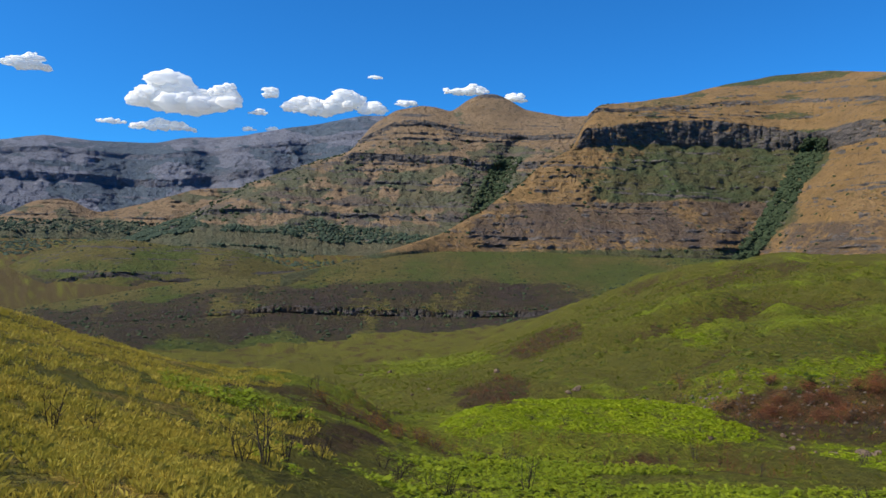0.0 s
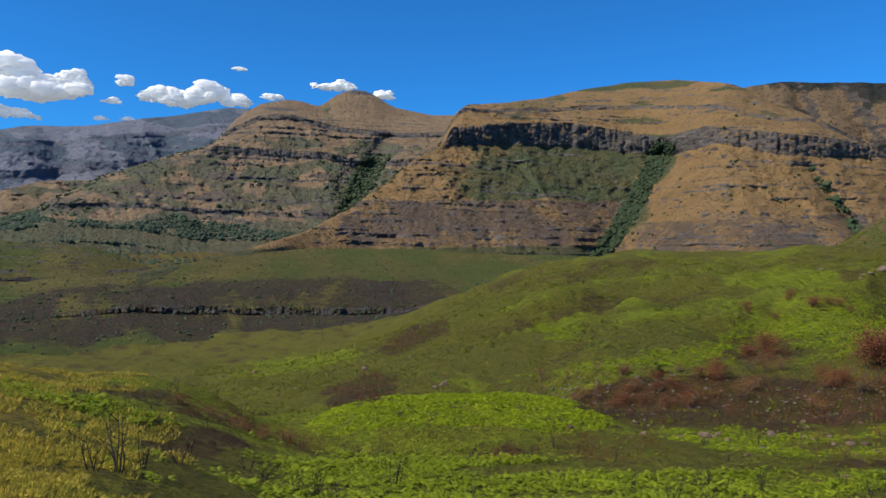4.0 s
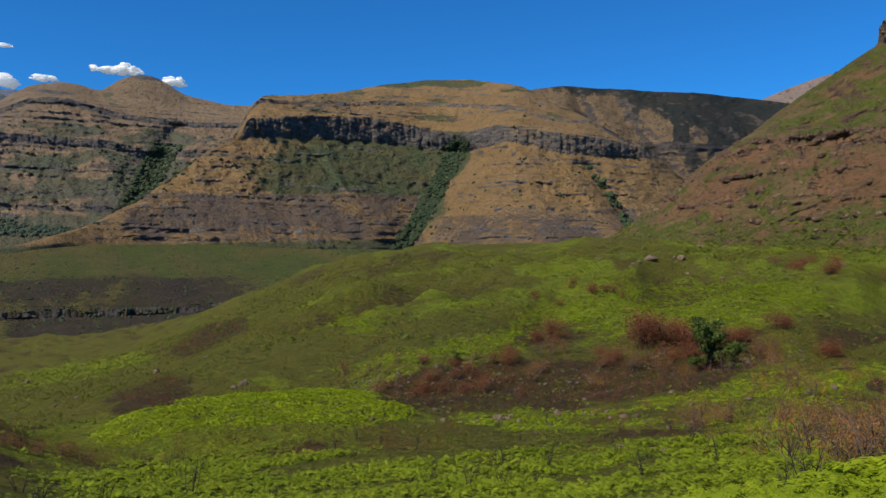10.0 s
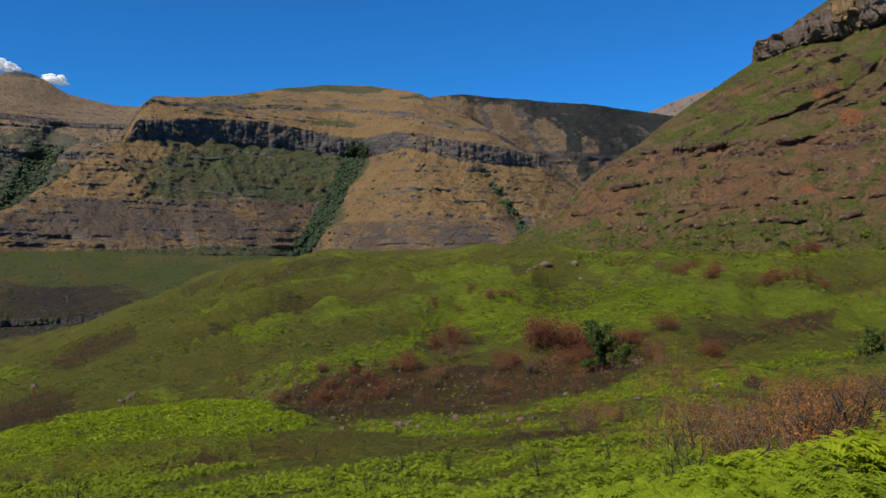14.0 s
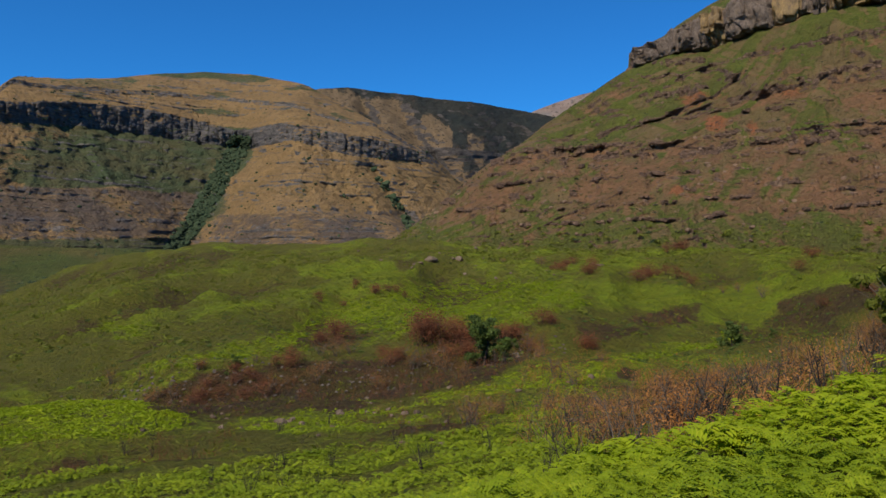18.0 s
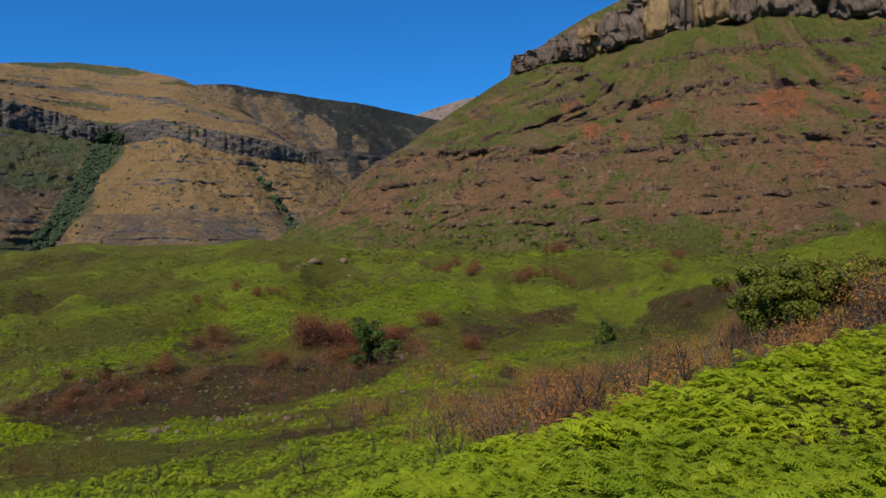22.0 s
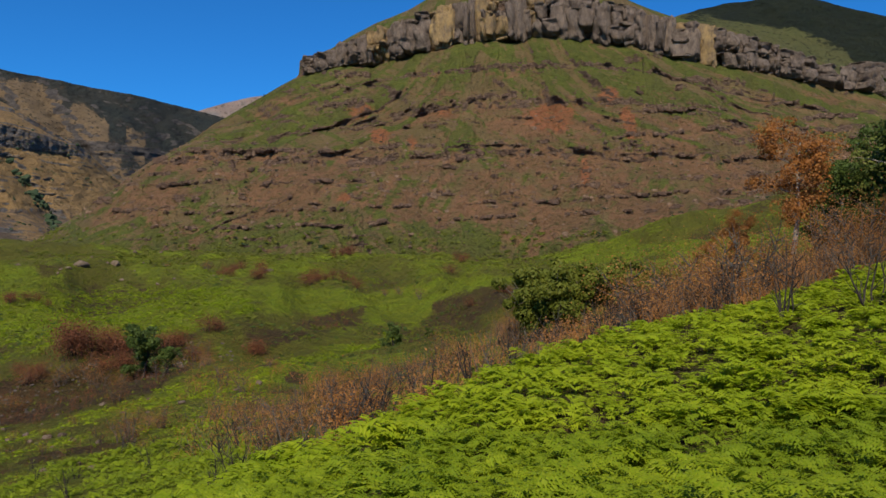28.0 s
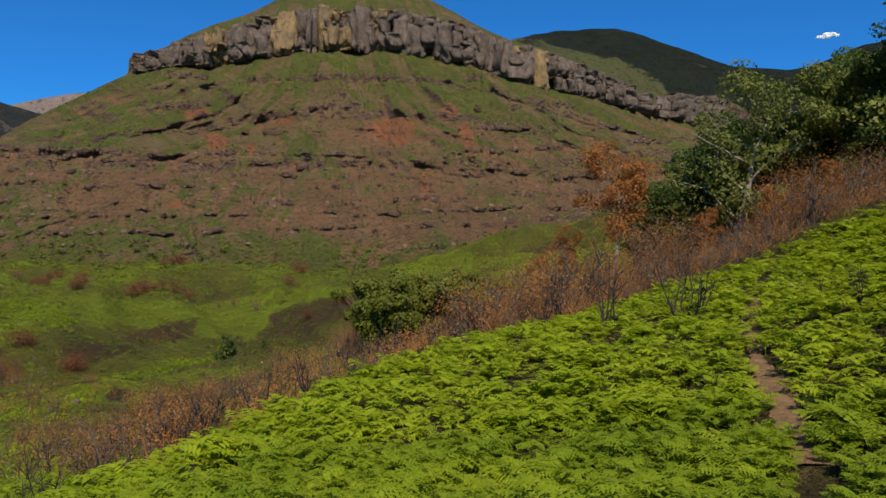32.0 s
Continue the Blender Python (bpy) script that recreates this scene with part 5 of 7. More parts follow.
mat_crag = rough_material("brown_crag", (0.38, 0.245, 0.16), (0.17, 0.108, 0.075), 0.5, 1.0, 0.3)
mat_ledge = rough_material("ledge_rock", (0.27, 0.165, 0.11), (0.09, 0.057, 0.042), 0.35, 1.0, 0.4)
mat_block = rough_material("cliff_sandstone", (0.43, 0.325, 0.255), (0.175, 0.132, 0.11), 0.2, 1.0, 1.3, (1.3, 1.3, 0.8))
mat_ochre = rough_material("ochre_sandstone", (0.64, 0.42, 0.18), (0.24, 0.175, 0.125), 0.16, 1.0, 1.2, (1.3, 1.3, 0.8))
mat_scrub = leaf_material("mountain_scrub", (0.028, 0.048, 0.022), (0.045, 0.062, 0.03), (0.034, 0.05, 0.024), 0.0, 0.9)
mat_wood = leaf_material("valley_wood", (0.036, 0.06, 0.04), (0.052, 0.076, 0.045), (0.04, 0.06, 0.042), 0.0, 0.9)
mat_cloud, _nt, _b = nodes_of("cloud")
_tr = _nt.nodes.new("ShaderNodeBsdfTranslucent")
_df = _nt.nodes.new("ShaderNodeBsdfDiffuse")
_mx = _nt.nodes.new("ShaderNodeMixShader")
_tr.inputs[0].default_value = _df.inputs[0].default_value = (0.97, 0.97, 0.97, 1)
_mx.inputs[0].default_value = 0.6
_nt.links.new(_df.outputs[0], _mx.inputs[1])
_nt.links.new(_tr.outputs[0], _mx.inputs[2])
# Faint glow stands in for sunlight scattered inside the clouds.
_em = _nt.nodes.new("ShaderNodeEmission")
_em.inputs[0].default_value, _em.inputs[1].default_value = (0.92, 0.96, 1.0, 1), 0.05
_ad = _nt.nodes.new("ShaderNodeAddShader")
_nt.links.new(_mx.outputs[0], _ad.inputs[0])
_nt.links.new(_em.outputs[0], _ad.inputs[1])
_nt.links.new(_ad.outputs[0], _nt.nodes["Material Output"].inputs[0])


# ---- shapes ----
rng = np.random.RandomState(11)


def ico(level):
    bm = bmesh.new()
    bmesh.ops.create_icosphere(bm, subdivisions=level, radius=1)
    bm.verts.ensure_lookup_table()
    v = np.array([q.co[:] for q in bm.verts])
    f = np.array([[q.index for q in p.verts] for p in bm.faces])
    bm.free()
    return v, f


ICO1, ICO2, ICO3, ICO4 = ico(1), ico(2), ico(3), ico(4)


def lump(base, rough, seed, flat=1.0):
    v, f = base
    n = fbm(v[:, 0] * 1.3 + seed * 7.1, v[:, 1] * 1.3, v[:, 2] * 1.3 + seed, 3)
    w = v * (1 + rough * n)[:, None]
    w[:, 2] *= flat
    return w, f


def joined(pieces):
    vs, fs, base = [], [], 0
    for v, f in pieces:
        vs.append(v), fs.append(f + base)
        base += len(v)
    return np.concatenate(vs), np.concatenate(fs)


def strewn(variants, pos, size, spin=None, lean=0.15, squash=None):
    """Copies of the variants (vertices, triangles) at the places pos, of the sizes given, turned and leant by chance, as one piece."""
    n = len(pos)
    pick = rng.randint(len(variants), size=n)
    spin = rng.uniform(0, 2 * np.pi, n) if spin is None else spin
    out = []
    for k, (v, f) in enumerate(variants):
        i = np.nonzero(pick == k)[0]
        if not len(i):
            continue
        c, s = np.cos(spin[i])[:, None], np.sin(spin[i])[:, None]
        sz = size[i][:, None]
        x, y, z = (v[None, :, 0] * c - v[None, :, 1] * s) * sz, (v[None, :, 0] * s + v[None, :, 1] * c) * sz, v[None, :, 2] * sz
        if squash is not None:
            z = z * squash[i][:, None]
        lx, ly = rng.normal(0, lean, (2, len(i), 1))
        x, y = x + lx * z, y + ly * z
        w = np.stack([x, y, z], -1) + pos[i][:, None, :]
        ff = f[None] + (np.arange(len(i)) * len(v))[:, None, None]
        out.append((w.reshape(-1, 3), ff.reshape(-1, f.shape[1])))
    return joined(out)


def stuff(name, geometry, material, label, category, flat=True):
    ob = link_mesh(name, geometry[0], geometry[1], material, flat=flat)
    return tagged(ob, label, category, kind="stuff")


def on_ground(a, r, sink=0.0):
    a = np.asarray(a, float)
    x, y = np.sin(np.radians(a)) * r, np.cos(np.radians(a)) * r
    return np.stack([x, y, ground_z(x, y) - sink], -1)


def seen_ground(a, el):
    """How far off the ground is first met at the heading a and the elevation el."""
    r = np.arange(5.0, 700, 0.5)
    x, y = np.sin(radians(a)) * r, np.cos(radians(a)) * r
    e = np.degrees(np.arctan2(ground_z(x, y) - EYE.z, r))
    hit = np.nonzero(e >= el)[0]
    return r[hit[0]] if len(hit) else 400.0


def patch(n, a0, a1, r0, r1):
    """n places spread evenly over a sector."""
    a = rng.uniform(a0, a1, n)
    r = np.sqrt(rng.uniform(0, 1, n) * (r1 ** 2 - r0 ** 2) + r0 ** 2)
    return a, r


def fern(pairs, fronds, seed, toothed=False, tall=0.40):
    """A bracken plant: stalks that carry arching three-sided fronds of paired leaflets, toothed where toothed is set."""
    g = np.random.RandomState(seed)
    vs, fs = [], []

    def tri(*p):
        b = len(vs)
        vs.extend(p)
        fs.append((b, b + 1, b + 2))
    up = np.array([0, 0, 1.0])
    for k in range(fronds):
        ang = 2 * np.pi * (k + g.uniform(-0.4, 0.4)) / fronds
        L, h, climb = g.uniform(0.24, 0.44), tall * g.uniform(0.55, 1.35), g.uniform(-0.1, 0.9)
        ox = np.array([np.cos(ang), np.sin(ang), 0])
        sx = np.array([-np.sin(ang), np.cos(ang), 0])
        base = g.uniform(-0.2, 0.2, 3) * (1, 1, 0)
        roll = g.uniform(-0.45, 0.45)
        curve = lambda s: base + ox * (0.05 + L * s) + up * (h + climb * L * s - (0.3 + 0.4 * max(climb, 0)) * L * s * s)
        tri(base - sx * 0.007, base + sx * 0.007, curve(0.05))
        for i in range(pairs):
            s = 0.04 + 0.9 * i / pairs
            p = curve(s)
            l = 0.62 * L * (1 - s) ** 0.8 + 0.02
            wd = 0.8 * L / pairs
            for side in (-1, 1):
                way = sx * side + ox * 0.35 + up * (side * roll - 0.16 + g.uniform(-0.2, 0.2))
                drop = up * -0.12 * l
                if toothed:
                    for u0, u1, k0 in ((0.0, 0.42, 1.0), (0.32, 0.74, 0.8), (0.64, 1.05, 0.5)):
                        q0, q1 = p + way * l * u0 + drop * u0, p + way * l * u1 + drop * u1
                        m = q0 * 0.6 + q1 * 0.4
                        tri(q0, m + ox * wd * k0 + up * g.uniform(-0.02, 0.01), q1)
                        tri(q0, q1, m - ox * wd * 0.6 * k0 + up * g.uniform(-0.02, 0.01))
                else:
                    m = p + way * l * 0.4
                    tri(p, m + ox * wd * 0.9, p + way * l + drop)
                    tri(p, p + way * l + drop, m - ox * wd * 0.7)
        tri(curve(0.86) - sx * 0.02, curve(0.86) + sx * 0.02, curve(1.06))
    return np.array(vs), np.array(fs)


def tuft(blades, seed, wide=0.02, droop=0.5):
    g = np.random.RandomState(seed)
    vs, fs = [], []
    for k in range(blades):
        a, l, t = g.uniform(0, 6.28), g.uniform(0.6, 1.1), g.uniform(0.1, droop)
        o = np.array([np.cos(a), np.sin(a), 0])
        s = np.array([-o[1], o[0], 0]) * wide
        b = o * g.uniform(0, 0.4)
        n = len(vs)
        vs += [b - s, b + s, b + o * t * 0.4 * l + [0, 0, 0.65 * l], b + o * t * l + [0, 0, l * (1 - 0.4 * t)]]
        fs += [(n, n + 1, n + 2), (n, n + 2, n + 3)]
    return np.array(vs), np.array(fs)


def clump(leaves, seed, flat=0.7, long=1.0):
    """A low leafy clump of loose broad leaflets."""
    g = np.random.RandomState(seed)
    vs, fs = [], []
    for k in range(leaves):
        d = g.normal(size=3)
        d[2] = abs(d[2]) * flat + 0.1
        d /= np.linalg.norm(d)
        c = d * g.uniform(0.3, 0.55) * (1, 1, flat)
        e1 = g.normal(size=3)
        e1[2] *= 0.4
        e1 /= np.linalg.norm(e1)
        e2 = np.cross(d, e1)
        l = g.uniform(0.22, 0.4) * long
        n = len(vs)
        vs += [c - e1 * l, c + e2 * l * 0.3, c + e1 * l - [0, 0, 0.08], c - e2 * l * 0.3]
        fs += [(n, n + 1, n + 2), (n, n + 2, n + 3)]
    return np.array(vs), np.array(fs)


def tube(path, radii, sides=4):
    path = np.asarray(path, float)
    vs, fs = [], []
    for i, p in enumerate(path):
        d = path[min(i + 1, len(path) - 1)] - path[max(i - 1, 0)]
        d = d / (np.linalg.norm(d) + 1e-9)
        u = np.cross(d, (0.3, 0.9, 0.2))
        u /= np.linalg.norm(u) + 1e-9
        w = np.cross(d, u)
        for k in range(sides):
            t = 2 * np.pi * k / sides
            vs.append(p + radii[i] * (u * np.cos(t) + w * np.sin(t)))
    for i in range(len(path) - 1):
        for k in range(sides):
            a, b = i * sides + k, i * sides + (k + 1) % sides
            fs += [(a, b, b + sides), (a, b + sides, a + sides)]
    return np.array(vs), np.array(fs)


def bough(start, way, length, radius, g, steps=4, wild=0.25, lift=0.1):
    p, d, pts = np.array(start, float), np.array(way, float), []
    for i in range(steps + 1):
        pts.append(p.copy())
        d = d + g.normal(0, wild, 3) + (0, 0, lift)
        d /= np.linalg.norm(d)
        p = p + d * length / steps
    return np.array(pts), [radius * (1 - 0.8 * i / steps) for i in range(steps + 1)]


def leaves_at(points, n, spread, size, g, flat=0.8, puffs=0):
    """n small two-sided leaf sprays, scattered round the points or, with puffs, laid over that many rounded clusters."""
    points = np.asarray(points)
    if puffs:
        centre = points[g.randint(len(points), size=puffs)] + g.normal(0, 0.35, (puffs, 3)) * spread
        wide = spread * g.uniform(0.55, 1.3, puffs)
        k = g.randint(puffs, size=n)
        d = g.normal(size=(n, 3))
        d[:, 2] += 0.35
        d /= np.linalg.norm(d, axis=1)[:, None]
        c = centre[k] + d * (wide[k] * g.uniform(0.72, 1.08, n))[:, None] * (1, 1, flat)
        lie = d + g.normal(0, 0.45, (n, 3))
        e1 = np.cross(lie, g.normal(size=(n, 3)))
    else:
        c = points[g.randint(len(points), size=n)] + g.normal(0, 1, (n, 3)) * np.array([spread, spread, spread * flat])
        e1 = g.normal(size=(n, 3))
        e1[:, 2] *= 0.6
        lie = g.normal(size=(n, 3))
    e1 /= np.linalg.norm(e1, axis=1)[:, None]
    e2 = np.cross(e1, lie)
    e2 /= np.linalg.norm(e2, axis=1)[:, None]
    l = (size * g.uniform(0.6, 1.4, n))[:, None]
    v = np.stack([c - e1 * l, c + e2 * l * 0.55, c + e1 * l, c - e2 * l * 0.55], 1).reshape(-1, 3)
    q = np.arange(n)[:, None] * 4
    return v, np.concatenate([q + [0, 1, 2], q + [0, 2, 3]])


def bush_master(name, label, category, group, seed, height, stems, bark, leaf_mat, leaf_n, leaf_size, spread=0.16, fork=3, splay=0.55, puffs=0):
    """A many-stemmed shrub: forked woody stems, and loose leaves on the twigs."""
    g = np.random.RandomState(seed)
    root = tagged(new(name), label, category, group)
    tips = []
    for k in range(stems):
        wood = []
        a = g.uniform(0, 6.28)
        d = np.array([np.cos(a) * g.uniform(0.1, splay), np.sin(a) * g.uniform(0.1, splay), 1.0])
        h = height * g.uniform(0.6, 1.0)
        pts, rad = bough((np.cos(a) * 0.08 * height, np.sin(a) * 0.08 * height, -0.1), d, h, 0.011 * height + 0.008, g, 4, 0.14, 0.04)
        wood.append(tube(pts, rad, 3))
        tips += list(pts[2:])
        for j in range(fork):
            s = pts[g.randint(1, 4)]
            b, br = bough(s, (g.normal(0, 0.7), g.normal(0, 0.7), 0.6), h * g.uniform(0.25, 0.5), 0.005 * height + 0.005, g, 2, 0.25, 0.05)
            wood.append(tube(b, br, 3))
            tips += list(b[1:])
        v, f = joined(wood)
        link_mesh("stem", v, f, bark, root)
    if leaf_n:
        v, f = leaves_at(tips, leaf_n, spread * height, leaf_size, g, puffs=puffs)
        v[:, 2] = np.maximum(v[:, 2], 0.05)
        link_mesh("foliage", v, f, leaf_mat, root, flat=True)
    return root


def tree_master(name, label, group, seed, height, crown, bark, leaf_mat, leaf_n, leaf_size, bare=0.3, limbs=7, bark_limb=None, wild=0.22, thick=0.028, puffs=70):
    """A tree: tapered trunk, limbs that fork twice, and a loose uneven crown of small leaf sprays."""
    g = np.random.RandomState(seed)
    root = tagged(new(name), label, "tree", group)
    tp_, tr_ = bough((0, 0, -0.3), (g.normal(0, 0.1), g.normal(0, 0.1), 1), height * 0.75, thick * height, g, 6, 0.10, 0.12)
    v, f = tube(tp_, tr_, 7)
    link_mesh("trunk", v, f, bark, root)
    tips = [tp_[-1], tp_[-2]]
    for k in range(limbs):
        wood = []
        t = bare + (1 - bare) * (k + 0.3) / limbs
        s = tp_[min(int(t * 6), 5)] * (1 - (t * 6) % 1) + tp_[min(int(t * 6) + 1, 6)] * ((t * 6) % 1)
        a = 2.4 * k + g.uniform(-0.4, 0.4)
        l = crown * g.uniform(0.75, 1.1) * (1 - 0.35 * t)
        pts, rad = bough(s, (np.cos(a), np.sin(a), g.uniform(0.2, 0.8)), l, thick * height * 0.42 * (1 - 0.5 * t), g, 4, wild, 0.06)
        wood.append(tube(pts, rad, 5))
        tips += list(pts[2:])
        for j in range(4):
            b, br = bough(pts[g.randint(1, 5)], (g.normal(0, 1), g.normal(0, 1), g.uniform(0, 0.9)), l * g.uniform(0.35, 0.6), rad[2] * 0.55, g, 3, wild, 0.05)
            wood.append(tube(b, br, 3))
            tips += list(b[1:])
        v, f = joined(wood)
        link_mesh("limb", v, f, bark_limb or bark, root)
    if leaf_n:
        v, f = leaves_at(tips, leaf_n, (0.2 if puffs else 0.16) * crown, leaf_size, g, 0.75, puffs)
        link_mesh("crown", v, f, leaf_mat, root, flat=True)
    return root


def stand(thing, a, r, spin=0.0, scale=1.0, sink=0.0):
    x, y, z = on_ground([a], np.array([r]), sink)[0]
    thing.scale = (scale, scale, scale)
    thing.matrix_basis = pose(x, y, z, 0, 0, spin) @ Matrix.Diagonal((scale, scale, scale, 1))
    return thing


def stand_copy(master, a, r, spin, scale, sink=0.0):
    x, y, z = on_ground([a], np.array([r]), sink)[0]
    ob = copy_thing(master, pose(x, y, z, 0, 0, spin))
    ob.matrix_basis = pose(x, y, z, 0, 0, spin) @ Matrix.Diagonal((scale, scale, scale, 1))
    return ob


# ---- fern slope by the camera ----
PATH = [(seen_ground(q, e), q) for q, e in ((103.0, -12.9), (102.6, -12.0), (101.9, -10.7), (101.1, -8.5), (99.7, -6.3), (99.0, -4.0), (99.5, -1.6))]
PATH_R, PATH_A = [p[0] for p in PATH] + [57], [p[1] for p in PATH] + [101]


def off_path(a, r):
    return np.abs(np.radians(a - np.interp(r, PATH_R, PATH_A))) * r


a, r = (np.r_[p, q] for p, q in zip(patch(27000, 36, 116, 2.4, 76), patch(2200, 36, 116, 9, 20)))
gap = fbm(np.sin(np.radians(a)) * r / 1.5, np.cos(np.radians(a)) * r / 1.5, 4.4, 3)
ok = (r < np.interp(a, RIM_A, RIM_R) * 1.06) & (off_path(a, r) > np.where(r < 31, 0.42, 0.22) + 0.45 * fbm(r / 1.2, a / 2, 0.5, 2)) & (gap > -0.36) & (rng.uniform(0, 1, len(a)) < np.clip(55 / r, 0.6, 1))
a, r = a[ok], r[ok]
near = r < 19
lush = np.clip(0.85 + 0.75 * fbm(np.sin(np.radians(a)) * r / 1.1, np.cos(np.radians(a)) * r / 1.1, 9.4, 2), 0.6, 1.4) * np.where(r < 9, 0.6, 1)
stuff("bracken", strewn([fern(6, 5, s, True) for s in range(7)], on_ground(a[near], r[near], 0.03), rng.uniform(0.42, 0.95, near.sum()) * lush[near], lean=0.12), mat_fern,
      "dense bright green bracken fronds on the hillside", "ferns")
far_ = ~near
stuff("bracken", strewn([fern(5, 5, s + 20) for s in range(6)], on_ground(a[far_], r[far_], 0.03), rng.uniform(0.6, 1.25, far_.sum()) * lush[far_], lean=0.12), mat_fern_sunlit,
      "bracken towards the rim of the slope in a brighter, sunlit leaf colour", "ferns")

path_r = np.linspace(PATH_R[0], PATH_R[-2], 90)
path_a = np.interp(path_r, PATH_R, PATH_A) 
side = np.linspace(-1, 1, 7)
half = 0.36 + 0.28 * fbm(path_r * 0.8, 0.5, 0.5, 3)
aa = path_a[:, None] + np.degrees(side * half[:, None] / path_r[:, None])
rr = np.broadcast_to(path_r[:, None], aa.shape)
pv = on_ground(aa.ravel(), rr.ravel()).reshape(90, 7, 3)
pv[..., 2] += 0.06 - 0.05 * np.abs(side) ** 2 + 0.05 * fbm(pv[..., 0] * 2, pv[..., 1] * 2, 0.5, 3)
dirt = link_mesh("path", pv.reshape(-1, 3), grid_faces(90, 7), mat_soil)
tagged(dirt, "narrow bare orange-brown footpath through the bracken", "path", kind="structure")

# bracken and grass over the meadows further off
sets = [patch(30000, -20, 56, 13, 68), patch(9500, 0, 25, 73, 102), patch(22000, 14, 62, 112, 290), patch(5000, 22, 62, 64, 104), patch(2500, 43, 74, 205, 300), patch(1500, 76, 88, 180, 330)]
a, r = np.concatenate([q[0] for q in sets]), np.concatenate([q[1] for q in sets])
ok = fern_zone(a, r, np.sin(np.radians(a)) * r, np.cos(np.radians(a)) * r) > rng.uniform(0.3, 0.7, len(a))
a, r = a[ok], r[ok]
uneven = 1 + 0.5 * fbm(np.sin(np.radians(a)) * r / 1.3, np.cos(np.radians(a)) * r / 1.3, 5.4, 2)
near = r < 68
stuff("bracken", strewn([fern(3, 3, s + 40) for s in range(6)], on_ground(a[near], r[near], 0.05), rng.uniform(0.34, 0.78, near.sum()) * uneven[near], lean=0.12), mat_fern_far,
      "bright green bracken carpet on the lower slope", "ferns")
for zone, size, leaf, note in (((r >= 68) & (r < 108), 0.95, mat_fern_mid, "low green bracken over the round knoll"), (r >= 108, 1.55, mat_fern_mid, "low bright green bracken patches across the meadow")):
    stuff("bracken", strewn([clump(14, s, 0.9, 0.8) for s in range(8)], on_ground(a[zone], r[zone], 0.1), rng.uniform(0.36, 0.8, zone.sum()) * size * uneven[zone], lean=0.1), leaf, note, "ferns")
a, r = patch(19000, -60, 6, 2.2, 34)
ok = (fbm(a / 3, r / 4, 2.0, 2) > -0.35) & (a < -13 + 9 * fbm(r / 6, a / 4, 1.0, 2))
a, r = a[ok], r[ok]
stuff("grass", strewn([tuft(12, s, 0.007, 0.7) for s in range(5)], on_ground(a, r, 0.03), rng.uniform(0.12, 0.30, len(a)), lean=0.2), mat_grass,
      "tall golden grass going to seed on the hillside", "grass")
a, r = patch(17000, -37, 4, 30, 90)
ok = (fbm(a / 4, r / 9, 5.0, 3) > -0.2) & (a < -10 - 8 * fbm(r / 15, a / 9, 1.0, 2))
a, r = a[ok], r[ok]
stuff("grass", strewn([tuft(7, s + 9, 0.022, 0.7) for s in range(5)], on_ground(a, r, 0.03), rng.uniform(0.2, 0.45, len(a)), lean=0.2), mat_grass,
      "dry golden grass along the hill's rim", "grass")
a, r = patch(24000, -8, 82, 58, 330)
ok = fbm(np.sin(np.radians(a)) * r / 12, np.cos(np.radians(a)) * r / 7, 6.6, 3) > -0.15
a, r = a[ok], r[ok]
stuff("grass", strewn([tuft(4, s + 19, 0.09, 0.9) for s in range(5)], on_ground(a, r, 0.03), rng.uniform(0.25, 0.6, len(a)) * (0.7 + r / 260), lean=0.3), mat_blade,
      "rough green grass tussocks in the valley meadows", "grass")

# ---- shrubs ----
BURNT = "rust-brown scorched shrub with bare twigs on the burnt slope"
CHARRED = "leafless charred black shrub standing in the bracken"
rust = [bush_master("burnt_shrub", BURNT, "shrub", "burnt shrubs", 40 + k, 2.0, 6, mat_bark, (mat_rust, mat_rust, mat_orange, mat_rust, mat_rust)[k % 5], (1700, 1000, 1400, 500, 1900)[k % 5], 0.021, fork=7) for k in range(6)]
bare = [bush_master("charred_shrub", CHARRED, "shrub", "charred shrubs", 60 + k, 2.0, 5, mat_char, None, 0, 0.1, fork=5) for k in range(4)]
spots_rust, spots_bare = [], []
g = np.random.RandomState(5)
for k in range(80):
    q = 108 - 66 * g.uniform(0, 1) ** 1.25
    spots_rust.append((q, np.interp(q, RIM_A, RIM_R) * 1.12 + 2 + max(57 - q, 0) * 2.5 + g.uniform(0, 1) ** 1.2 * (72 if q < 80 else 30), g.uniform(1.0, 2.0)))
for k in range(24):
    q = g.uniform(17, 50)
    spots_rust.append((q, np.interp(q, [5, 20, 30, 42, 50], [112, 112, 109, 116, 124]) + g.normal(0, 4), g.uniform(0.7, 1.7)))
for q, rr, s in ((38.6, 113, 2.0), (39.4, 116, 1.9), (40.6, 114, 2.2), (41.2, 112, 1.8), (42.2, 111, 1.5), (47.4, 122, 1.8), (48.2, 124, 1.6), (31.8, 122, 1.7), (33, 123, 1.8), (34, 124, 1.6), (19.5, 107, 1.4), (20.5, 108, 1.3), (21.5, 107, 1.5), (51, 62, 1.2), (52.6, 58, 1.4), (50, 66, 1.1)):
    spots_rust.append((q, rr, s))
for k in range(46):
    q = g.uniform(79, 109)
    spots_rust.append((q, np.interp(q, RIM_A, RIM_R) * 1.06 + g.uniform(3, 24), g.uniform(1.8, 3.4)))
for k in range(8):
    spots_rust.append((g.uniform(36, 56), g.uniform(56, 88), g.uniform(0.4, 0.9)))
for q, e, n in ((46.5, -0.5, 3), (62, -2.6, 4)):
    base = seen_ground(q, e)
    for k in range(n):
        spots_rust.append((q + g.normal(0, 1.0), base + g.normal(0, 6), g.uniform(1.2, 2.1)))
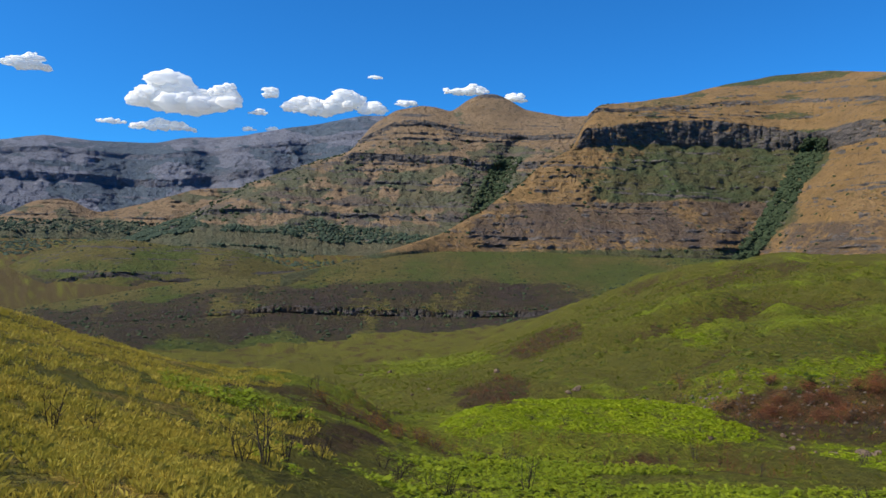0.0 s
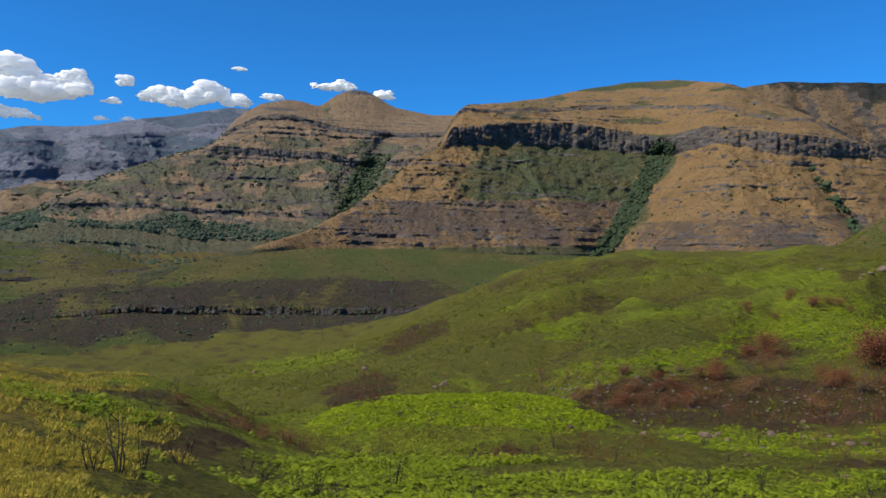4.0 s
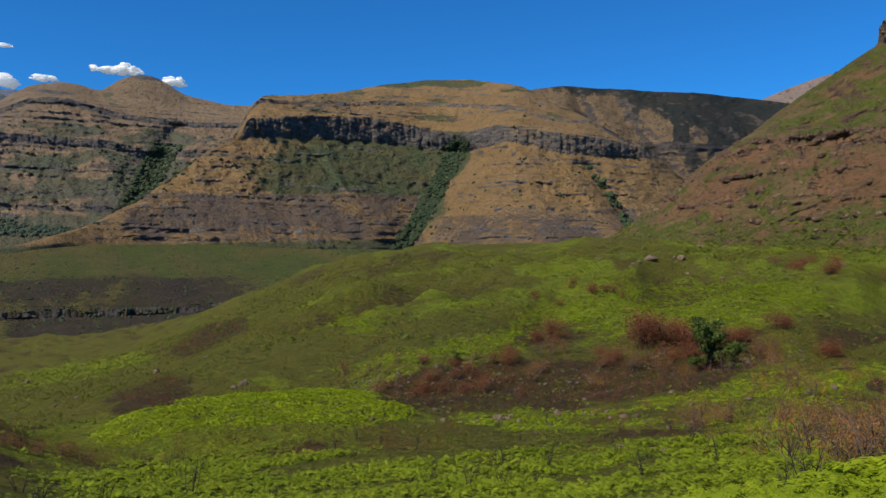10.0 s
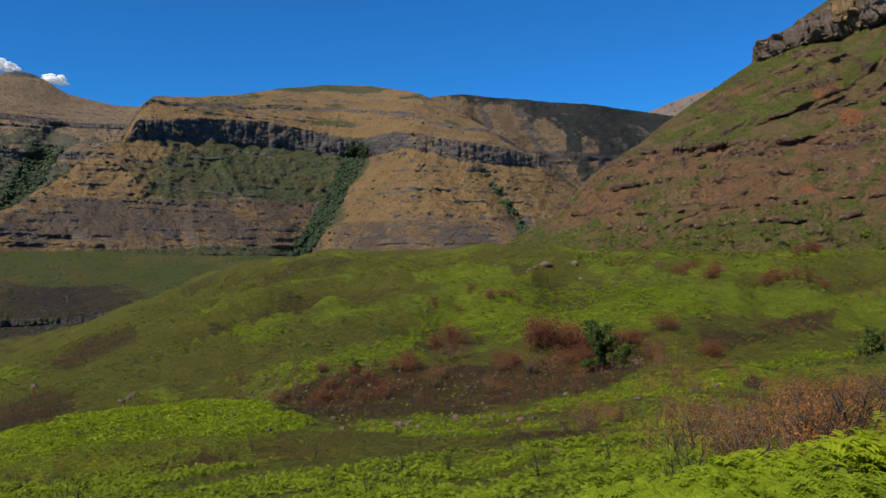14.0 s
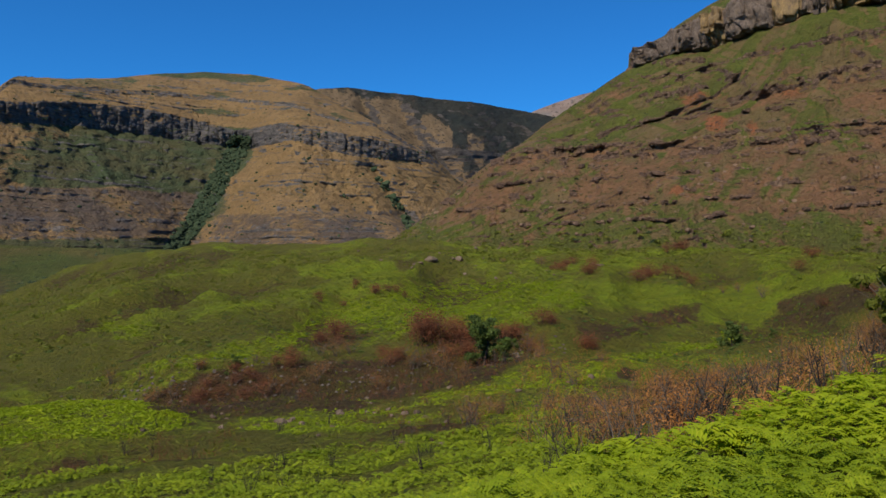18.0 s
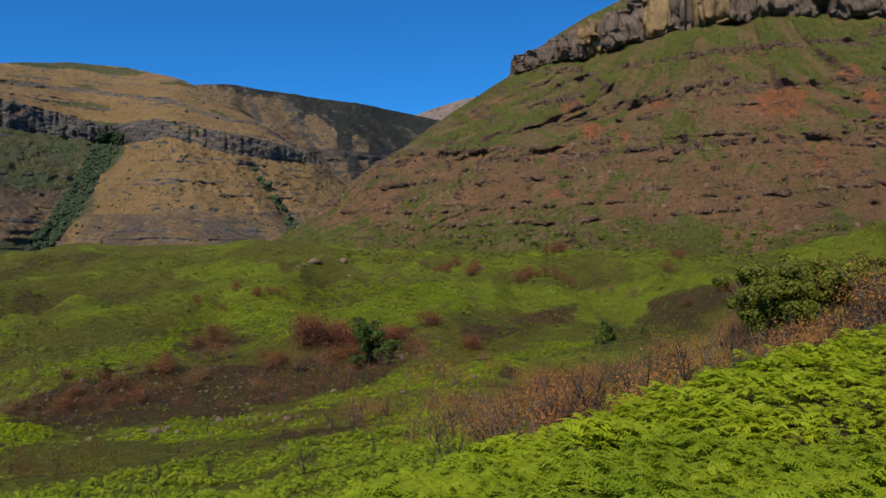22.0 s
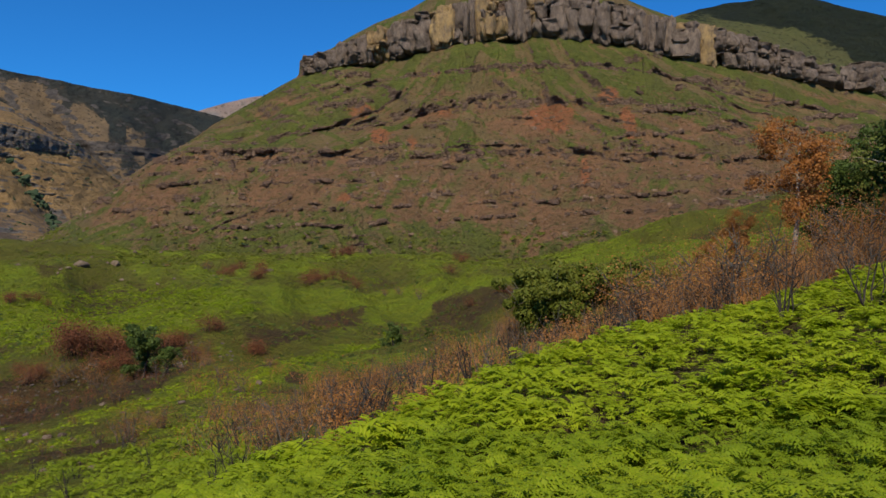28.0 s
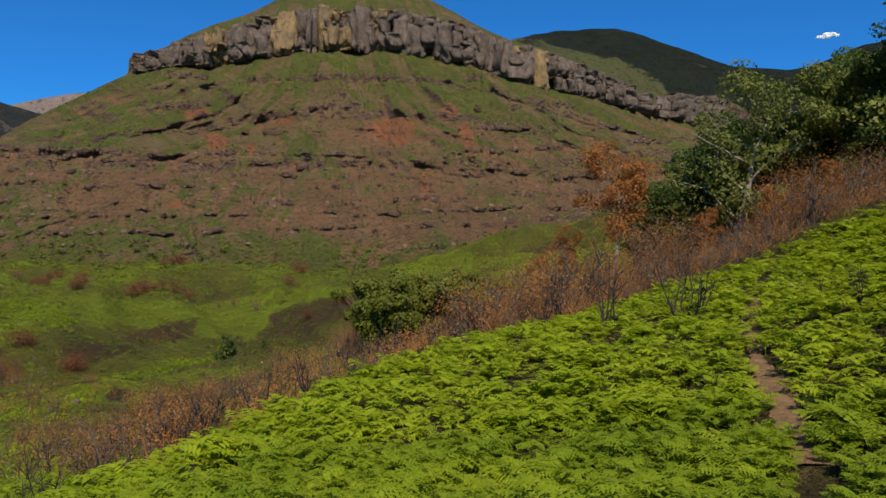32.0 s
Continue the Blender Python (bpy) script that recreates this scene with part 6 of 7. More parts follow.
for k in range(14):
    spots_rust.append((g.uniform(-9, 1.5), g.uniform(60, 68), g.uniform(0.5, 0.8)))
for k in range(60):
    spots_bare.append((g.uniform(-12, 54), g.uniform(38, 80), g.uniform(0.5, 0.9)))
for k in range(60):
    q = g.uniform(48, 106)
    spots_bare.append((q, np.interp(q, RIM_A, RIM_R) * 1.08 + g.uniform(1, 26), g.uniform(0.8, 1.5)))
for q, rr, s in ((-12.9, 30, 1.3), (-14.5, 29, 0.9), (-11.5, 33, 1.0), (-9, 38, 0.9), (0.6, 40, 1.05), (6.4, 46, 1.25), (-27, 24, 0.8), (-24.5, 26, 0.6), (89.2, 38, 2.1), (94.6, 40, 2.0), (95.3, 39, 1.8), (103, 36, 0.9), (106, 33, 0.9), (96.5, 22, 0.5)):
    spots_bare.append((q, rr, s))
far_rust = [bush_master("burnt_shrub", "dense red-brown scorched shrub in the valley meadow", "shrub", "burnt shrubs", 80 + k, 2.2, 5, mat_char, mat_russet, 1500, 0.055, 0.22, 3, 0.8) for k in range(3)]
spots_far = []
for q, e, n, wide, size in ((32.9, -6.2, 7, 1.0, 1.4), (39.4, -6.3, 6, 0.5, 1.9), (41.3, -6.4, 7, 0.6, 2.0), (42.4, -7.4, 4, 0.5, 1.4), (23.0, -10.0, 10, 1.5, 0.9), (31.8, -3.5, 4, 0.5, 1.2), (37.0, -3.0, 5, 0.7, 1.2), (35.1, -2.5, 4, 0.7, 1.0),
                            (49.8, -0.9, 5, 0.7, 1.5), (48.3, -5.0, 3, 0.3, 1.3), (55.4, -1.6, 16, 1.4, 1.7), (50.2, -0.7, 4, 0.5, 1.5), (58.2, 0.4, 9, 0.9, 1.9), (52.3, -1.2, 4, 0.4, 1.5), (52.1, -6.8, 4, 0.6, 1.2), (46.5, -6.6, 5, 0.8, 1.2), (66, -0.3, 5, 1.0, 1.6), (69.4, -2.4, 7, 1.2, 1.4), (36.4, -7.6, 5, 0.8, 1.0), (29, -7.8, 5, 1.2, 0.9), (26, -9.0, 5, 1.0, 0.9)):
    base = seen_ground(q, e)
    for k in range((3 * n + 3) // 4):
        spots_far.append((q + g.normal(0, wide), base + g.normal(0, 2 + 4 * (base > 200)), size * g.uniform(0.6, 1.25)))
for masters, spots in ((rust, spots_rust), (bare, spots_bare), (far_rust, spots_far)):
    for i, (q, rr, s) in enumerate(spots):
        m = masters[i % len(masters)]
        if i < len(masters):
            stand(m, q, rr, g.uniform(0, 360), s)
        else:
            stand_copy(m, q, rr, g.uniform(0, 360), s)

# the thinner brush between them
def twiggy(seed, leafy):
    t = np.random.RandomState(seed)
    pieces, tips = [], []
    for k in range(5):
        pts, rad = bough((t.normal(0, 0.15), t.normal(0, 0.15), -0.05), (t.normal(0, 0.4), t.normal(0, 0.4), 1), t.uniform(0.6, 1.1), 0.009, t, 3, 0.2, 0.03)
        pieces.append(tube(pts, rad, 3))
        tips += list(pts[1:])
    if leafy:
        pieces.append(leaves_at(tips, leafy, 0.2, 0.03, t))
    return joined(pieces)


q = 110 - 64 * rng.uniform(0, 1, 1700) ** 1.7
rr = np.interp(q, RIM_A, RIM_R) * 1.1 + 1 + np.clip(57 - q, 0, 14) * 2.5 + rng.uniform(0, 70, 1700) * np.where(q < 80, 1, 0.4)
stuff("brush", strewn([twiggy(s, 58) for s in range(5)], on_ground(q[:1150], rr[:1150]), rng.uniform(0.9, 2.4, 1150)), mat_rust, "scorched brown brush beyond the fern slope", "brush")
stuff("brush", strewn([twiggy(s + 30, 0) for s in range(6)], on_ground(q[1150:], rr[1150:]), rng.uniform(1.6, 3.4, 550)), mat_bark, "bare grey stems of burnt brush", "brush")
q, rr = np.r_[rng.uniform(11, 50, 420), rng.uniform(34, 57, 260), rng.uniform(-9, 26, 380)], np.r_[np.full(420, 0.0), rng.uniform(52, 92, 260), rng.uniform(60, 74, 380)]
rr[:420] = np.interp(q[:420], [5, 20, 30, 42, 50], [113, 112, 109, 117, 125]) + rng.normal(0, 5, 420)
stuff("brush", strewn([twiggy(s + 9, 16) for s in range(5)], on_ground(q, rr), rng.uniform(0.5, 1.3, len(q))), mat_russet, "burnt brown brush on the bank and the hollow", "brush")

a, r = patch(60000, -12, 66, 60, 330)
x, y = np.sin(np.radians(a)) * r, np.cos(np.radians(a)) * r
ok = within(a, height_angle(x, y, r), BURNS) > rng.uniform(0.3, 0.9, len(a))
a, r = a[ok][:1500], r[ok][:1500]
stuff("brush", strewn([twiggy(s + 19, 26) for s in range(6)], on_ground(a[:750], r[:750]), rng.uniform(0.6, 1.9, len(a[:750]))), mat_russet, "dark red-brown scorched brush on the burnt patches", "brush")
stuff("brush", strewn([twiggy(s + 49, 8) for s in range(6)], on_ground(a[750:], r[750:]), rng.uniform(0.7, 2.0, len(a[750:]))), mat_char, "charred leafless brush on the burnt patches", "brush")

# ---- trees and green bushes ----
tree_a = tree_master("tree", "small dark green tree among burnt shrubs on the bank", "valley trees", 3, 6.0, 3.2, mat_char, mat_dark_leaf, 6000, 0.14, 0.1, 8)
stand(tree_a, 43.9, 114, 20, 1.35)
stand_copy(tree_a, 45.6, 113, 140, 0.7)
tree_b = tree_master("tree", "round dark green bush-like tree beside the fern slope", "valley trees", 8, 4.4, 2.3, mat_char, mat_dark_leaf, 1500, 0.2, 0.05, 8)
stand(tree_b, 61.6, seen_ground(61.6, -6.3), 0)
stand_copy(tree_b, 64.3, seen_ground(64.3, -5.6), 90, 0.5)
stand_copy(tree_b, 25.7, 112, 60, 0.45)
big = bush_master("green_bush", "large broad-leaved green bush beyond the fern slope", "bush", "green bushes", 5, 4.6, 12, mat_bark, mat_leaf, 15000, 0.12, 0.12, 4, 0.9, 80)
stand(big, 73.0, 70, 0, 1.55)
stand_copy(big, 77.8, 80, 120, 1.4)
stand_copy(big, 75.2, 76, 220, 1.5)
stand_copy(big, 79.8, 84, 300, 1.2)
lime = bush_master("lime_bush", "yellow-green young bush among burnt shrubs", "bush", "green bushes", 15, 4.2, 7, mat_pale, mat_lime, 600, 0.16, 0.14)
stand(lime, 83.6, 72, 0)
rust_tree = tree_master("scorched_tree", "scorched tree with rust-red dead leaves and a pale trunk", "forest edge", 21, 13.0, 3.9, mat_pale, mat_orange, 12000, 0.085, 0.35, 9, thick=0.018, puffs=110)
stand(rust_tree, 89.8, 82, 0, 1.4)
stand_copy(rust_tree, 86.6, 86, 130, 0.7)
stand_copy(rust_tree, 84.6, 84, 250, 0.55)
stand_copy(rust_tree, 96.4, 80, 200, 0.5)
stand_copy(rust_tree, 100.6, 76, 20, 0.4)
stand_copy(rust_tree, 104.5, 76, 80, 0.4)
pale = tree_master("pale_tree", "spreading grey-limbed tree with a thin olive crown", "forest edge", 33, 17.0, 8.4, mat_pale, mat_olive, 7000, 0.2, 0.2, 12, thick=0.026, puffs=60)
stand(pale, 98.2, 84, 40, 1.12)
forest = [tree_master("forest_tree", "tall dark green forest tree on the hillside", "forest edge", 70 + k, 17.0, 6.0, mat_bark, (mat_dark_leaf, mat_dark_leaf, mat_olive)[k], 13000, 0.2, 0.15, 11, puffs=90) for k in range(3)]
SPOTS = [(91.8, 98), (93.4, 100), (95.0, 98), (101.6, 92), (92.6, 108), (94.2, 118), (100.5, 106), (103.2, 88), (105.4, 84), (107.8, 84), (110.5, 86), (102.2, 104), (106.5, 98), (109, 102), (98.6, 112), (96.3, 116), (112.5, 94), (104.4, 116), (100.8, 96), (97.2, 104), (114, 80), (99.4, 100), (95.9, 106), (103.0, 96), (93.8, 92), (96.4, 94)]
TREETOPS = [(91, 2.5), (92.6, 5.5), (94.6, 7.4), (96, 9.0), (97.7, 10.5), (100, 11.0), (102.8, 12.2), (105.5, 13.8), (107, 15.2), (114, 18)]


def tree_scale(q, rr, part):
    """The size of a 17 m tree whose top reaches the wood's roofline, or a part of its height."""
    x, y, z = on_ground([q], np.array([rr]))[0]
    return float(np.clip((rise(rr, np.interp(q, *zip(*TREETOPS))) - z) * part / 13.2, 0.3, 1.9))


SPOTS = [(q, rr, tree_scale(q, rr, (1.0, 0.82, 0.92, 0.74)[i % 4])) for i, (q, rr) in enumerate(SPOTS)]
for i, (q, rr, s) in enumerate(SPOTS):
    if i < 3:
        stand(forest[i], q, rr, 47 * i, s)
    else:
        stand_copy(forest[i % 3], q, rr, 67 * i, s)

# ---- scrub and woods on the mountains ----
def dotted(P, keep, n, size, variants, label, name="scrub", material=mat_scrub, uneven=0.45):
    i, j = np.nonzero(keep)
    k = rng.randint(len(i), size=n)
    pos = P[i[k], j[k]]
    pos = pos + rng.normal(0, 1, pos.shape) * size * (0.6, 0.6, 0.1)
    s = size * np.minimum(np.exp(rng.normal(0, uneven, n)), 2.3)
    return stuff(name, strewn(variants, pos, s, lean=0.2), material, label, "shrubs")


small = [lump(ICO1, 0.5, s, 0.75) for s in range(8)]
round_ = [lump(ICO2, 0.6, s + 20, 0.85) for s in range(6)]
pa, ma, na, ba, ha = (np.degrees(np.arctan2(q[..., 0], q[..., 1])) for q in (PEAK, MAIN, NEAR, BAND, HILL))
nn = fbm(PEAK[..., 0] / 130, PEAK[..., 1] / 130, PEAK[..., 2] / 60, 3)
nn_peak = nn
dotted(PEAK, (PEAK_EL < 9.3) & (PEAK_EL > 1.5) & (nn > -0.1), 900, 4.5, small, "dark shrubs dotted over the tan slopes")
dotted(PEAK, (PEAK_EL < 8.0) & (PEAK_EL > 3.5) & (np.abs(pa - 4.4 - 0.5 * (PEAK_EL - 7)) < 1.0), 1000, 5.5, small, "dark woods in the mountain's gully")
spur_a = np.interp(MAIN_EL, GULLY_EL, GULLY_AZ)
dotted(MAIN, (np.abs(ma - spur_a + 0.2) < 0.75) & (MAIN_EL < 8.7) & (MAIN_EL > 0.4), 1500, 4.2, round_, "dark green woods filling the ravine")
dotted(MAIN, (np.abs(ma - np.interp(MAIN_EL, [1, 3, 5, 7], [39.2, 37.8, 36.6, 35.2])) < 0.35) & (MAIN_EL < 6.6), 110, 6, round_, "green trees in a side ravine")
nn = fbm(MAIN[..., 0] / 90, MAIN[..., 1] / 90, MAIN[..., 2] / 50, 3)
dotted(MAIN, (MAIN_EL > 0.8) & (MAIN_EL < 11.8) & (ma > 0) & (nn > 0.05), 700, 2.6, small, "dark shrubs dotted over the mountain's slopes")
nn = fbm(NEAR[..., 0] / 50, NEAR[..., 1] / 50, NEAR[..., 2] / 25, 3)
dotted(NEAR, (NEAR_EL > 0.8) & (NEAR_EL < 13) & (nn > -0.05), 900, 1.3, [clump(20, s + 70, 0.9) for s in range(5)], "small dark shrubs on the rocky mountainside")
dotted(NEAR, (NEAR_EL > 0.3) & (NEAR_EL < 2.2), 900, 1.7, [clump(26, s + 60, 0.9) for s in range(5)], "green scrub along the foot of the mountain", material=mat_leaf)
dotted(BAND, (BAND_EL < 0.9) & (BAND_EL > -6.5), 2600, 1.1, small, "dark shrubs dotted over the brown hill")
dotted(HILL, (HILL_EL < 1.4) & (HILL_EL > -4), 900, 1.8, small, "dark shrubs dotted over the valley hill")
dotted(FOOT, (FOOT_EL < 2.7) & (FOOT_EL > 0.8), 4600, 4.2, small, "blue-green woods at the foothills' base", "woods", mat_wood)
dotted(PEAK, (PEAK_EL < 2.5 + 0.9 * nn_peak) & (PEAK_EL > 0.8) & (pa < 1), 7500, 3.9, small, "blue-green woods below the peak mountain", "woods", mat_wood)
a, r = patch(4200, -42, 3, 1850, 3200)
ok = fbm(a / 5, r / 300, 2.0, 3) > -0.2
stuff("woods", strewn(small, on_ground(a[ok], r[ok], 1), rng.uniform(4, 8, ok.sum())), mat_wood, "dark green woods on the far valley floor", "woods")

a, r = patch(900, 0, 78, 130, 345)
ok = fbm(np.sin(np.radians(a)) * r / 40, np.cos(np.radians(a)) * r / 40, 1.6, 3) > -0.05
stuff("scrub", strewn([clump(22, s + 40, 0.9) for s in range(5)], on_ground(a[ok], r[ok], 0.1), rng.uniform(0.8, 2.2, ok.sum())), mat_leaf, "low olive scrub scattered over the meadows", "shrubs")
a, r = patch(8000, 4, 78, 100, 330)
sw = swell(np.sin(np.radians(a)) * r, np.cos(np.radians(a)) * r)
ok = (sw + 0.5 * fbm(a / 2, r / 14, 3.0, 2) < 0.02) & (within(a, height_angle(np.sin(np.radians(a)) * r, np.cos(np.radians(a)) * r, r), LAWNS) < 0.3)
stuff("scrub", strewn([clump(18, s + 80, 0.8) for s in range(5)], on_ground(a[ok], r[ok], 0.1), rng.uniform(0.35, 1.25, ok.sum())), mat_dark_leaf, "dark low scrub in the hollows of the meadow", "shrubs")
a, r = patch(700, 42, 76, 285, 365)
stuff("scrub", strewn([clump(22, s + 50, 0.9) for s in range(5)], on_ground(a, r, 0.1), rng.uniform(1.2, 3.0, len(a))), mat_leaf, "grey-green scrub at the mountain's foot", "shrubs")

# ---- boulders ----
def boulder(seed, flat):
    v, f = ICO3
    g = np.random.RandomState(seed)
    v = v * (1 + 0.25 * fbm(v[:, 0] * 1.2 + seed, v[:, 1] * 1.2, v[:, 2] * 1.2, 3))[:, None]
    for k in range(9):
        d = g.normal(size=3)
        d /= np.linalg.norm(d)
        h = v @ d
        v = v - np.outer(np.maximum(h - g.uniform(0.55, 0.8), 0), d) * 0.9
    v[:, 2] *= flat
    return v, f


stones = []
for k in range(5):
    ob = link_mesh("boulder", *boulder(k, (0.6, 0.75, 0.5, 0.85, 0.65)[k]), mat_rock)
    stones.append(tagged(ob, "pale grey sandstone boulder lying in the grass", "boulder", "boulders"))
ROCKS = [
    (40.0, -0.3, 0.025), (42.07, -0.3, 0.019), (39.19, -0.53, 0.0104), (52.59, -0.79, 0.0119), (29.00, -12.11, 0.0193),
    (33.26, -11.58, 0.0178), (31.62, -13.10, 0.0104), (37.84, -13.71, 0.0133), (37.00, -11.81, 0.0104), (40.79, -13.88, 0.0163),
    (39.52, -11.94, 0.0148), (50.49, -12.07, 0.0193), (25.09, -11.57, 0.0089), (4.15, -8.02, 0.0148), (10.07, -9.15, 0.0193),
    (7.50, -7.11, 0.0104), (-2.17, -9.75, 0.0089), (28.93, -12.02, 0.0252), (27.29, -12.22, 0.0119), (29.65, -11.96, 0.0193),
    (33.17, -11.44, 0.0163), (38.89, -11.58, 0.0163), (37.81, -13.63, 0.0133), (39.94, -13.56, 0.0133), (41.16, -12.28, 0.0119),
    (27.04, -12.17, 0.0104), (25.31, -10.79, 0.0089), (9.45, -9.36, 0.0148), (41.62, -0.19, 0.0074), (47.67, 0.82, 0.0089),
    (52.34, -0.71, 0.0104), (49.15, -1.38, 0.0059), (46.10, 2.35, 0.0074), (43.34, 0.57, 0.0089), (45.04, 0.57, 0.0074),
    (36.22, -0.31, 0.0104), (34.54, 0.40, 0.0059), (52.46, -0.73, 0.0119), (82.80, -12.95, 0.0007), (-3.87, -8.11, 0.0104),
    (-0.90, -9.33, 0.0089), (-5.97, -8.31, 0.0089),
]
for i, (q, e, w) in enumerate(ROCKS):
    d = seen_ground(q, e)
    s = w * d * 0.4
    ob = stones[i] if i < 5 else copy_thing(stones[i % 5], pose(0, 0, 0))
    x, y, z = on_ground([q], np.array([d]))[0]
    ob.matrix_basis = pose(x, y, z + 0.15 * s, 0, 0, 71 * i) @ Matrix.Diagonal((s, s * 0.85, s, 1))
g = np.random.RandomState(9)
for i in range(90):
    q, rr = (g.uniform(18, 54), g.uniform(70, 99)) if i < 60 else (g.uniform(38, 56), g.uniform(230, 330))
    s = 0.1 + 0.45 * g.uniform() ** 2.2 if i < 60 else g.uniform(0.25, 1.0)
    x, y, z = on_ground([q], np.array([rr]))[0]
    ob = copy_thing(stones[i % 5], pose(0, 0, 0))
    ob.matrix_basis = pose(x, y, z + 0.1 * s, 0, 0, 53 * i) @ Matrix.Diagonal((s, s * 0.8, s, 1))

dotted(NEAR, (NEAR_EL > 0.8) & (NEAR_EL < 10) & (nn > -0.2), 350, 0.7, [lump(ICO2, 0.5, s, 0.7) for s in (4, 5, 6)], "loose rocks on the mountainside", name="scree", material=mat_crag)
ledge_row = NEAR_STONE > 0.3
dotted(NEAR, ledge_row & (NEAR_EL < 14.6), 2400, 0.5, [(np.sign(v) * np.abs(v) ** 0.55, f) for v, f in (lump(ICO2, 0.5, s, 0.6) for s in range(30, 36))], "broken brown rock outcrops along the ledges", name="outcrop", material=mat_crag)
rows_near = near_rows(np.broadcast_to(np.arange(30, 104, 0.085), NEAR_EL.shape), NEAR_EL)
for size, n, seed in ((0.5, 6500, 50), (0.95, 700, 90)):
    dotted(NEAR, rows_near > 0.5, n, size, [(np.sign(v) * np.abs(v) ** 0.45 * (1.4, 1.4, 0.75), f) for v, f in (lump(ICO1 if size < 0.8 else ICO2, 0.5, q, 0.8) for q in range(seed, seed + 8))], "dark broken rock ledges in rows across the slope", name="outcrop", material=mat_ledge, uneven=0.55)
crag_n = fbm(NEAR[..., 0] / 22, NEAR[..., 1] / 22, NEAR[..., 2] / 3.5, 3)
dotted(NEAR, (crag_n > 0.28) & (NEAR_EL > 2) & (NEAR_EL < 12.5) & (NEAR_STONE < 0.9) & ((na > 56) | (NEAR_EL < 8.4)), 900, 0.7, [(np.sign(v) * np.abs(v) ** 0.55, f) for v, f in (lump(ICO1, 0.5, s, 0.55) for s in range(40, 46))], "low rock outcrops in broken rows on the slope", name="outcrop", material=mat_crag)
q = rng.uniform(14, 50, 420)
rr = np.interp(q, [5, 20, 30, 42, 50], [112, 111, 108, 115, 123]) + rng.normal(0, 3.5, 420)
stuff("rubble", strewn([lump(ICO2, 0.5, s, 0.7) for s in (14, 15, 16)], on_ground(q, rr), rng.uniform(0.06, 0.3, 420)), mat_bark, "brown stones on the burnt bank", "rocks")

# blocks of the tall cliff on the near mountain
def cliff_block(seed):
    """A weathered sandstone block: rounded faces cut by joints, bedding grooves, hollows and an overhanging foot."""
    v, f = ICO4
    g = np.random.RandomState(seed + 50)
    w = np.sign(v) * np.abs(v) ** 0.34
    for k in range(9):
        d = g.normal(size=3) * (1, 1, 0.6)
        d /= np.linalg.norm(d)
        h = w @ d
        w = w - np.outer(np.maximum(h - g.uniform(0.75, 1.15), 0), d)
    n = fbm(v[:, 0] * 1.9 + seed * 3, v[:, 1] * 1.9, v[:, 2] * 1.6, 4, 0.6)
    pit = -0.2 * smooth(0.25, 0.6, fbm(w[:, 0] * 1.3, w[:, 1] * 1.3 + seed, w[:, 2] * 1.8, 2))
    joint = -0.08 * smooth(0.12, 0.02, np.abs(perlin(w[:, 0] * 1.9 + 0.4 * w[:, 2], seed + 4.5, w[:, 2] * 0.5)))
    bed = 0.05 * np.sign(perlin(w[:, 0] * 0.5, seed, w[:, 2] * 3.6)) - 0.2 * smooth(-0.5, -0.95, w[:, 2]) * (hash01(seed, 5) > 0.4)
    return w * (1 + 0.17 * n)[:, None] + w * (1, 1, 0.15) * (joint + bed + pit)[:, None], f


block_shapes = []
for k in range(8):
    for m in (mat_block, mat_ochre):
        ob = link_mesh("rock_block", *cliff_block(k + 1), m)
        block_shapes.append(ob.data)
        bpy.data.objects.remove(ob)
cliff = [c for c in near_root.children if c.name.startswith("cliff_band")][0]
g = np.random.RandomState(14)
naz = np.arange(30, 104, 0.085)
q = 54.95
while q < 97:
    wide_deg = g.uniform(0.4, 1.25)
    mid = q + wide_deg / 2
    far = 712 * float(np.interp(mid, naz, fall_near))
    lo_e, hi_e = float(np.interp(mid, naz, ol_near)), float(np.interp(mid, naz, tp_near))
    tiers = g.choice([1, 2, 3, 3, 4])
    cuts = np.r_[0, np.sort(g.uniform(0.25, 0.9, tiers - 1)), 1]
    for k in range(tiers):
        e0, e1 = lo_e - 0.12 + (hi_e - lo_e) * cuts[k], lo_e + (hi_e - lo_e) * cuts[k + 1]
        if e1 - e0 < 0.12 or g.uniform() < 0.05:
            continue
        back = g.uniform(0, 6) + 3 * k + (12 if 60.1 < mid < 61.6 and k == 0 else 0)
        d = far + back
        yellow = any(abs(mid - c) < w for c, w in ((60.4, 0.6), (65.2, 1.1), (68.8, 1.2), (73.0, 1.6), (83.4, 1.1))) and g.uniform() < 0.6
        ob = new("rock_block", block_shapes[2 * g.randint(8) + int(yellow)])
        ob.parent = cliff
        c = polar(mid, d, rise(d, (e0 + e1) / 2))
        ob.matrix_basis = Matrix.Translation(c) @ pose(0, 0, 0, g.normal(0, 2), g.normal(0, 2), -mid + g.normal(0, 14)) @ Matrix.Diagonal((np.radians(wide_deg) * d * 0.66, g.uniform(9, 14), np.radians(e1 - e0) * d * 0.68, 1))
    q += wide_deg * g.uniform(0.7, 0.95)

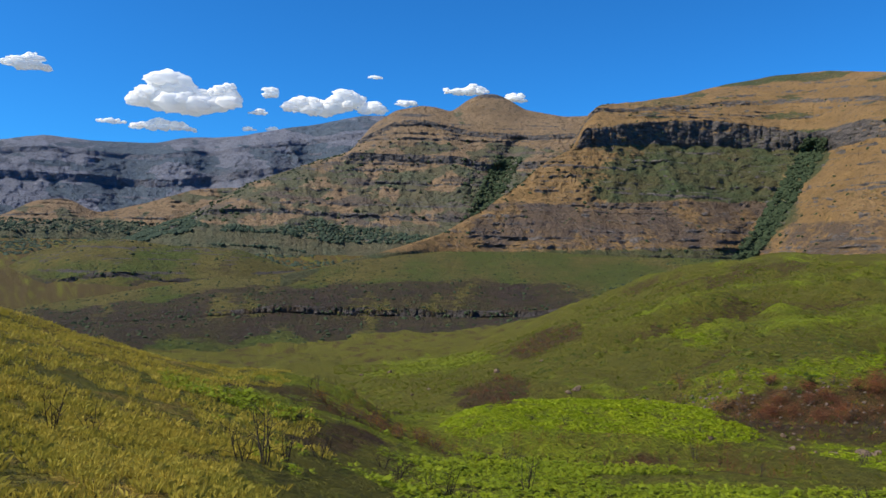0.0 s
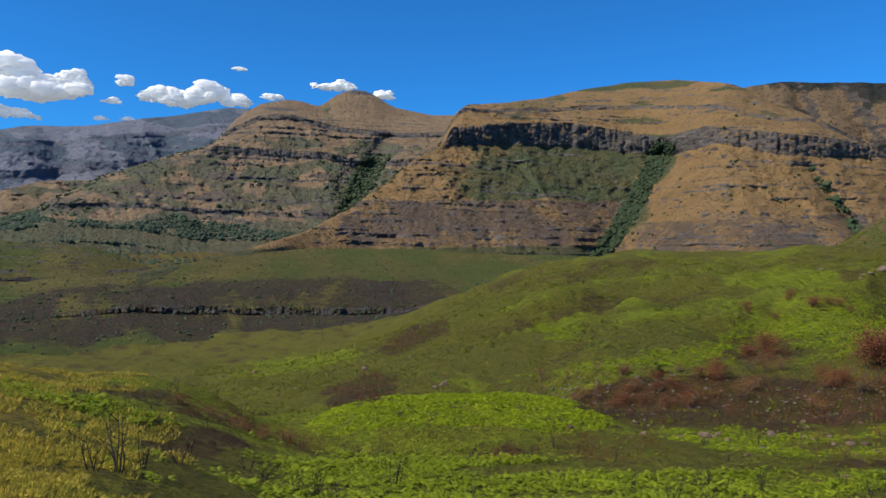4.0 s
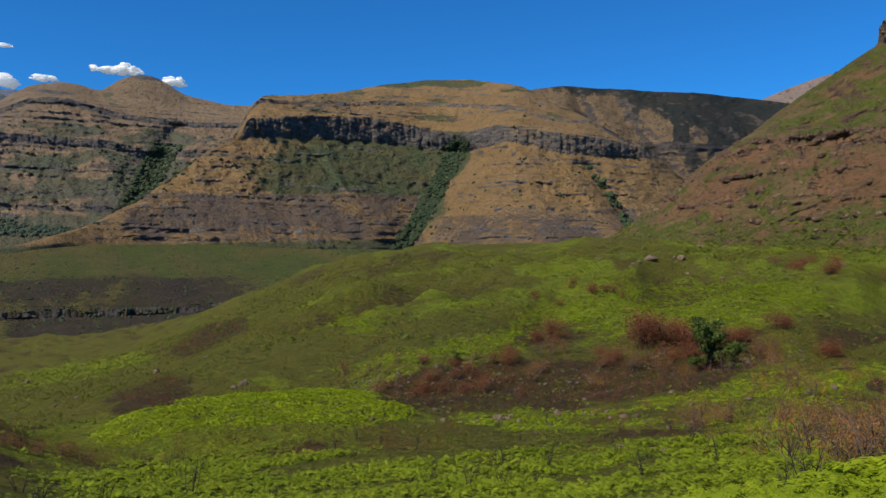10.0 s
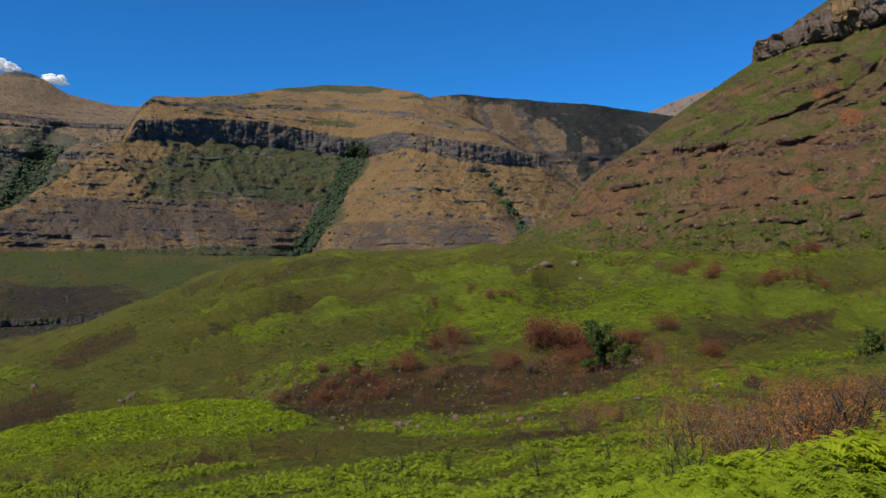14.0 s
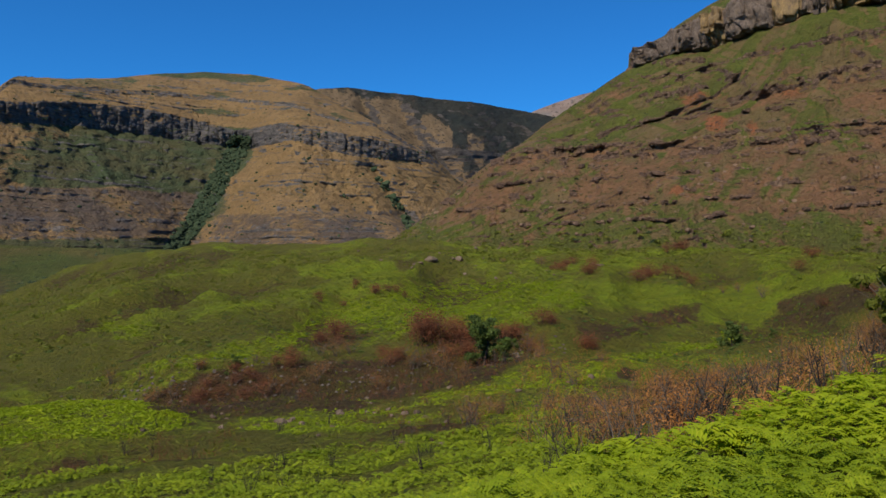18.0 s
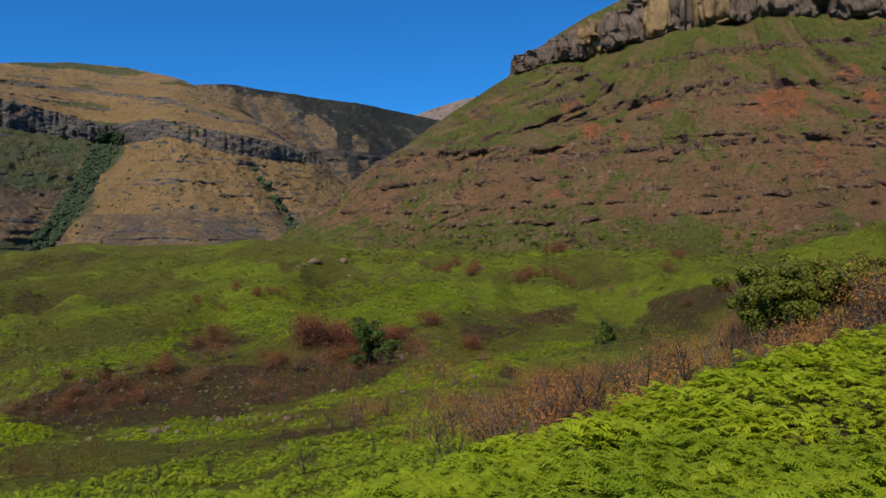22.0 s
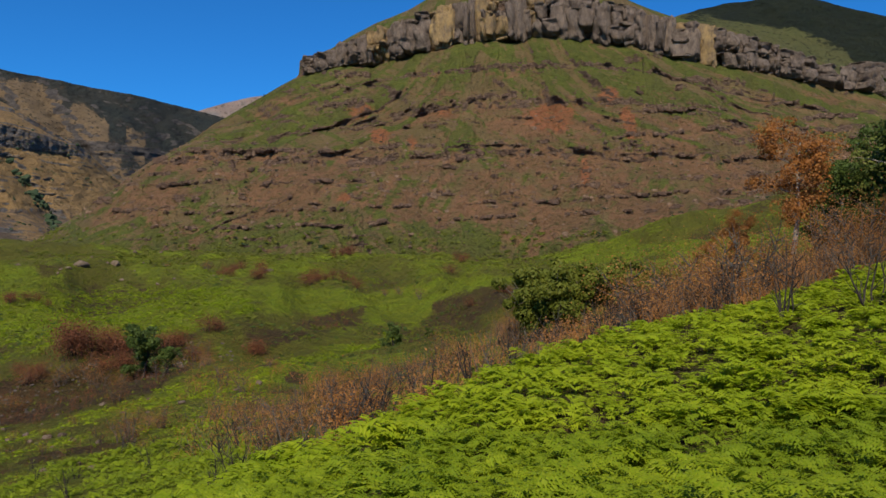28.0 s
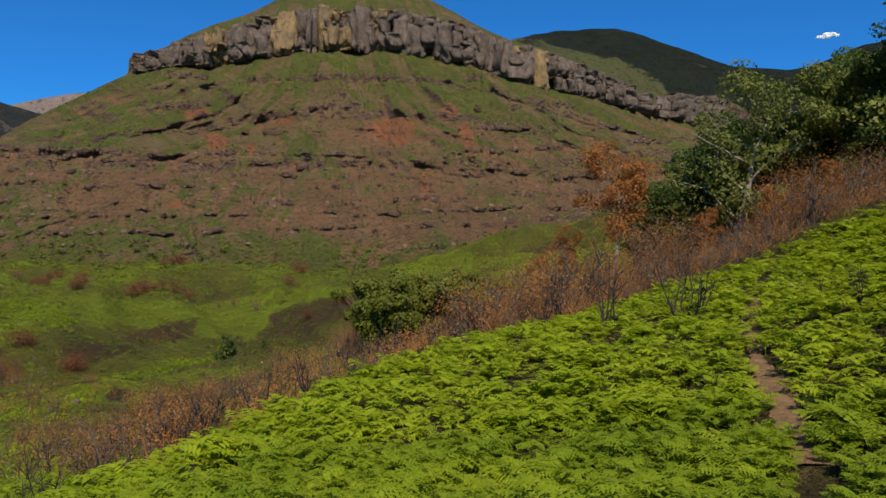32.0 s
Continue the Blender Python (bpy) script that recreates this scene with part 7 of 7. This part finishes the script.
# ---- clouds ----
def cloud(q, e, wide, tall, seed, d=4600):
    """A cumulus of many overlapping puffs with a flatter base, wide and tall in degrees."""
    g = np.random.RandomState(seed)
    w, h = np.radians(wide) * d / 2, np.radians(tall) * d / 2
    n = int(26 + 12 * wide)
    pieces = []
    for k in range(n):
        u = g.uniform(-1, 1)
        top = (1 - abs(u) ** 2.2) * (0.45 + 0.95 * perlin(u * 1.9 + seed * 3.3, 0.5, 0.5))
        t = g.uniform(-0.4, max(top, -0.25))
        size = h * g.uniform(0.10, 0.42) * (1.1 - 0.6 * abs(u))
        v, f = lump(ICO3, 0.35, seed * 31 + k, 0.8)
        v = v * (1 + 0.3 * np.abs(fbm(v[:, 0] * 3 + k, v[:, 1] * 3, v[:, 2] * 3, 3)))[:, None]
        pieces.append((v * size * (g.uniform(1.2, 2.0), 1, 1) + (u * w * 0.9, g.normal(0, 0.2) * h, t * h), f))
    v, f = joined(pieces)
    c = polar(q, d, rise(d, e))
    ca, sa_ = np.cos(np.radians(q)), np.sin(np.radians(q))
    v = np.stack([v[:, 0] * ca + v[:, 1] * sa_, -v[:, 0] * sa_ + v[:, 1] * ca, v[:, 2]], -1) + c
    ob = link_mesh("cloud", v, f, mat_cloud)
    return tagged(ob, "small white fair-weather cloud in the blue sky", "cloud", "clouds")


CLOUDS = [
    (-28.9, 12.76, 2.98, 1.53), (-18.8, 11.65, 7.87, 3.62), (-20.3, 9.43, 4.89, 1.11), (-23.7, 9.55, 2.13, 0.60),
    (-8.2, 11.58, 8.09, 2.38), (-12.9, 12.21, 1.06, 1.19), (-13.8, 10.84, 1.53, 0.68), (-2.9, 11.91, 1.79, 0.77),
    (-5.2, 13.71, 1.28, 0.47), (1.6, 12.90, 3.66, 1.19), (5.3, 12.24, 2.04, 0.94), (-14.4, 9.59, 1.02, 0.51),
    (-12.6, 9.69, 1.28, 0.47), (-16.1, 12.24, 1.70, 1.70), (-21.4, 11.62, 2.13, 1.28), (104.1, 15.94, 1.53, 0.60),
]
for i, (q, e, w, t) in enumerate(CLOUDS):
    cloud(q, e, w, t, i + 1)
